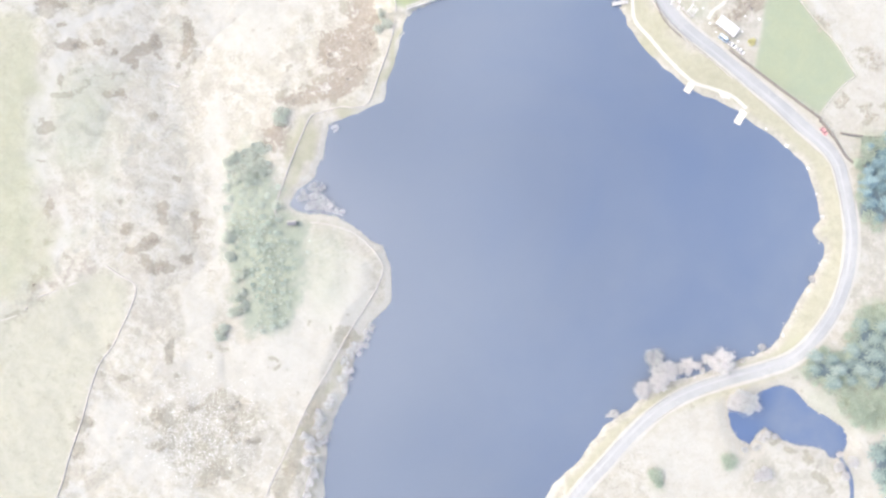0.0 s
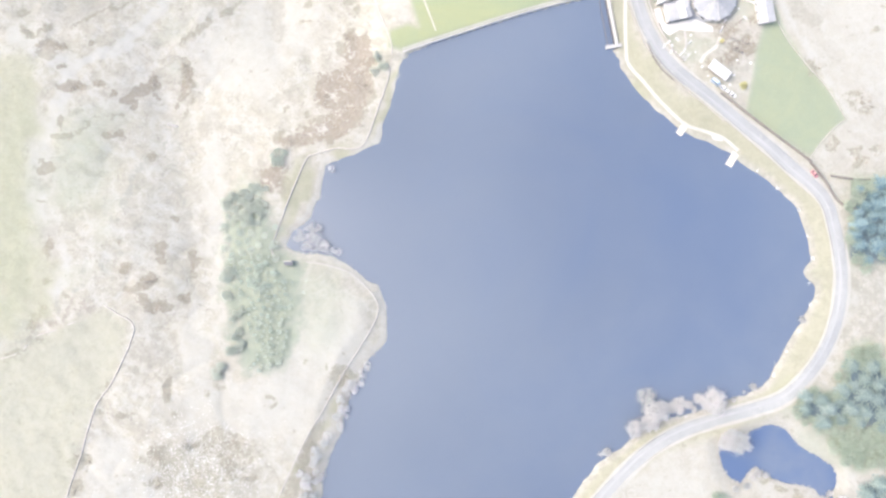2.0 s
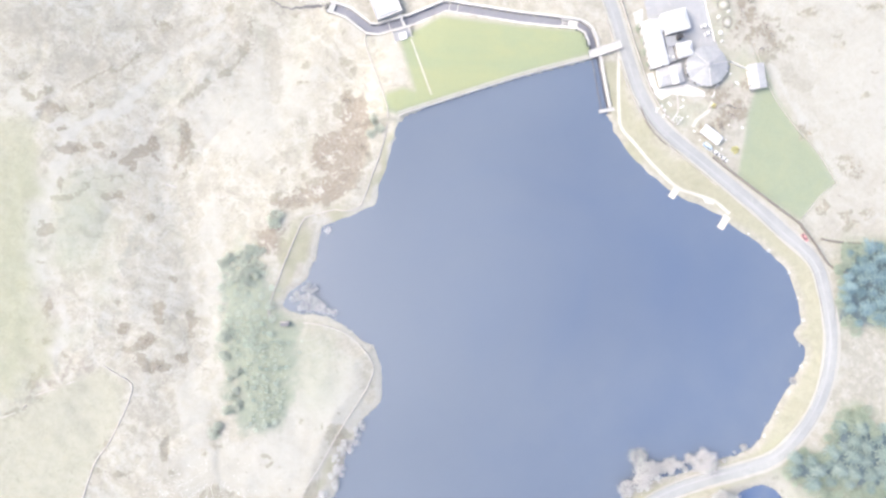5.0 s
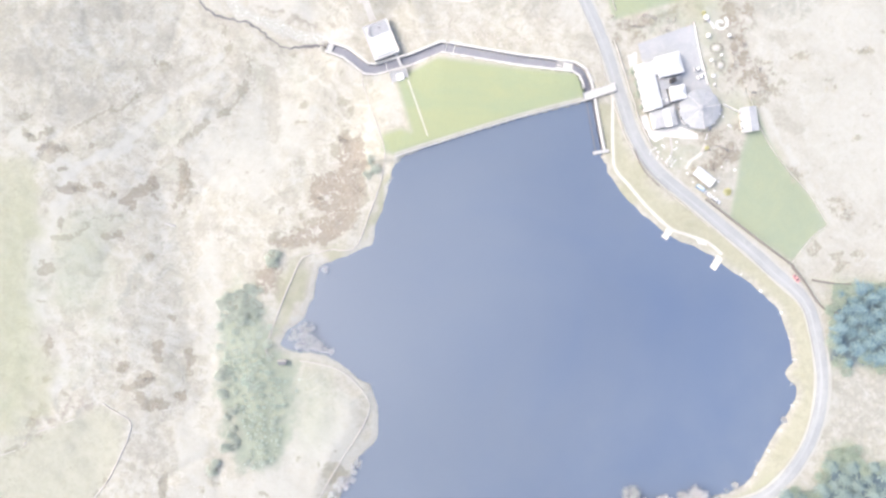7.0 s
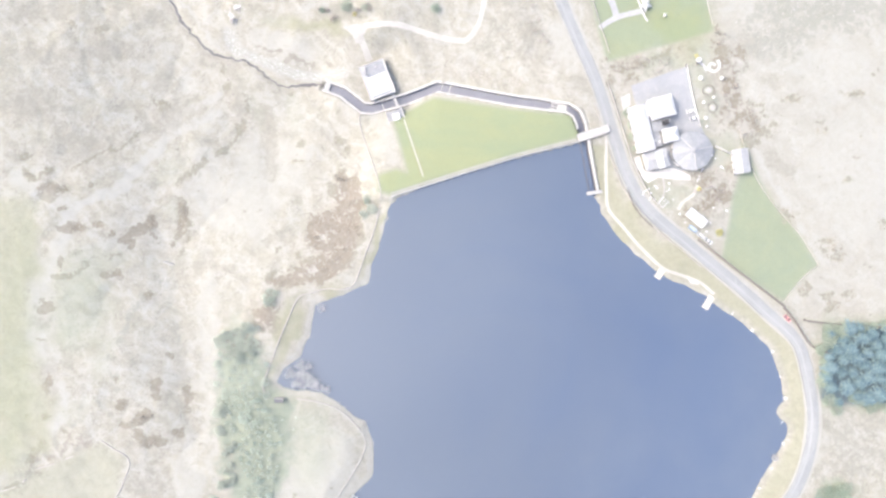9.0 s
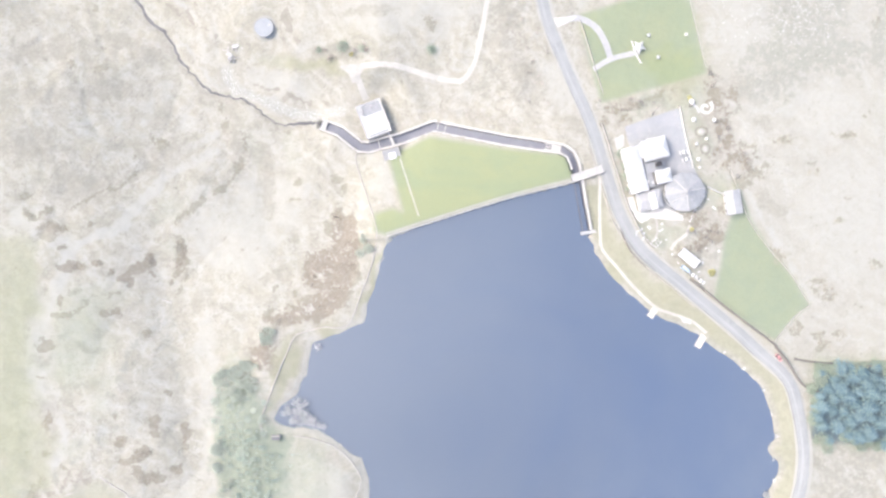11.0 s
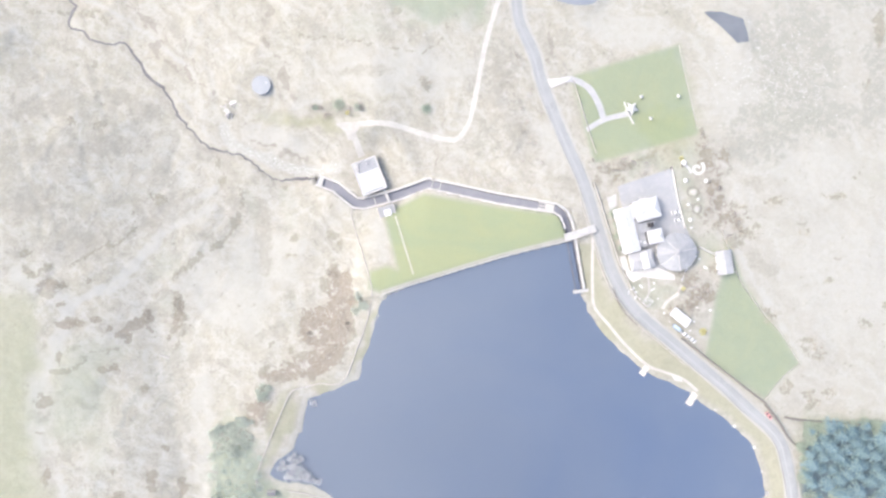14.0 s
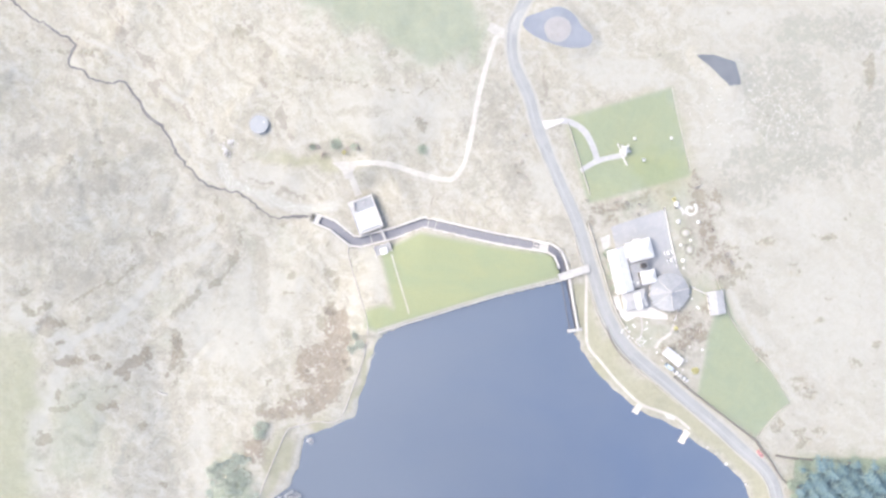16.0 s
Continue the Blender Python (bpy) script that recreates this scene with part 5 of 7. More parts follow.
# ---- the dam and its spillway ----
dam = tagged(new("dam_crest"), "grassed earth dam with a pale concrete crest wall", "dam", kind="structure")
crest = smooth(DAM_CREST, 3.0)
ridge("wave_wall", crest, 0.7, 0.7, CONCRETE, dam, "white concrete wave wall", level=np.full(len(crest), 0.9), sink=2.0, rough=0.03)
strip("crest_path", crest, 0.9, PAVING, lift=0.1, offset=1.3, parent=dam, cuts=2, label="pale worn path along the crest")
strip("dam_steps", smooth(DAM_STEPS, 2.0), 0.75, PATH_STONE, lift=0.35, thick=0.8, parent=dam, cuts=1, label="long pale concrete drain down the dam face", uneven=0.3)

spillway = tagged(new("spillway_channel"), "concrete spillway channel with pale wall tops and wet floor", "spillway", kind="structure")
half = np.interp(fall, [0, 40, 60, 130, 165, 205], [1.7, 1.7, 2.1, 2.3, 2.2, 1.7])
floor_z = CHANNEL_TOP - np.interp(fall, [0, 40, 60, 205], [2.6, 2.2, 1.7, 1.5])
nrm_c = sides(CHANNEL_LINE)
v, f = [], []
for p, q, hw, z in zip(CHANNEL_LINE, nrm_c, half, floor_z):
    for s in (-1, 1):
        v.append((*(p + q * s * (hw + 0.4)), z))
f = [(2 * i, 2 * i + 1, 2 * i + 3, 2 * i + 2)[::-1] for i in range(len(v) // 2 - 1)]
mesh("channel_floor", v, f, WET_CONCRETE, spillway, "wet grey channel floor")
first = int(np.argmax(fall > 30))
for s, lo in ((1, first), (-1, 0)):
    # the weir side is lower than the bank side
    for a, b, nm, mat_w, wide, top in ((lo, len(fall), "channel_wall", CONCRETE, 1.0, 0.35),):
        ln = CHANNEL_LINE[a:b] + nrm_c[a:b] * s * (half[a:b, None] + wide / 2)
        ridge(nm, ln, wide, top, mat_w, spillway, "pale concrete wall", level=CHANNEL_TOP[a:b], sink=3.6, taper=1.0, rough=0.04)
ln = CHANNEL_LINE[: first + 1] + nrm_c[: first + 1] * (half[: first + 1, None] + 0.3)
ridge("weir_wall", ln, 0.6, 0.3, DARK_SLATE, spillway, "low dark overflow weir", level=np.full(first + 1, 0.0), sink=3.6, taper=1.0)
# narrow dark bands on the floor, beside the wall and below the weir
strip("wet_band", (CHANNEL_LINE - nrm_c * (half - 0.3)[:, None])[first:], 0.7, DARK_SLATE, parent=spillway, label="dark band along the wall's foot", level=floor_z[first:] + 0.05, thick=0.05, cuts=1)
strip("wet_band", (CHANNEL_LINE + nrm_c * (half - 0.25)[:, None])[: first + 1], 0.5, DARK_SLATE, parent=spillway, label="dark band below the weir", level=floor_z[: first + 1] + 0.05, thick=0.05, cuts=1)
for at in (0.600, 0.630, 0.805, 0.99):
    i = int(at * (len(fall) - 1))
    p, q = CHANNEL_LINE[i], nrm_c[i]
    bm = bmesh.new()
    box(bm, p[0], p[1], floor_z[i] - 0.3, 0.35 if at < 0.9 else 2.6, half[i] * 2 + 0.6, 0.75 if at < 0.9 else 1.6, math.atan2(q[1], q[0]) - math.pi / 2, 0.04)
    part("cross_sill", bm, CONCRETE, spillway, "pale concrete sill")
i0 = int(np.argmin(np.hypot(CHANNEL_LINE[:, 0] - 69, CHANNEL_LINE[:, 1] - 158)))
flow = CHANNEL_LINE[i0 + 1] - CHANNEL_LINE[i0]
flow = flow / np.hypot(*flow)
for k in range(3):
    p, q = CHANNEL_LINE[i0] + flow * 2.6, nrm_c[i0]
    c = p + q * (k - 1) * 1.5
    bm = bmesh.new()
    box(bm, c[0], c[1], floor_z[i0] - 0.6, 3.6 - 0.8 * (k % 2), 0.75, 1.5, math.atan2(q[1], q[0]) - math.pi / 2, 0.06)
    part("baffle_pier", bm, CONCRETE, spillway, "white concrete baffle pier")
c = CHANNEL_LINE[i0] - flow * 1.4
bm = bmesh.new()
box(bm, c[0], c[1], floor_z[i0] - 0.6, 4.6, 2 * half[i0] + 0.5, 1.5, math.atan2(flow[1], flow[0]), 0.06)
part("apron", bm, CONCRETE, spillway, "dry white concrete apron at the channel's step")


def deck_bridge(name, a, b, width, z, label, rail=1.0, solid=True):
    a, b = np.array(a, float), np.array(b, float)
    c, d = (a + b) / 2, b - a
    turn, length = math.atan2(d[1], d[0]), float(np.hypot(*d))
    ob = tagged(base(name, c[0], c[1], z, turn), label, "bridge")
    bm = bmesh.new()
    box(bm, 0, 0, -0.4, length, width, 0.45, 0, 0.05)
    part("deck", bm, CONCRETE, ob)
    for s in (-1, 1):
        bm = bmesh.new()
        if solid:
            box(bm, 0, s * (width / 2 - 0.15), 0.0, length, 0.3, rail, 0, 0.05)
        else:
            for k in range(int(length / 1.5) + 1):
                tube(bm, -length / 2 + k * 1.5, s * width / 2, 0, rail, 0.03, 0.03, 6)
            box(bm, 0, s * width / 2, rail, length, 0.06, 0.06)
        part("parapet" if solid else "handrail", bm, CONCRETE if solid else STEEL, ob)
    for s in (-1, 1):
        bm = bmesh.new()
        box(bm, s * (length / 2 - 0.3), 0, -2.8, 0.6, width, 2.5)
        part("abutment", bm, CONCRETE, ob)
    return ob


deck_bridge("road_bridge", (78.2, 142.5), (93.6, 147.7), 4.0, 1.75, "white concrete bridge over the spillway beside the dam", rail=0.45)
deck_bridge("footbridge", (-15.6, 169.8), (-11.6, 160.6), 1.3, -14.6, "narrow white footbridge over the spillway channel", solid=False)
deck_bridge("weir_platform", (83.0, 115.2), (90.5, 116.4), 1.6, 1.1, "short white platform at the weir's end", rail=0.9, solid=False)

# ---- dry stone walls, each with its line of coping ----
def stone_wall(name, line, material, label, width=0.65, height=0.38, rough=0.3):
    pts = smooth(line, 1.2)
    ob = tagged(new(name), label, "wall", "dry stone walls")
    ridge("wall_body", pts, width, height, material, ob, rough=rough * 0.5)
    z = land(pts[:, 0], pts[:, 1]) + height - 0.06
    ridge("coping", pts, width * 0.62, min(0.2, 0.4 * height), material, ob, "uneven coping stones", level=z, sink=0.05, rough=rough)
    return ob


stone_wall("shore_wall", WALL_SHORE, STONE, "weathered grey dry stone wall along the west bank", 0.75, 0.36)
stone_wall("headland_wall", WALL_POINT, STONE, "weathered dry stone wall round the headland", 0.75, 0.36)
stone_wall("pasture_wall", WALL_PASTURE, PALE_STONE, "winding pale dry stone pasture wall", 0.7, 0.34)
stone_wall("field_wall", WALL_FIELD, STONE, "pale dry stone wall round the green field", 0.42, 0.35)
stone_wall("roadside_wall", WALL_ROADSIDE, DARK_STONE, "dark mossy stone wall between lane and field", 0.9, 1.3)
stone_wall("bend_wall", WALL_BEND, DARK_STONE, "dark stone wall curving away from the lane", 0.8, 1.3)
stone_wall("wood_wall", WALL_WOOD, DARK_STONE, "dark stone wall along the plantation's edge", 0.9, 1.2)
stone_wall("lawn_wall", WALL_LAWN_S, STONE, "grey stone wall between lane and lawn", 0.5, 0.5)
stone_wall("lawn_end_wall", WALL_LAWN_E, STONE, "low grey stone wall at the lawn's far end", 0.4, 0.3)
stone_wall("kerb_wall", ROAD_KERB_WALL, DARK_STONE, "dark stone kerb wall at the lane's bend", 0.6, 0.5)
stone_wall("car_park_wall", CARPARK_WALL, RENDER_WALL, "low white painted car park wall", 0.6, 0.9, 0.05)
stone_wall("garden_wall", SHED_WALL, RENDER_WALL, "white painted garden wall", 0.7, 1.4, 0.05)
stone_wall("fold_wall", [FOLD[0], FOLD[1]], GRAVEL, "short white stretch of sheepfold wall on the moor", 1.3, 0.6, 0.3)
stone_wall("fold_footing", [(-126.8, 73), (-128.0, 69), (-128.5, 65)], PALE_STONE, "low grey footing of a fallen sheepfold wall", 0.5, 0.2, 0.5)
for a, b in ((0.0, 0.22), (0.3, 0.4), (0.5, 0.78), (0.86, 1.0)):
    whole = smooth(WALL_RUIN, 1.2)
    stone_wall("ruined_wall", whole[int(a * len(whole)): max(int(b * len(whole)), int(a * len(whole)) + 3)], PALE_STONE, "tumbled pale stretch of ruined stone wall", 0.6, 0.35, 0.6)
for offset, end in ((4.6, (55, 75)),):
    stone_wall("lane_wall", (ROAD_LINE + sides(ROAD_LINE) * 5.0)[56:78], STONE, "low stone wall along the lane", 0.7, 0.9)
lake_side = (ROAD_LINE - sides(ROAD_LINE) * 4.4)
stone_wall("bank_wall", lake_side[58:88], STONE, "low pale wall between lane and reservoir bank", 0.45, 0.35)

# ---- buildings ----
def walls_with_openings(parent, L, W, h, material, rows=1, bays=3):
    bm = bmesh.new()
    box(bm, 0, 0, -1.2, L, W, h + 1.2)
    part("wall", bm, material, parent)
    for s in (-1, 1):
        for r in range(rows):
            for k in range(bays):
                x = (k + 0.5) / bays * L - L / 2
                if r == 0 and k == bays // 2 and s == 1:
                    bm = bmesh.new()
                    box(bm, x, s * W / 2, 0, 0.95, 0.12, 2.05, 0, 0.02)
                    door = part("door", bm, DARK_TIMBER, parent, "dark timber door")
                    bm = bmesh.new()
                    box(bm, x + 0.35, s * (W / 2 + 0.09), 1.0, 0.12, 0.06, 0.04)
                    part("door_handle", bm, STEEL, door)
                    continue
                bm = bmesh.new()
                box(bm, x, s * W / 2, 0.95 + r * 2.7, 1.2, 0.1, 1.2, 0, 0.02)
                win = part("window", bm, WHITE_PAINT, parent, "white window frame")
                bm = bmesh.new()
                box(bm, x, s * (W / 2 + 0.03), 1.03 + r * 2.7, 1.04, 0.08, 1.04)
                part("pane", bm, GLASS, win)
                bm = bmesh.new()
                box(bm, x, s * (W / 2 + 0.08), 0.87 + r * 2.7, 1.4, 0.22, 0.08)
                part("sill", bm, PALE_STONE, win)


def gable(parent, L, W, z, rise, material, over=0.35, thick=0.18, label="", hip=0.0):
    """A pitched roof of two slopes with eaves, and its ridge tiles."""
    l, w = L / 2 + over, W / 2 + over
    r = l - hip
    v = [(-l, -w, z), (l, -w, z), (l, w, z), (-l, w, z), (-r, 0, z + rise), (r, 0, z + rise)]
    v += [(a, b, c - thick) for a, b, c in v]
    f = [(0, 1, 5, 4), (2, 3, 4, 5), (1, 2, 5), (3, 0, 4), (7, 6, 10, 11), (9, 8, 11, 10), (6, 7, 1, 0), (7, 8, 2, 1), (8, 9, 3, 2), (9, 6, 0, 3), (6, 9, 10), (8, 7, 11)]
    ob = mesh("roof", v, f, material, parent, label)
    bm = bmesh.new()
    box(bm, 0, 0, z + rise - 0.05, 2 * r, 0.3, 0.14, 0, 0.05)
    part("ridge_tiles", bm, material, ob)
    for s in (-1, 1):
        bm = bmesh.new()
        box(bm, 0, s * (w + 0.05), z - thick - 0.05, 2 * l, 0.12, 0.12, 0, 0.02)
        part("gutter", bm, STEEL, ob)
    return ob


def chimney(parent, x, y, z, h, material, pots=2):
    bm = bmesh.new()
    box(bm, x, y, z, 0.8, 1.3, h, 0, 0.03)
    box(bm, x, y, z + h - 0.25, 1.0, 1.5, 0.2, 0, 0.03)
    ob = part("chimney", bm, material, parent)
    for k in range(pots):
        bm = bmesh.new()
        tube(bm, x, y - 0.3 + 0.6 * k, z + h, z + h + 0.5, 0.16, 0.13, 10)
        part("chimney_pot", bm, DARK_STONE, ob)


def frame_of(ring):
    """Centre, length, width and turn of a four-cornered plan."""
    p = np.array(ring, float)
    a, b = p[1] - p[0], p[2] - p[1]
    c = p.mean(0)
    if np.hypot(*a) >= np.hypot(*b):
        return c[0], c[1], float(np.hypot(*a)), float(np.hypot(*b)), math.atan2(a[1], a[0])
    return c[0], c[1], float(np.hypot(*b)), float(np.hypot(*a)), math.atan2(b[1], b[0])


def house(name, ring, h, rise, wall, roof, label, rows=1, bays=3, stacks=(), hip=0.0, category="house", roof_label=""):
    x, y, L, W, turn = frame_of(ring)
    ob = tagged(base(name, x, y, float(land(x, y)), turn), label, category)
    walls_with_openings(ob, L - 0.5, W - 0.5, h, wall, rows, bays)
    # gable infill
    r = (L - 0.5) / 2
    if not hip:
        for s in (-1, 1):
            w = (W - 0.5) / 2
            mesh("gable_wall", [(s * r, -w, h - 0.1), (s * r, w, h - 0.1), (s * r, 0, h + rise * 0.9), (s * (r - 0.35), -w, h - 0.1), (s * (r - 0.35), w, h - 0.1), (s * (r - 0.35), 0, h + rise * 0.9)],
                 [(0, 1, 2), (5, 4, 3), (1, 4, 5, 2), (3, 0, 2, 5)], wall, ob)
    gable(ob, L - 0.5, W - 0.5, h, rise, roof, label=roof_label, hip=hip)
    for sx, sy in stacks:
        chimney(ob, sx * L / 2, sy * W / 2, h + rise * 0.5, rise * 0.5 + 1.2, wall)
    return ob


tagged(slab("car_park", CAR_PARK, TARMAC, lift=0.2), "grey tarmac car park round a white hotel", "car park", kind="structure")
tagged(slab("terrace", TERRACE, CONCRETE, lift=0.32), "bright white paved terrace", "terrace", kind="structure")
tagged(slab("forecourt", [(99.5, 163), (104, 165), (104.5, 159), (101, 156)], CONCRETE, lift=0.32), "white paved forecourt off the lane", "forecourt", kind="structure")
tagged(slab("front_strip", [(106, 133.5), (109, 134), (111, 126), (107.5, 127)], CONCRETE, lift=0.3), "white paving before the hotel", "terrace", kind="structure")
tagged(strip("garden_path", smooth(GARDEN_PATH, 1.5), 0.9, PATH_STONE, lift=0.25, cuts=2), "narrow white garden path", "path", kind="structure")
tagged(strip("garden_walk", smooth(GARDEN_WALK, 1.5), 1.8, PATH_STONE, lift=0.25, cuts=2, uneven=0.4), "curved white garden walk", "path", kind="structure")

house("hotel_range", RANGE_W, 5.4, 1.5, RENDER_WALL, WHITE_ROOF, "long white hotel wing with a pale sheet roof beside the lane", 2, 6, category="hotel")
house("hotel_front_wing", RANGE_S, 3.6, 1.0, RENDER_WALL, PALE_SLATE, "low hotel wing with a pale slate roof", 1, 4, category="hotel", hip=1.5)
house("hotel_north_block", BLOCK_N, 5.6, 1.5, RENDER_WALL, WHITE_ROOF, "square white hotel block with hipped pale roof", 2, 4, hip=3.0, category="hotel")
house("hotel_middle_block", BLOCK_MID, 5.2, 1.3, RENDER_WALL, WHITE_ROOF, "small white hotel block with a hipped roof", 2, 3, hip=2.2, category="hotel")
ax, ay = 111.8, 155.6
house("hotel_annex", [(ax - 2.6, ay + 3.0), (ax + 1.6, ay + 4.2), (ax + 3.2, ay - 2.4), (ax - 1.0, ay - 3.6)], 4.6, 1.1, RENDER_WALL, WHITE_ROOF, "small white hotel annex with a hipped roof", 2, 2, hip=1.6, category="hotel")
link = tagged(base("link_roof", 114.6, 145.6, float(land(114.6, 145.6)), radians(-76)), "grey flat roofed link between the hotel wings", "building")
bm = bmesh.new()
box(bm, 0, 0, -1, 15.0, 5.5, 4.2)
part("wall", bm, RENDER_WALL, link)
bm = bmesh.new()
box(bm, 0, 0, 3.2, 15.4, 5.9, 0.25, 0, 0.05)
part("roof", bm, SLATE, link, "flat grey felt roof")
kitchen = tagged(base("kitchen_roof", 118.4, 148.4, float(land(118.4, 148.4)), radians(14)), "low hotel kitchen with a flat grey felt roof", "building")
bm = bmesh.new()
box(bm, 0, 0, -1, 9.0, 4.6, 5.0)
part("wall", bm, RENDER_WALL, kitchen)
bm = bmesh.new()
box(bm, 0, 0, 4.0, 9.4, 5.0, 0.25, 0, 0.05)
part("roof", bm, SLATE, kitchen, "flat grey felt roof")
stack = tagged(base("chimney_stack", 119.7, 149.4, float(land(119.7, 149.4)), radians(15)), "dark square brick chimney stack behind the hotel", "chimney")
bm = bmesh.new()
box(bm, 0, 0, -0.5, 2.1, 2.0, 8.3, 0, 0.06)
part("shaft", bm, SOOT, stack)
bm = bmesh.new()
box(bm, 0, 0, 7.8, 2.4, 2.3, 0.25, 0, 0.04)
part("cap", bm, SOOT, stack)
for k, (bx, by) in enumerate(((-3, 1.2), (4.6, -0.4), (5.6, 1.8))):
    bm = bmesh.new()
    box(bm, bx, by, 3.45, 1.1, 0.9, 0.5, 0, 0.05)
    part("roof_light", bm, WHITE_PAINT, link, "white framed roof light")
strip_roof = tagged(base("porch", 117.5, 131.5, float(land(117.5, 131.5)), radians(-76)), "white roofed porch strip on the front wing", "porch")
bm = bmesh.new()
box(bm, 0, 0, 4.85, 8.6, 3.4, 0.2, 0, 0.05)
part("roof", bm, WHITE_ROOF, strip_roof)
for sx in (-4, 4):
    for sy in (-1.4, 1.4):
        bm = bmesh.new()
        tube(bm, sx, sy, -0.3, 4.9, 0.1, 0.1, 8)
        part("post", bm, WHITE_PAINT, strip_roof)


def many_sided_hall(x, y, r, n, h, rise):
    """A round hall: a faceted slate roof with pale hips, on rendered walls."""
    ob = tagged(base("round_hall", x, y, float(land(x, y)), radians(12)), "large many-sided hall with a faceted grey slate roof", "hall")
    ang = np.arange(n) * 2 * np.pi / n
    rim = np.stack([np.cos(ang) * r, np.sin(ang) * r * 0.96], 1)
    v = [(*p * 0.95, -1.2) for p in rim] + [(*p * 0.95, h) for p in rim]
    mesh("wall", v, [(i, (i + 1) % n, n + (i + 1) % n, n + i) for i in range(n)], RENDER_WALL, ob)
    for i in range(n):
        a, b = rim[i], rim[(i + 1) % n]
        v = [(*a, h), (*b, h), (*(b * 0.12), h + rise), (*(a * 0.12), h + rise)]
        v += [(p[0], p[1], p[2] - 0.2) for p in v]
        mesh("roof_facet", v, [(0, 1, 2, 3), (7, 6, 5, 4), (1, 0, 4, 5), (3, 2, 6, 7), (2, 1, 5, 6), (0, 3, 7, 4)], PALE_SLATE if i in (7, 8) else SLATE, ob)
        if i in (0, 4, 7, 9):
            m = Vector((*a, h + 0.04)), Vector((*(a * 0.12), h + rise + 0.04))
            bm = bmesh.new()
            d = m[1] - m[0]
            bmesh.ops.create_cone(bm, cap_ends=True, segments=6, radius1=0.22, radius2=0.22, depth=d.length, matrix=Matrix.Translation((m[0] + m[1]) / 2) @ d.to_track_quat("Z", "Y").to_matrix().to_4x4())
            part("hip_tiles", bm, CONCRETE, ob)
        bm = bmesh.new()
        c, t = (a + b) / 2 * 0.955, math.atan2(*(b - a)[::-1])
        box(bm, c[0], c[1], 0.9, 2.2, 0.12, 1.5, t, 0.02)
        win = part("window", bm, WHITE_PAINT, ob)
        bm = bmesh.new()
        box(bm, c[0] * 1.005, c[1] * 1.005, 1.0, 2.0, 0.14, 1.3, t)
        part("pane", bm, GLASS, win)
    bm = bmesh.new()
    tube(bm, 0, 0, h + rise - 0.3, h + rise + 0.6, 1.5, 1.4, 12)
    tube(bm, 0, 0, h + rise + 0.6, h + rise + 1.2, 1.7, 0.1, 12)
    part("lantern", bm, SLATE, ob, "small lantern at the roof's peak")


many_sided_hall(133.4, 136.0, 10.2, 12, 3.2, 2.4)

house("garden_shed", SHED, 2.8, 0.9, RENDER_WALL, PALE_SLATE, "long shed with a pale grey roof beside the field", 1, 3, category="shed")
house("lodge", LODGE, 2.4, 0.7, RENDER_WALL, WHITE_ROOF, "white holiday lodge with a shallow white roof", 1, 4, category="lodge")

# the water works below the dam: flat roof, parapet, roof plant
px, py, pl, pw, pt = frame_of(PLANT_16)
works = tagged(base("water_works", px, py, -16.4, pt), "white flat roofed water works beside the spillway", "building")
walls_with_openings(works, pl, pw, 3.2, RENDER_WALL, 1, 5)
bm = bmesh.new()
box(bm, 0, 0, 3.3, pl + 0.1, pw + 0.1, 0.2)
part("roof", bm, WHITE_ROOF, works, "white roof membrane")
for s in (-1, 1):
    bm = bmesh.new()
    box(bm, 0, s * pw / 2, 3.3, pl + 0.6, 0.45, 0.75, 0, 0.05)
    part("parapet", bm, CONCRETE, works)
    bm = bmesh.new()
    box(bm, s * pl / 2, 0, 3.3, 0.45, pw - 0.45, 0.75, 0, 0.05)
    part("parapet", bm, CONCRETE, works)
north_end = -1 if math.sin(pt) > 0 else 1
bm = bmesh.new()
box(bm, -north_end * pl * 0.30, 1.0 * north_end, 3.5, pl * 0.32, pw * 0.74, 0.08)
part("roof_deck", bm, SLATE, works, "grey felted roof deck")
bm = bmesh.new()
box(bm, north_end * pl * 0.44, 0, 3.5, 0.9, pw * 0.8, 0.08)
part("roof_gutter", bm, SLATE, works, "grey roof gutter")
for k, (ux, uy, ul) in enumerate(((0.40, -0.30, 1.6), (0.30, -0.36, 1.1), (0.22, -0.33, 1.0), (0.36, 0.1, 0.9))):
    bm = bmesh.new()
    box(bm, -north_end * pl * ux, uy * pw, 3.58, ul, 1.2, 0.9, 0, 0.06)
    part("roof_unit", bm, PALE_SLATE, works, "grey rooftop cabinet")

# the walled valve house at the dam's toe
hx, hy, hl, hw, ht = frame_of(HUT)
hx, hy, hl, hw = hx - 0.3, hy - 1.6, hl * 1.4, hw * 1.4
valve = tagged(base("valve_house", hx, hy, float(land(hx, hy)), ht), "small walled concrete valve house at the dam's foot", "hut")
for s in (-1, 1):
    bm = bmesh.new()
    box(bm, 0, s * (hw / 2), -1.5, hl + 0.4, 0.4, 2.5, 0, 0.05)
    part("wall", bm, CONCRETE, valve)
    bm = bmesh.new()
    box(bm, s * (hl / 2), 0, -1.5, 0.4, hw - 0.4, 2.5, 0, 0.05)
    part("wall", bm, CONCRETE, valve)
bm = bmesh.new()
box(bm, 0, 0, -1.5, hl - 0.4, hw - 0.4, 1.9)
part("floor", bm, SLATE, valve, "grey wet floor")
bm = bmesh.new()
box(bm, 0.3, 0.6, 0.3, hl * 0.42, hw * 0.4, 1.3, 0, 0.06)
part("cabinet", bm, WHITE_PAINT, valve, "white valve cabinet")

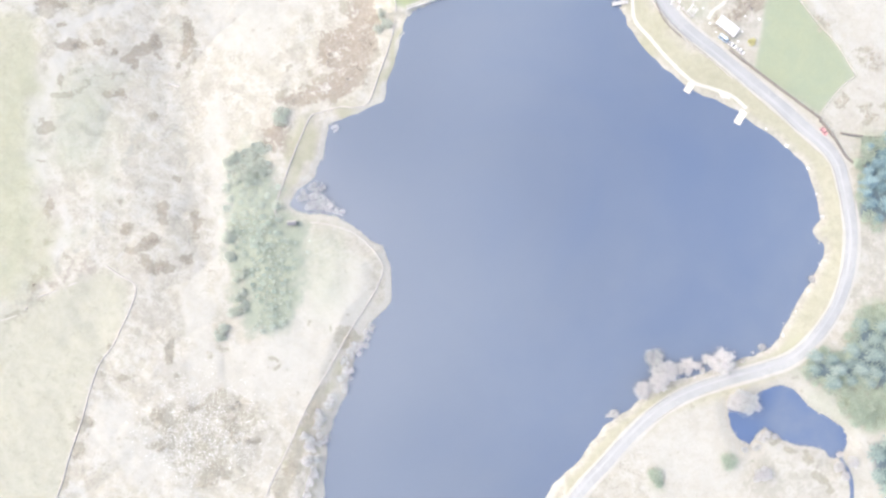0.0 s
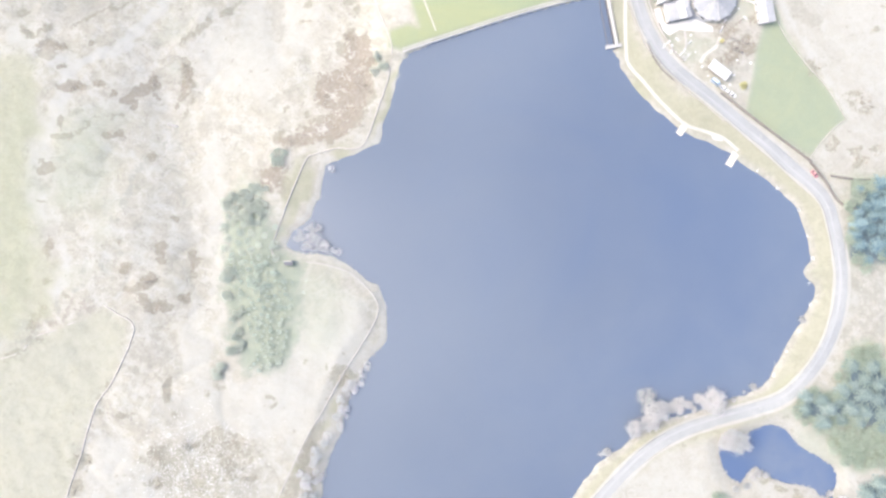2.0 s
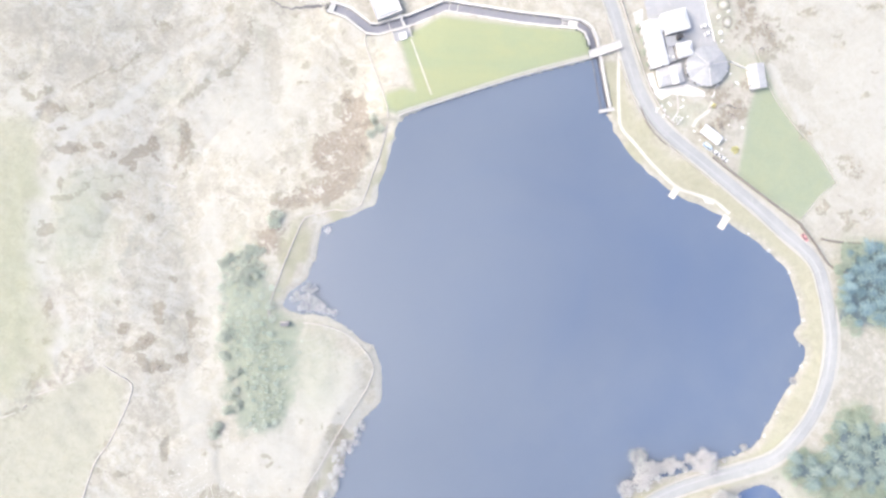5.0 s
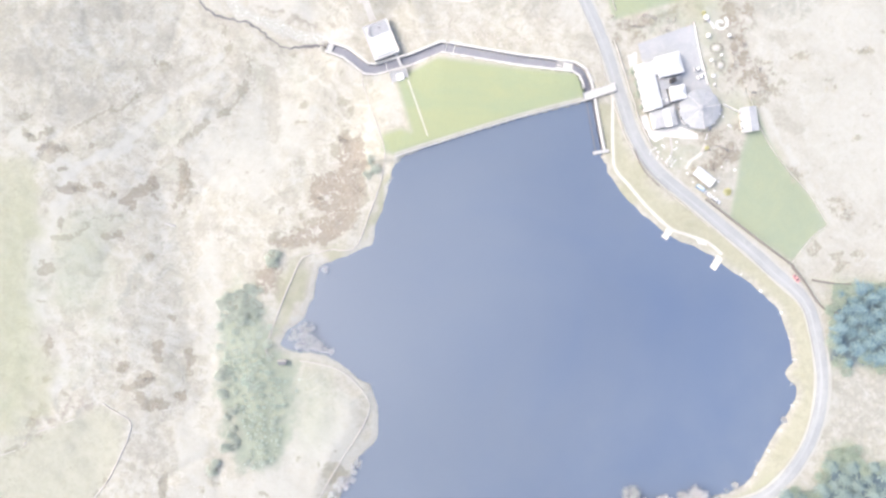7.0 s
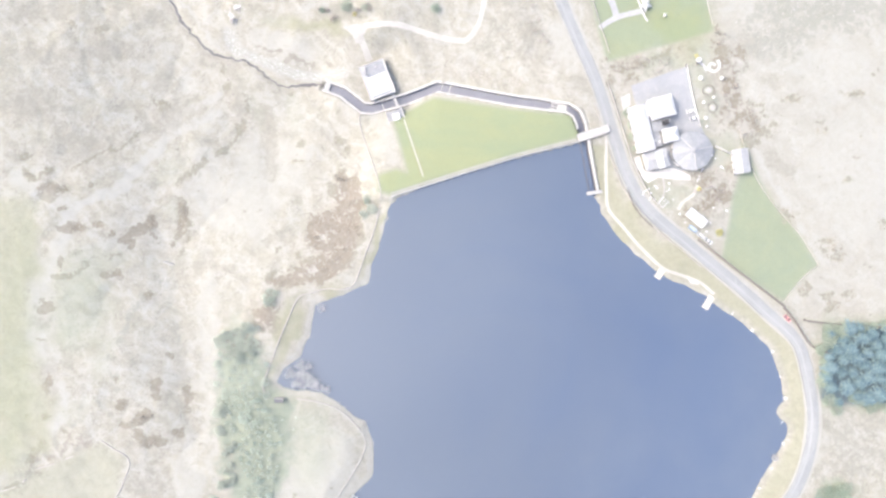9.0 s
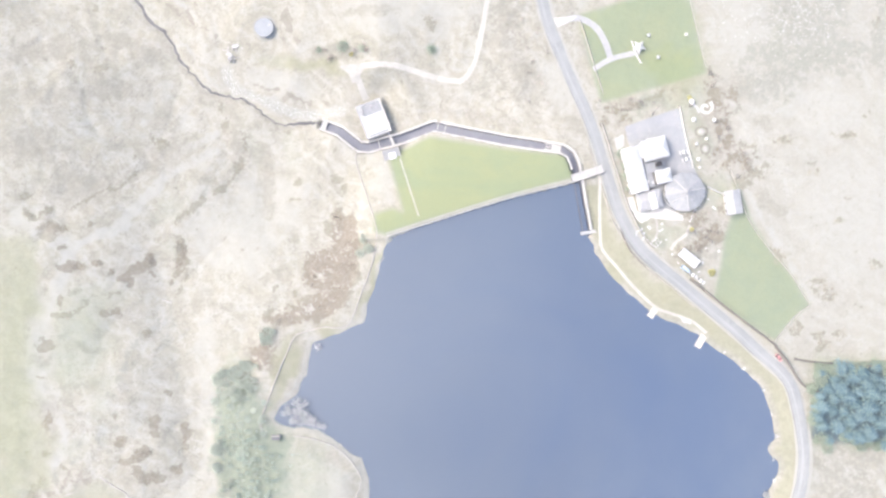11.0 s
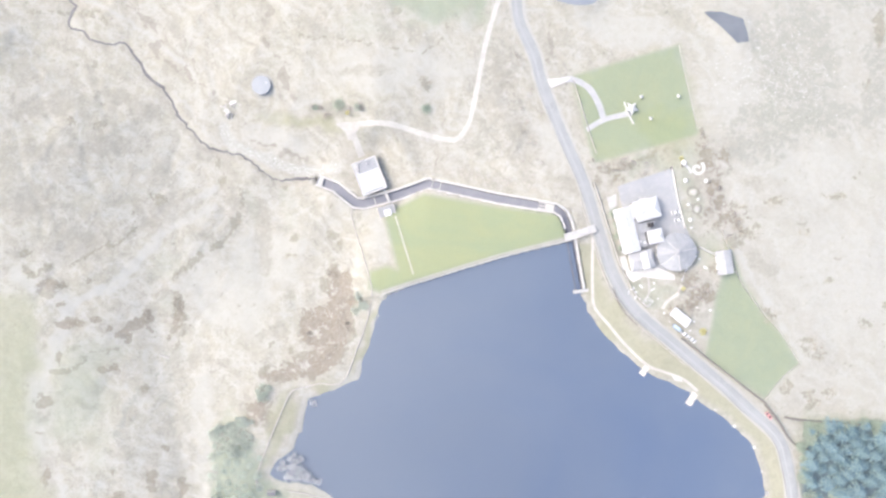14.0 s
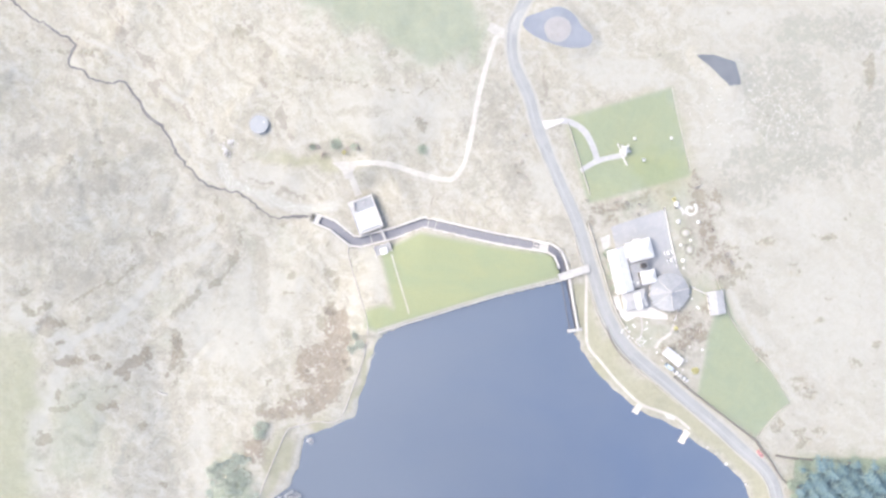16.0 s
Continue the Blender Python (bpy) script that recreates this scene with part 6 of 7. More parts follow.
# the round service tank
tx, ty = TANK[0]
tz = float(land(tx, ty))
tank = tagged(base("water_tank", tx, ty, tz), "round pale grey covered water tank on the moor", "tank")
bm = bmesh.new()
tube(bm, 0, 0, -1.0, 2.0, 4.75, 4.75, 48)
part("shell", bm, TANK_STEEL, tank)
bm = bmesh.new()
tube(bm, 0, 0, 2.0, 2.12, 4.9, 0.6, 48)
part("lid", bm, TANK_STEEL, tank, "shallow pale conical lid")
bm = bmesh.new()
bmesh.ops.create_cone(bm, cap_ends=False, segments=48, radius1=4.95, radius2=4.95, depth=0.25, matrix=Matrix.Translation((0, 0, 1.95)))
part("rim", bm, STEEL, tank)
bm = bmesh.new()
box(bm, 2.6, 1.2, 2.02, 0.9, 0.9, 0.25, 0.4, 0.04)
part("hatch", bm, STEEL, tank)
bm = bmesh.new()
for s in (-0.22, 0.22):
    box(bm, 4.85, s, 0, 0.06, 0.06, 2.7)
for k in range(7):
    box(bm, 4.85, 0, 0.3 + k * 0.32, 0.04, 0.44, 0.04)
part("ladder", bm, STEEL, tank)
tagged(slab("tank_pad", [(tx + 6.4 * math.cos(a), ty + 6.4 * math.sin(a)) for a in np.arange(24) * math.pi / 12], PAVING, lift=0.12), "grey concrete pad round the tank", "pad", kind="structure")

# spring heads on the moor
for k, (sx, sy) in enumerate(SPRING):
    ob = tagged(base("spring_head", sx, sy, float(land(sx, sy)), 0.5 * k + 0.3), "white concrete spring head among tumbled stones on the moor", "well", "spring heads")
    bm = bmesh.new()
    box(bm, 0, 0, -0.6, 3.6 if k == 0 else 1.8, 1.7 if k == 0 else 3.6, 1.2, 0, 0.08)
    part("chamber", bm, CONCRETE, ob)
    heap = random.Random(40 + k)
    bm = bmesh.new()
    for _ in range(26):
        box(bm, heap.gauss(0, 1.9 - 0.6 * k), heap.gauss(0, 1.2 + 0.8 * k), -0.4, heap.uniform(0.4, 1.1), heap.uniform(0.4, 0.9), heap.uniform(0.6, 1.0), heap.uniform(0, 3.1), 0.06)
    part("fallen_stones", bm, CONCRETE, ob, "tumbled white stones")
    bm = bmesh.new()
    box(bm, 0, 0, 0.6, 0.8, 0.8, 0.12, 0, 0.03)
    part("cover", bm, STEEL, ob)

# the stone shelter by the west bank
gx0, gy0 = (GATEHOUSE[0][0] + GATEHOUSE[1][0]) / 2, GATEHOUSE[0][1]
hut = tagged(base("stone_shelter", gx0, gy0 - 1.6, float(land(gx0, gy0 - 1.6))), "small stone shelter with a dark slate roof by a wall", "shelter")
bm = bmesh.new()
box(bm, 0, 1.5, -0.8, 4.4, 0.5, 3.0, 0, 0.05)
part("back_wall", bm, STONE, hut)
for s in (-1, 1):
    bm = bmesh.new()
    box(bm, s * 1.7, 0.5, -0.8, 0.45, 1.5, 2.6)
    part("side_wall", bm, STONE, hut)
mesh("roof", [(-2.1, -0.5, 1.95), (2.1, -0.5, 1.95), (2.1, 1.2, 2.3), (-2.1, 1.2, 2.3), (-2.1, -0.5, 1.8), (2.1, -0.5, 1.8), (2.1, 1.2, 2.15), (-2.1, 1.2, 2.15)],
     [(0, 1, 2, 3), (7, 6, 5, 4), (0, 4, 5, 1), (1, 5, 6, 2), (2, 6, 7, 3), (3, 7, 4, 0)], DARK_SLATE, hut, "dark slate lean-to roof")

# ---- fishing platforms ----
def jetty(inner, outer, width, label):
    a, b = np.array(inner, float), np.array(outer, float)
    d = b - a
    length, turn, c = float(np.hypot(*d)) + 1.5, math.atan2(d[1], d[0]), (a + b) / 2
    ob = tagged(base("fishing_platform", c[0], c[1], 0.55, turn), label, "jetty", "fishing platforms")
    n = int(length / 0.24)
    for k in range(n):
        bm = bmesh.new()
        box(bm, -length / 2 + (k + 0.5) * length / n, 0, 0, length / n - 0.02, width + 0.06 * math.sin(k * 2.3), 0.07)
        part("plank", bm, TIMBER, ob)
    for s in (-1, 1):
        bm = bmesh.new()
        box(bm, 0, s * (width / 2 - 0.2), -0.16, length, 0.14, 0.15)
        part("bearer", bm, DARK_TIMBER, ob)
        for e in (-1, 1):
            bm = bmesh.new()
            tube(bm, e * (length / 2 - 0.3), s * (width / 2 - 0.2), -3.0, 0.0, 0.09, 0.09, 8)
            part("pile", bm, DARK_TIMBER, ob)
    return ob


jetty(JETTY_1[0], JETTY_1[1], 3.3, "pale timber fishing platform on the reservoir shore")
jetty(JETTY_2[0], JETTY_2[1], 3.4, "longer pale timber fishing platform on the shore")

# ---- vehicles ----
def car(x, y, turn, paint, label, length=4.3, width=1.8, high=1.45, van=False):
    ob = tagged(base("van" if van else "car", x, y, float(land(x, y)) + 0.2, turn), label, "van" if van else "car", "parked vehicles")
    l, w = length / 2, width / 2

    def loft(rings):
        v = [p for r in rings for p in r]
        n = len(rings[0])
        f = [(i * n + j, i * n + (j + 1) % n, (i + 1) * n + (j + 1) % n, (i + 1) * n + j) for i in range(len(rings) - 1) for j in range(n)]
        return v, f + [tuple(range(n))[::-1], tuple(len(v) - n + k for k in range(n))]

    def ring(x0, hw, z0, z1):
        return [(x0, -hw, z0), (x0, -hw * 1.0, (z0 + z1) / 2), (x0, -hw * 0.86, z1), (x0, hw * 0.86, z1), (x0, hw, (z0 + z1) / 2), (x0, hw, z0)]

    top = 0.95 if not van else 1.2
    v, f = loft([ring(-l, w * 0.82, 0.4, top * 0.85), ring(-l * 0.93, w, 0.25, top), ring(-l * 0.3, w, 0.22, top + 0.02), ring(l * 0.45, w, 0.22, top), ring(l * 0.88, w * 0.96, 0.25, top * 0.82), ring(l, w * 0.76, 0.38, top * 0.62)])
    body = mesh("body", v, f, paint, ob, soft=False)
    a, b, c, d = (-l * 0.96, -l * 0.9, l * 0.55, l * 0.75) if van else (-l * 0.86, -l * 0.6, l * 0.12, l * 0.5)
    q = high + (0.5 if van else 0)
    v, f = loft([[(a, -w * 0.8, top - 0.06), (a, w * 0.8, top - 0.06), (a + 0.05, w * 0.78, top), (a + 0.05, -w * 0.78, top)],
                 [(b, -w * 0.86, top - 0.06), (b, w * 0.86, top - 0.06), (b, w * 0.7, q - 0.04), (b, -w * 0.7, q - 0.04)],
                 [(c, -w * 0.86, top - 0.06), (c, w * 0.86, top - 0.06), (c, w * 0.7, q - 0.04), (c, -w * 0.7, q - 0.04)],
                 [(d, -w * 0.82, top - 0.06), (d, w * 0.82, top - 0.06), (d - 0.05, w * 0.8, top), (d - 0.05, -w * 0.8, top)]])
    mesh("windows", v, f, GLASS, ob, "dark glazing")
    bm = bmesh.new()
    box(bm, (b + c) / 2, 0, q - 0.06, c - b + 0.12, width * 0.74, 0.08, 0, 0.03)
    part("roof", bm, paint, body)
    for sx in (-0.62, 0.62):
        for sy in (-1, 1):
            bm = bmesh.new()
            bmesh.ops.create_cone(bm, cap_ends=True, segments=16, radius1=0.32, radius2=0.32, depth=0.22, matrix=Matrix.Translation((sx * l, sy * (w - 0.1), 0.12)) @ Matrix.Rotation(math.pi / 2, 4, "X"))
            wheel = part("wheel", bm, BLACK, ob)
            bm = bmesh.new()
            bmesh.ops.create_cone(bm, cap_ends=True, segments=12, radius1=0.19, radius2=0.19, depth=0.24, matrix=Matrix.Translation((sx * l, sy * (w - 0.09), 0.12)) @ Matrix.Rotation(math.pi / 2, 4, "X"))
            part("rim", bm, STEEL, wheel)
    for sy in (-1, 1):
        bm = bmesh.new()
        box(bm, l * 0.95, sy * w * 0.6, 0.52, 0.16, 0.32, 0.14, 0, 0.03)
        part("headlight", bm, LAMP_GLASS, ob)
        bm = bmesh.new()
        box(bm, -l * 0.97, sy * w * 0.62, 0.62, 0.1, 0.26, 0.16, 0, 0.03)
        part("tail_light", bm, TAIL_RED, ob)
        bm = bmesh.new()
        box(bm, l * 0.36, sy * (w + 0.1), top - 0.02, 0.16, 0.2, 0.12, 0, 0.03)
        part("mirror", bm, paint, ob)
    return ob


car(*CARS[0], radians(12), WHITE_PAINT, "white car parked beside another on the tarmac")
car(*CARS[1], radians(18), WHITE_PAINT, "white estate car parked in the hotel car park", 4.6)
car(*CARS[2], radians(10), WHITE_PAINT, "white van parked behind the hotel", 4.9, 1.9, 1.6, True)
car(*CARS[3], radians(-36), BLUE_PAINT, "pale blue van parked beside the lodge", 5.0, 2.0, 1.7, True)
car(*CARS[4], radians(-36), WHITE_PAINT, "white car parked below the lodge", 4.3)
car(*CARS[5], radians(-38), WHITE_PAINT, "white car parked by the roadside wall", 4.2)
car((RED_CAR[0][0] + RED_CAR[1][0]) / 2, (RED_CAR[0][1] + RED_CAR[1][1]) / 2, radians(-50), RED_PAINT, "small red car parked at the lane's edge", 4.2)

# ---- garden furniture and patios ----
def parasol(x, y, r):
    ob = tagged(base("parasol", x, y, float(land(x, y))), "round white canvas parasol over a garden table", "parasol", "garden parasols")
    bm = bmesh.new()
    tube(bm, 0, 0, 0, 2.7, 0.04, 0.04, 8)
    part("pole", bm, TIMBER, ob)
    n = 10
    v = [(0, 0, 2.75)] + [(r * math.cos(k * 2 * math.pi / n), r * math.sin(k * 2 * math.pi / n), 2.2) for k in range(n)]
    v += [(p[0], p[1], p[2] - 0.22) for p in v[1:]]
    mesh("canopy", v, [(0, 1 + k, 1 + (k + 1) % n) for k in range(n)] + [(1 + k, n + 1 + k, n + 1 + (k + 1) % n, 1 + (k + 1) % n) for k in range(n)], CANVAS, ob)
    bm = bmesh.new()
    tube(bm, 0, 0, -0.2, 0.1, 0.4, 0.35, 12)
    part("foot", bm, CONCRETE, ob)
    bm = bmesh.new()
    tube(bm, 0, 0, 0.7, 0.75, 0.6, 0.6, 16)
    part("tabletop", bm, TIMBER, ob)


for (qx, qy), r in zip(PARASOLS, (1.4, 1.2, 1.0, 0.8, 1.0, 0.7, 0.6)):
    parasol(qx, qy, r)

# a spiral patio, and two planting beds rimmed with dark stone
spiral = tagged(new("spiral_patio"), "white paved spiral patio in the hotel garden", "patio")
sp = [(PATIO[0][0] + (0.5 + 0.42 * a) * math.cos(a), PATIO[0][1] + (0.5 + 0.42 * a) * math.sin(a)) for a in np.arange(0, 7.4, 0.25)]
strip("spiral_paving", np.array(sp), 1.5, CONCRETE, lift=0.22, cuts=2, parent=spiral)
strip("patio_path", smooth([(137.5, 180), (140, 178), (141, 175.5)], 1.0), 1.3, CONCRETE, lift=0.24, cuts=2, parent=spiral)
for (qx, qy), rx, ry in ((PATIO[1], 3.0, 2.5), (PATIO[2], 2.3, 2.7)):
    ring = np.array([(qx + rx * math.cos(a), qy + ry * math.sin(a)) for a in np.arange(0, 2 * math.pi + 0.2, 0.3)])
    bed = tagged(new("stone_bed"), "oval garden bed, dark stone rim round a pale mound", "garden bed", "garden beds")
    ridge("rim", ring, 0.32, 0.3, DARK_STONE, bed, rough=0.3)
    bm = bmesh.new()
    bmesh.ops.create_icosphere(bm, subdivisions=2, radius=1.0, matrix=Matrix.Translation((qx, qy, float(land(qx, qy)) + 0.2)) @ Matrix.Diagonal((rx * 0.62, ry * 0.62, 0.3, 1)))
    part("mound", bm, PATH_STONE, bed, "pale grey covered mound")

pg = tagged(base("pergola", 119.6, 110.8, float(land(119.6, 110.8)), radians(50)), "white timber pergola in the hotel garden", "pergola")
for sx in (-1.9, 1.9):
    for sy in (-1.6, 1.6):
        bm = bmesh.new()
        box(bm, sx, sy, -0.3, 0.14, 0.14, 2.7)
        part("post", bm, WHITE_PAINT, pg)
for s in (-1.6, 1.6):
    bm = bmesh.new()
    box(bm, 0, s, 2.4, 4.8, 0.16, 0.2)
    part("beam", bm, WHITE_PAINT, pg)
for k in range(4):
    bm = bmesh.new()
    box(bm, -1.8 + 1.2 * k, 0, 2.6, 0.16, 4.0, 0.16)
    part("rafter", bm, WHITE_PAINT, pg)


def bench(x, y, turn):
    ob = tagged(base("garden_bench", x, y, float(land(x, y)), turn), "white painted garden bench on the grass", "bench", "garden benches")
    for k in range(3):
        bm = bmesh.new()
        box(bm, 0, -0.2 + 0.2 * k, 0.42, 2.2, 0.17, 0.05)
        part("seat_slat", bm, WHITE_PAINT, ob)
    bm = bmesh.new()
    box(bm, 0, 0.36, 0.5, 2.2, 0.06, 0.45)
    part("backrest", bm, WHITE_PAINT, ob)
    for s in (-0.95, 0.95):
        bm = bmesh.new()
        box(bm, s, 0.05, -0.1, 0.1, 0.6, 0.52)
        part("leg", bm, WHITE_PAINT, ob)


for b in ((110.5, 115.5, 1.4), (112.5, 117.0, 0.4), (116.5, 118.5, -0.8), (122.5, 117.0, 0.6), (114.0, 113.2, 1.2), (148.5, 128.2, -0.6), (137.5, 133.6, 0.2), (139.0, 126.8, 0.9), (138.5, 104.0, 0.2), (137.2, 122.2, 1.0)):
    bench(*b)

def garden_table(x, y, r):
    ob = tagged(base("garden_table", x, y, float(land(x, y)), r), "small round white garden table on the grass", "table", "garden tables")
    bm = bmesh.new()
    tube(bm, 0, 0, 0.68, 0.74, 0.25 + r, 0.25 + r, 14)
    part("tabletop", bm, WHITE_PAINT, ob)
    bm = bmesh.new()
    tube(bm, 0, 0, 0, 0.68, 0.05, 0.05, 8)
    part("stem", bm, WHITE_PAINT, ob)
    bm = bmesh.new()
    tube(bm, 0, 0, -0.1, 0.05, 0.3, 0.28, 12)
    part("foot", bm, WHITE_PAINT, ob)


for qx, qy, r in GARDEN_TABLES:
    garden_table(qx, qy, r)

# the white pavilion and its markers on the north lawn
bx0, by0 = TENT_LAWN[0]
pav = tagged(base("pavilion", bx0 - 0.8, by0 - 0.4, float(land(bx0, by0)), 0.35), "white star shaped canvas pavilion on a green lawn", "tent")
n = 10
v = [(0, 0, 4.2)] + [((3.7 if k % 2 else 1.7) * math.cos(k * 2 * math.pi / n), (3.7 if k % 2 else 1.7) * math.sin(k * 2 * math.pi / n), 2.0 if k % 2 else 2.7) for k in range(n)]
v += [(p[0], p[1], p[2] - 0.15) for p in v[1:]]
mesh("canopy", v, [(0, 1 + k, 1 + (k + 1) % n) for k in range(n)] + [(1 + k, n + 1 + k, n + 1 + (k + 1) % n, 1 + (k + 1) % n) for k in range(n)], CANVAS, pav)
for k in range(5):
    a = (2 * k + 1) * 2 * math.pi / n
    bm = bmesh.new()
    tube(bm, 3.5 * math.cos(a), 3.5 * math.sin(a), -0.2, 2.2, 0.06, 0.05, 8)
    part("pole", bm, TIMBER, pav)
stone_wall("pavilion_wall", [(107.2, 211.2), (108.2, 209), (110.4, 203.4), (112.3, 200.2)], RENDER_WALL, "low white curved wall beside the pavilion", 0.8, 0.7, 0.1)
for mx, my in TENT_LAWN[1:4]:
    ob = tagged(base("garden_canopy", mx, my, float(land(mx, my))), "small square white canopy on the lawn", "canopy", "lawn canopies")
    s = 0.75
    v = [(-s, -s, 2), (s, -s, 2), (s, s, 2), (-s, s, 2), (0, 0, 2.7)] + [(-s, -s, 1.8), (s, -s, 1.8), (s, s, 1.8), (-s, s, 1.8)]
    mesh("roof", v, [(0, 1, 4), (1, 2, 4), (2, 3, 4), (3, 0, 4), (0, 5, 6, 1), (1, 6, 7, 2), (2, 7, 8, 3), (3, 8, 5, 0)], CANVAS, ob)
    for sx in (-0.66, 0.66):
        for sy in (-0.66, 0.66):
            bm = bmesh.new()
            box(bm, sx, sy, -0.2, 0.06, 0.06, 2.1)
            part("post", bm, STEEL, ob)


# ---- trees and bushes ----
def spike(v, f, a, b, r, rnd):
    """A thin three-sided twig or limb from a to b."""
    a, b = Vector(a), Vector(b)
    d = (b - a).normalized()
    s = d.orthogonal().normalized()
    t = d.cross(s)
    n = len(v)
    for k in range(3):
        q = s * math.cos(k * 2.094) + t * math.sin(k * 2.094)
        v.append(tuple(a + q * r))
    v.append(tuple(b))
    f += [(n, n + 1, n + 3), (n + 1, n + 2, n + 3), (n + 2, n, n + 3)]


def blade(v, f, c, size, rnd, flat=0.6):
    """One leaf clump: a bent diamond at a random tilt."""
    n = Vector((rnd.gauss(0, flat), rnd.gauss(0, flat), 1)).normalized()
    s = n.orthogonal().normalized()
    s.rotate(Matrix.Rotation(rnd.uniform(0, 6.28), 3, n))
    t = n.cross(s)
    k, c = len(v), Vector(c)
    v += [tuple(c + s * size), tuple(c + t * size * 0.6 - n * size * 0.25), tuple(c - s * size), tuple(c - t * size * 0.6 - n * size * 0.25)]
    f += [(k, k + 1, k + 2), (k, k + 2, k + 3)]


def limbs(v, f, rnd, height, spread_r, count, r):
    tips = []
    for k in range(count):
        a = k * 2.4 + rnd.uniform(-0.3, 0.3)
        z0 = height * rnd.uniform(0.25, 0.6)
        out = spread_r * rnd.uniform(0.45, 0.85)
        b = (math.cos(a) * out, math.sin(a) * out, min(height * 0.95, z0 + out * rnd.uniform(0.5, 1.1)))
        spike(v, f, (0, 0, z0), b, r * 0.5, rnd)
        tips.append(b)
    return tips


def trunk_part(ob, rnd, height, r, spread_r, material=BARK, count=9):
    v, f = [], []
    ring = 8
    for i, z in enumerate((-0.6, 0.0, height * 0.3, height * 0.6, height * 0.9)):
        q = r * (1.5, 1.15, 0.85, 0.5, 0.12)[i]
        bx, by = rnd.uniform(-0.1, 0.1) * i, rnd.uniform(-0.1, 0.1) * i
        v += [(bx + q * math.cos(k * 6.2832 / ring), by + q * math.sin(k * 6.2832 / ring), z) for k in range(ring)]
    f += [(i * ring + k, i * ring + (k + 1) % ring, (i + 1) * ring + (k + 1) % ring, (i + 1) * ring + k) for i in range(4) for k in range(ring)]
    tips = limbs(v, f, rnd, height, spread_r, count, r)
    mesh("trunk", v, f, material, ob)
    return tips


def leafy_tree(name, seed, height, spread_r, label, leaves=LEAVES, clumps=46, category="tree"):
    rnd = random.Random(seed)
    ob = tagged(base(name, 0, 0, 0), label, category, name + "s")
    trunk_part(ob, rnd, height * 0.8, 0.04 * height, spread_r)
    v, f = [], []
    lobes = [(rnd.uniform(0, 6.28), rnd.uniform(0.75, 1.15)) for _ in range(4)]
    for k in range(clumps):
        a, u = rnd.uniform(0, 6.283), rnd.random() ** 0.5
        reach = 1 + 0.22 * sum(math.cos(2 * (a - p)) * (q - 0.9) * 3 for p, q in lobes) / 2
        z = height * (0.5 + 0.5 * rnd.random()) * (1 - 0.38 * u * u)
        c = (math.cos(a) * u * spread_r * reach, math.sin(a) * u * spread_r * reach, z)
        for _ in range(11):
            s = 0.22 * spread_r
            blade(v, f, (c[0] + rnd.gauss(0, s), c[1] + rnd.gauss(0, s), c[2] + rnd.gauss(0, s * 0.7)), rnd.uniform(0.18, 0.38), rnd)
    mesh("crown", v, f, leaves, ob)
    return ob


def bare_tree(name, seed, height, spread_r, label, category="tree", twigs=1500, twig=TWIGS):
    rnd = random.Random(seed)
    ob = tagged(base(name, 0, 0, 0), label, category, name + "s")
    tips = trunk_part(ob, rnd, height * 0.75, 0.035 * height, spread_r, BARK, 14)
    v, f = [], []
    tips += [(0, 0, height * 0.85), (spread_r * 0.2, -spread_r * 0.2, height * 0.8)]
    for k in range(twigs):
        tip = Vector(tips[k % len(tips)])
        c = tip * rnd.uniform(0.75, 1.0) + Vector((rnd.gauss(0, 0.15), rnd.gauss(0, 0.15), rnd.gauss(0, 0.10))) * spread_r
        d = Vector((rnd.gauss(0, 1), rnd.gauss(0, 1), rnd.uniform(-0.1, 0.9)))
        spike(v, f, c, c + d * spread_r * 0.10, 0.07, rnd)
    mesh("twig_crown", v, f, twig, ob, "dense leafless twigs")
    return ob


def conifer(seed, height, spread_r, label, leaves=NEEDLES):
    rnd = random.Random(seed)
    ob = tagged(base("conifer", 0, 0, 0), label, "tree", "plantation conifers")
    bm = bmesh.new()
    tube(bm, 0, 0, -0.6, height * 0.96, 0.22, 0.03, 8)
    part("trunk", bm, BARK, ob)
    v, f = [], []
    tiers = 12
    for i in range(tiers):
        u = i / (tiers - 1)
        z, reach = height * (0.2 + 0.76 * u), spread_r * (1 - u) ** 0.75 + 0.2
        n = int(11 - 5 * u)
        for k in range(n):
            a = k * 6.283 / n + i * 0.55 + rnd.uniform(-0.2, 0.2)
            q = reach * rnd.uniform(0.62, 1.02)
            o, side = Vector((math.cos(a), math.sin(a), 0)), Vector((-math.sin(a), math.cos(a), 0))
            for j in range(5):
                s = (j + 0.6) / 5
                c = o * q * s + Vector((0, 0, z - 0.36 * q * s + 0.12 * q * (1 - s)))
                wide = (0.15 * q * (1 - 0.45 * s) + 0.06) * rnd.uniform(0.6, 1.4)
                m = len(v)
                tip = o * q * 0.24 + Vector((0, 0, -0.06 * q))
                droop = Vector((0, 0, -0.2 * wide))
                v += [tuple(c), tuple(c + side * wide + droop + tip * 0.5), tuple(c + tip), tuple(c - side * wide + droop + tip * 0.5)]
                f += [(m, m + 1, m + 2), (m, m + 2, m + 3)]
    mesh("crown", v, f, leaves, ob)
    return ob


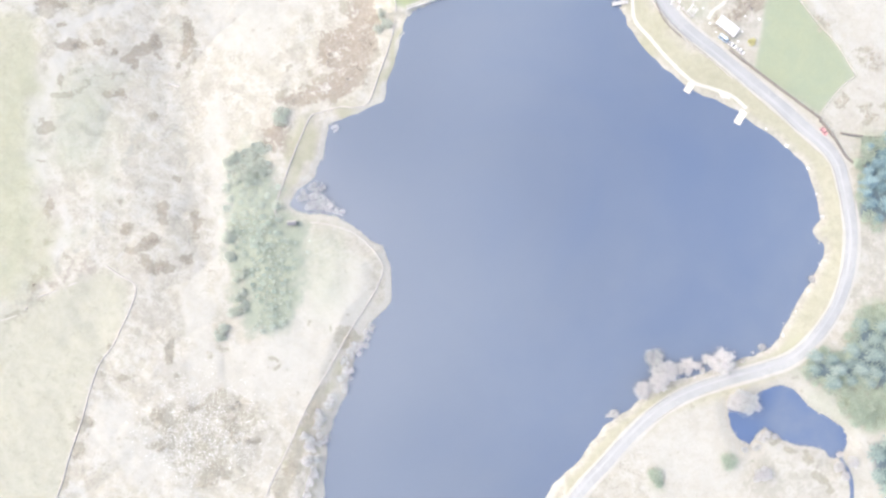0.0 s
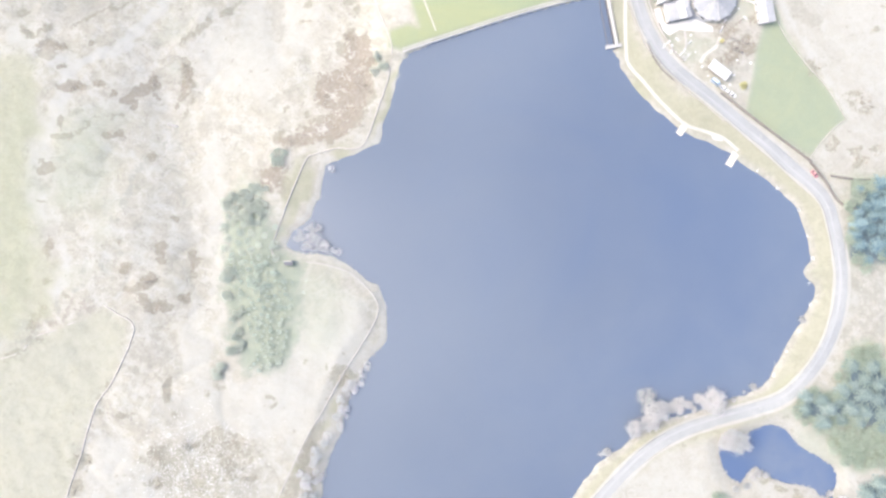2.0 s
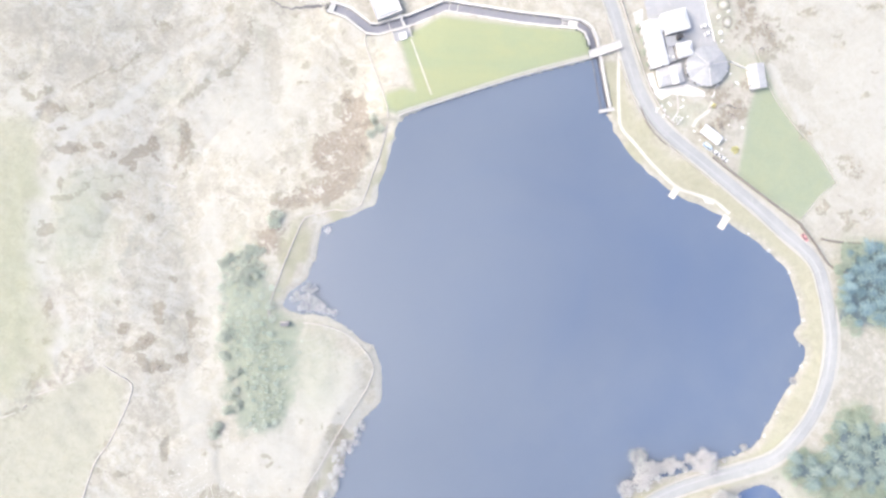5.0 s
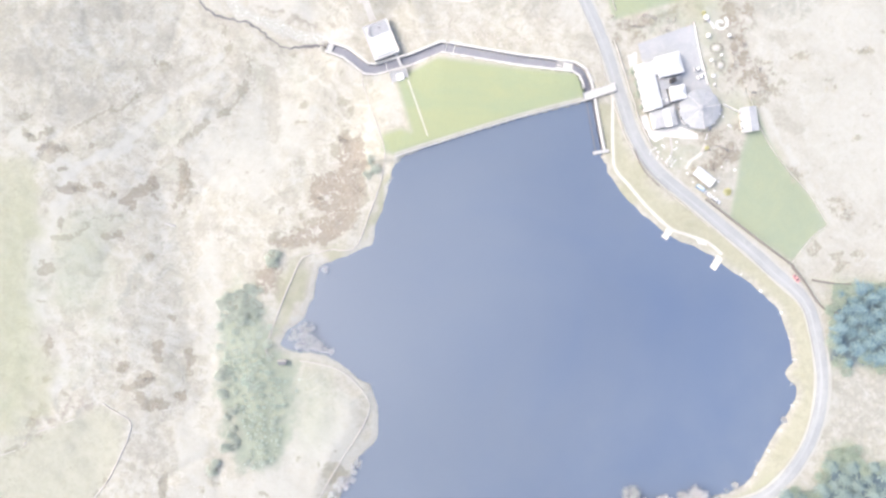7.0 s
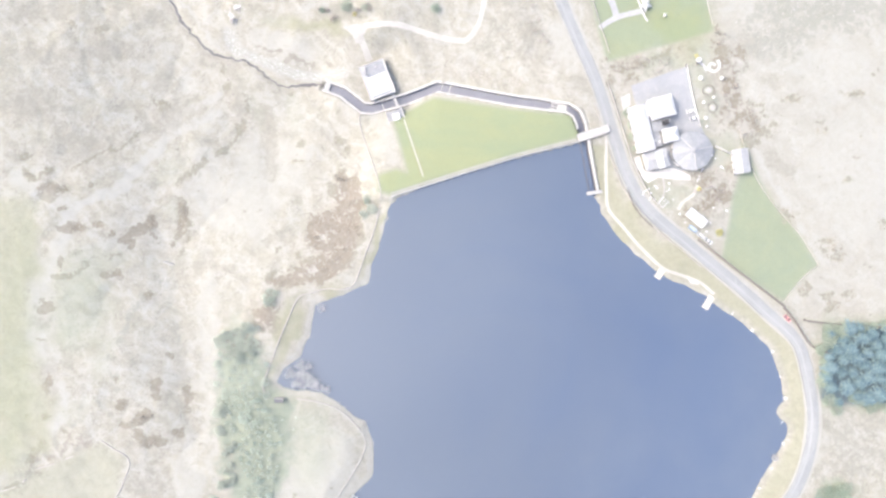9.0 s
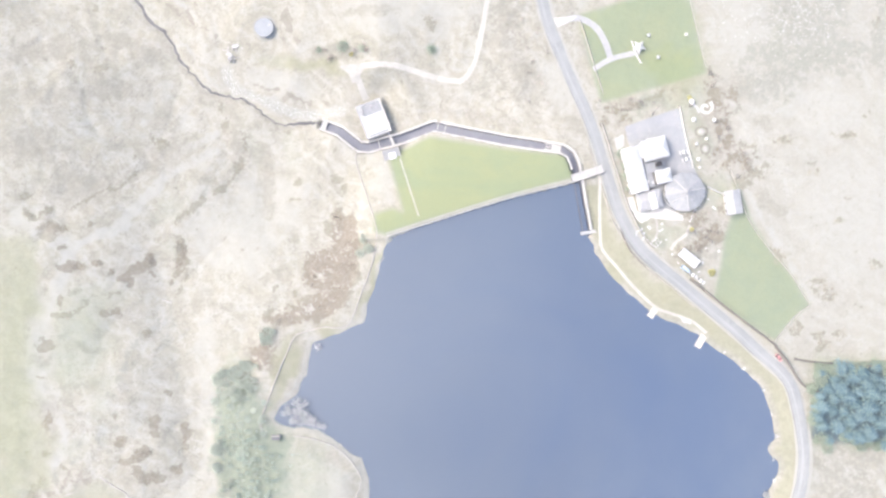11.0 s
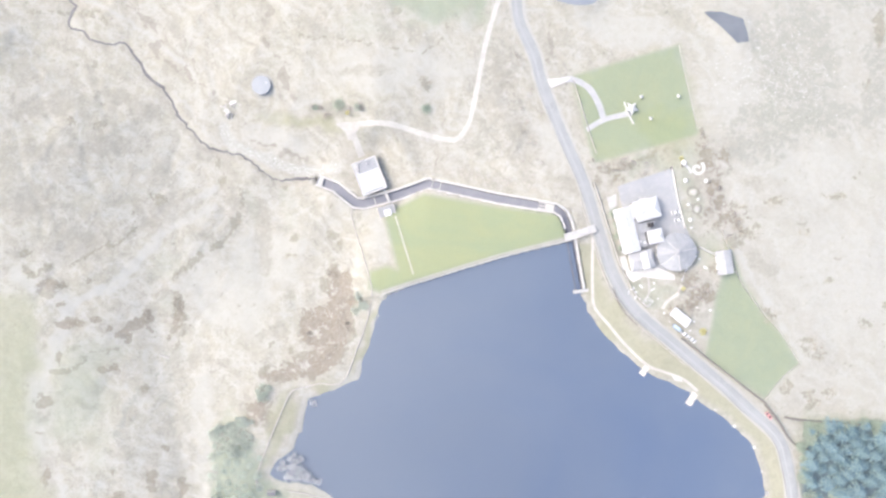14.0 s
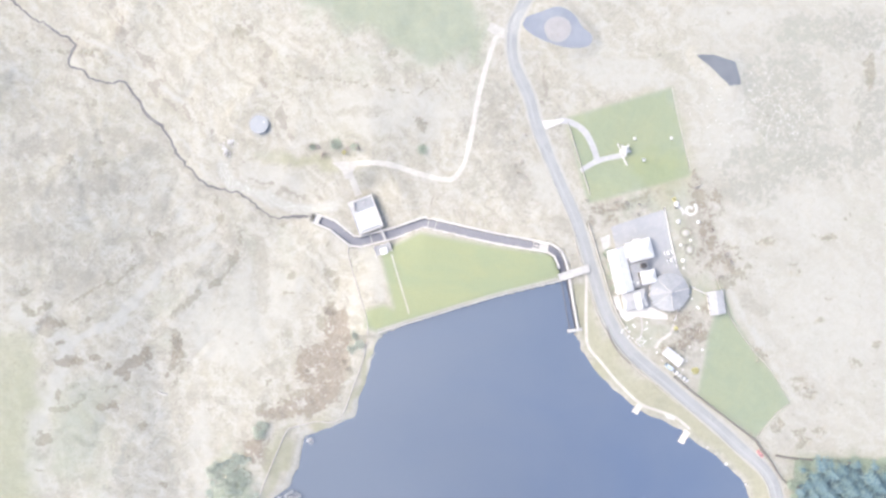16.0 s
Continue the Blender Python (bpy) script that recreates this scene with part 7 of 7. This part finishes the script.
def plant(kinds, x, y, size, rnd, sink=0.0, flat=1.0):
    """Puts the next tree of a kind at a place: the first is moved there, the others are copies."""
    k = rnd.randrange(len(kinds))
    ob, used = kinds[k]
    m = Matrix.Translation((x, y, float(land(x, y)) - sink)) @ Matrix.Rotation(rnd.uniform(0, 6.283), 4, "Z") @ Matrix.Diagonal((size, size, size * flat * rnd.uniform(0.85, 1.15), 1))
    if float(near(np.array([x]), np.array([y]), ROAD_LINE)[0]) < 4.6 + size:
        return None
    if used:
        return copy_thing(ob, m)
    ob.matrix_basis = m
    kinds[k] = (ob, True)
    return ob


def scatter(ring, gap, rnd, tries=4000):
    """Places inside a ring, no two nearer than the gap."""
    p, got = np.array(ring), []
    lo, hi = p.min(0), p.max(0)
    for _ in range(tries):
        q = (rnd.uniform(lo[0], hi[0]), rnd.uniform(lo[1], hi[1]))
        if all((q[0] - a) ** 2 + (q[1] - b) ** 2 > gap * gap for a, b in got):
            if within(np.array([q[0]]), np.array([q[1]]), ring)[0] < 0:
                got.append(q)
    return got


rnd = random.Random(8)
conifers = [(conifer(30 + k, h, r, "dense blue-green plantation conifer"), False) for k, (h, r) in enumerate(((8.5, 4.9), (7.6, 4.5), (9.2, 5.3), (7.0, 4.1)))]
mixed = [(conifer(36 + k, h, r, "broad grey-green woodland conifer", GREEN_NEEDLES), False) for k, (h, r) in enumerate(((8.0, 5.6), (7.0, 5.0), (9.0, 6.2)))]
for ring, gap, kinds in ((WOOD_E, 4.9, conifers), (WOOD_S, 5.6, mixed), (WOOD_FAR, 5.6, mixed)):
    for x, y in scatter(ring, gap, rnd, 1500):
        plant(kinds, x, y, rnd.uniform(0.8, 1.1), rnd)
broad = [(leafy_tree("copse_tree", 50 + k, h, r, "green leafy tree in the copse above the bank"), False) for k, (h, r) in enumerate(((5.5, 3.0), (4.5, 2.5), (6.2, 3.4)))]
for ring, gap, low, high in ((COPSE_A, 2.5, 0.3, 0.72), (COPSE_B, 2.3, 0.3, 0.66), (COPSE_C, 2.6, 0.5, 0.85), (COPSE_EAST, 5.5, 0.25, 0.4)):
    for x, y in (p for p in scatter(ring, gap, rnd, 900) if math.hypot(p[0] + 69, p[1] - 12) > 6):
        plant(broad, x, y, rnd.uniform(low, high), rnd)
bushes = [(leafy_tree("bush", 60 + k, h, r, "low rounded green bush on rough grass", BUSH_LEAVES, 42, "bush"), False) for k, (h, r) in enumerate(((2.6, 2.3), (3.2, 2.8), (2.0, 1.8)))]
for (x, y), s in zip(BUSHES_W, (1.7, 1.2, 1.3, 1.2, 2.0, 1.5, 1.1, 1.6, 1.5, 1.6, 1.6, 1.4, 1.3, 1.4)):
    for k in range(int(4 + 5 * (s - 1))):
        plant(bushes, x + rnd.gauss(0, 1.5 * s), y + rnd.gauss(0, 1.3 * s), rnd.uniform(0.6, 1.1), rnd)
for ring, gap in ((COPSE_SCRUB, 4.4), (COPSE_TOP, 3.4), (COPSE_MAUVE, 9.0)):
    for x, y in scatter(ring, gap, rnd, 500):
        plant(bushes, x, y, rnd.uniform(0.6, 1.05), rnd, flat=0.45)
scrubs = [(leafy_tree("scrub_bush", 65 + k, h, r, "hazy green scrub bush at the plantation's edge", SCRUB_LEAVES, 40, "bush"), False) for k, (h, r) in enumerate(((3.0, 2.6), (3.6, 3.1), (2.4, 2.1)))]
for ring, gap in ((SCRUB_S, 2.6), (SCRUB_S2, 2.8)):
    for x, y in scatter(ring, gap, rnd, 600):
        plant(scrubs, x, y, rnd.uniform(0.6, 1.2), rnd)
for wood in (WOOD_E, WOOD_S):
    for k, (x, y) in enumerate(evenly(wood + wood[:1], 2.6)):
        if x < 248:
            plant(scrubs, x + rnd.gauss(-0.6, 1.4), y + rnd.gauss(0, 1.4), rnd.uniform(0.6, 1.1), rnd)
for x, y in TREE_ISLES:
    for k in range(5):
        plant(scrubs, x + rnd.gauss(0, 1.6), y + rnd.gauss(0, 1.6), rnd.uniform(0.6, 1.0), rnd)
for x, y in GORSE_N[:1] + GORSE_N[2:3] + GORSE_N[4:] + GORSE_N[5:] + SHRUBS_HOTEL[:4]:
    plant(scrubs, x + rnd.gauss(0, 0.5), y + rnd.gauss(0, 0.5), rnd.uniform(0.55, 0.95), rnd)
for seed, (x, y) in enumerate((YELLOW[0], (-33.5, 207), (136.0, 183.0), (137.6, 117.6))):
    g = leafy_tree("gorse_bush", 70 + seed, 1.4 if seed == 0 else 0.9, 1.5 if seed == 0 else 0.8, "yellow flowering gorse bush", GORSE, 45, "bush")
    g.matrix_basis = pose(x, y, float(land(x, y)))
bares = [(bare_tree("bare_tree", 80 + k, h, r, "leafless pale grey tree at the water's edge"), False) for k, (h, r) in enumerate(((5.5, 2.9), (4.5, 2.9), (6.5, 2.9)))]
# crown radii in metres along the east shore, round the pond, and of the flooded bushes
for (x, y), r in zip(BARE_E, (5.4, 3.6, 2.6, 2.6, 2.4, 1.8, 2.4, 2.6, 3.2, 3.6, 2.6, 1.9, 2.2, 2.2, 1.3, 2.2, 1.3, 1.4, 1.2, 1.1, 1.1, 1.8, 1.6, 1.7)):
    plant(bares, x, y, r / 2.9, rnd, 0.25)
for (x, y), r in zip(BARE_POND, (3.4, 2.4, 2.2, 2.4, 2.4, 1.9, 1.9, 1.9, 3.7, 2.2, 1.6, 1.6, 1.6, 1.3)):
    plant(bares, x, y, r / 2.9, rnd, 0.25)
flooded = [(bare_tree("flooded_bush", 86 + k, 2.0, 2.2, "whitish leafless bush at the water's edge", "bush", 420, WHITE_TWIGS), False) for k in range(3)]
for (x, y), r in zip(BARE_FLOOD, (1.5, 1.7, 1.5, 2.0, 1.9, 1.6, 1.4, 1.2, 1.8, 1.8, 1.6, 1.5, 1.4, 1.1, 1.5, 1.6, 1.2, 1.3, 1.4)):
    plant(flooded, x, y, r / 1.6, rnd, float(land(x, y)) + 0.2)
for x, y in BARE_W:
    for _ in range(3):
        plant(flooded, x + rnd.gauss(-0.2, 1.3), y + rnd.gauss(0, 2.0), rnd.uniform(0.45, 1.05), rnd, 0.1)
edge_pts = RESERVOIR[(RESERVOIR[:, 0] > 120) & (RESERVOIR[:, 1] < 62)]
for x, y in edge_pts[::7]:
    plant(flooded, x + rnd.gauss(0.2, 0.4), y + rnd.gauss(0, 0.8), rnd.uniform(0.2, 0.5), rnd, 0.1)
shrubs = [(bare_tree("bare_shrub", 90 + k, 3.4, 2.2, "small leafless brown shrub on rough ground", "shrub", 240, BROWN_TWIGS), False) for k in range(3)]
for x, y in GORSE_N[:5] * 4:
    plant(shrubs, x + rnd.gauss(0, 1.6), y + rnd.gauss(0, 1.3), rnd.uniform(0.4, 0.9), rnd)
for x, y in SHRUBS_HOTEL[4:]:
    plant(shrubs, x, y, rnd.uniform(0.4, 0.8), rnd)
for x0, y0, wx, wy, count in ((143, 114, 5, 6, 14), (150, 164, 4, 9, 14), (148, 120, 3, 4, 5), (112, 181, 9, 1.5, 12), (146, 192, 2, 5, 6), (60, 205, 5, 16, 22), (52, 230, 5, 14, 18), (66, 182, 8, 5, 8), (162, 148, 4, 5, 6), (112, 178, 14, 2, 16)):
    for _ in range(count):
        plant(shrubs, x0 + rnd.gauss(0, wx), y0 + rnd.gauss(0, wy), rnd.uniform(0.3, 0.85), rnd)


# ---- heather, tussocks and stones that nobody could count ----
def tufts(name, places, size, material, label, category, spiky=5):
    v, f = [], []
    r = random.Random(len(places))
    xs, ys = np.array(places).T
    for x, y, z in zip(xs, ys, land(xs, ys)):
        s = size * r.uniform(0.5, 1.3)
        for k in range(spiky):
            blade(v, f, (x + r.gauss(0, s * 0.5), y + r.gauss(0, s * 0.5), z + s * r.uniform(0.1, 0.4)), s * r.uniform(0.35, 0.7), r, 0.5)
    return tagged(mesh(name, v, f, material), label, category, kind="stuff")


heath = []
for cx, cy, rx, ry, turn in BROWN_MARKS:
    for _ in range(int(rx * ry * 1.6)):
        a, u = rnd.uniform(0, 6.283), rnd.random() ** 0.5
        p, q = rx * u * math.cos(a), ry * u * math.sin(a)
        c, s = math.cos(radians(turn)), math.sin(radians(turn))
        heath.append((cx + p * c - q * s, cy + p * s + q * c))
heath = [h for h, d, e in zip(heath, within(*np.array(heath).T, RESERVOIR), near(*np.array(heath).T, ROAD_LINE)) if d > 1.5 and e > 5.5]
keep = [h for h in heath if noise.noise((h[0] * 0.11, h[1] * 0.11, 2.0)) > 0.0]
tufts("heather", keep, 0.7, HEATHER, "low brown heather and dead bracken", "heather")
rushes = [(cx + rx * rnd.gauss(0, 0.5), cy + ry * rnd.gauss(0, 0.5)) for cx, cy, rx, ry, _ in RUSHY for _ in range(int(rx * ry * 0.9))]
tufts("rush_tussocks", rushes, 0.42, TUSSOCK, "pale tussocks of moor grass in wet ground", "grass", 4)
fringe = [(x + rnd.gauss(0, 0.9), y + rnd.gauss(0, 0.9)) for x, y in RESERVOIR if (x < 20 and -125 < y < 62) or (x > 90 and y < -25) for _ in range(3)]
fringe += [(x + rnd.gauss(0, 1.1), y + rnd.gauss(0, 1.1)) for x, y in POND_RING for _ in range(7)]
tufts("shore_scrub", fringe, 0.5, TUSSOCK, "pale leafless scrub along the water's edge", "scrub", 7)
stones = [(-111 + rnd.gauss(0, 13), -84 + rnd.gauss(0, 11)) for _ in range(1900)]
tufts("scattered_stones", stones, 0.42, PALE_ROCK, "scattered pale stones in rough grass", "stones", 3)
banks = [(x + rnd.gauss(0, 2.2), y + rnd.gauss(0, 1.4)) for x, y in np.array(CHANNEL_LINE)[26:62] + np.array([0, 9]) for _ in range(14)]
tufts("bank_stones", banks, 0.45, TUSSOCK, "pale rubble along the bank above the channel", "stones", 3)
scree = [(x + rnd.gauss(0, 1.6), y + rnd.gauss(0, 1.6)) for x, y in smooth(STREAM_BANK, 0.8) for _ in range(6)]
tufts("bank_scree", scree, 0.45, PALE_ROCK, "pale stones along the eroded stream bank", "stones", 3)
boulders = [(184 + rnd.gauss(0, 13), 226 + rnd.gauss(0, 12)) for _ in range(750)]
tufts("bog_stones", boulders, 0.42, PALE_ROCK, "small pale stones scattered over wet moor grass", "stones", 3)
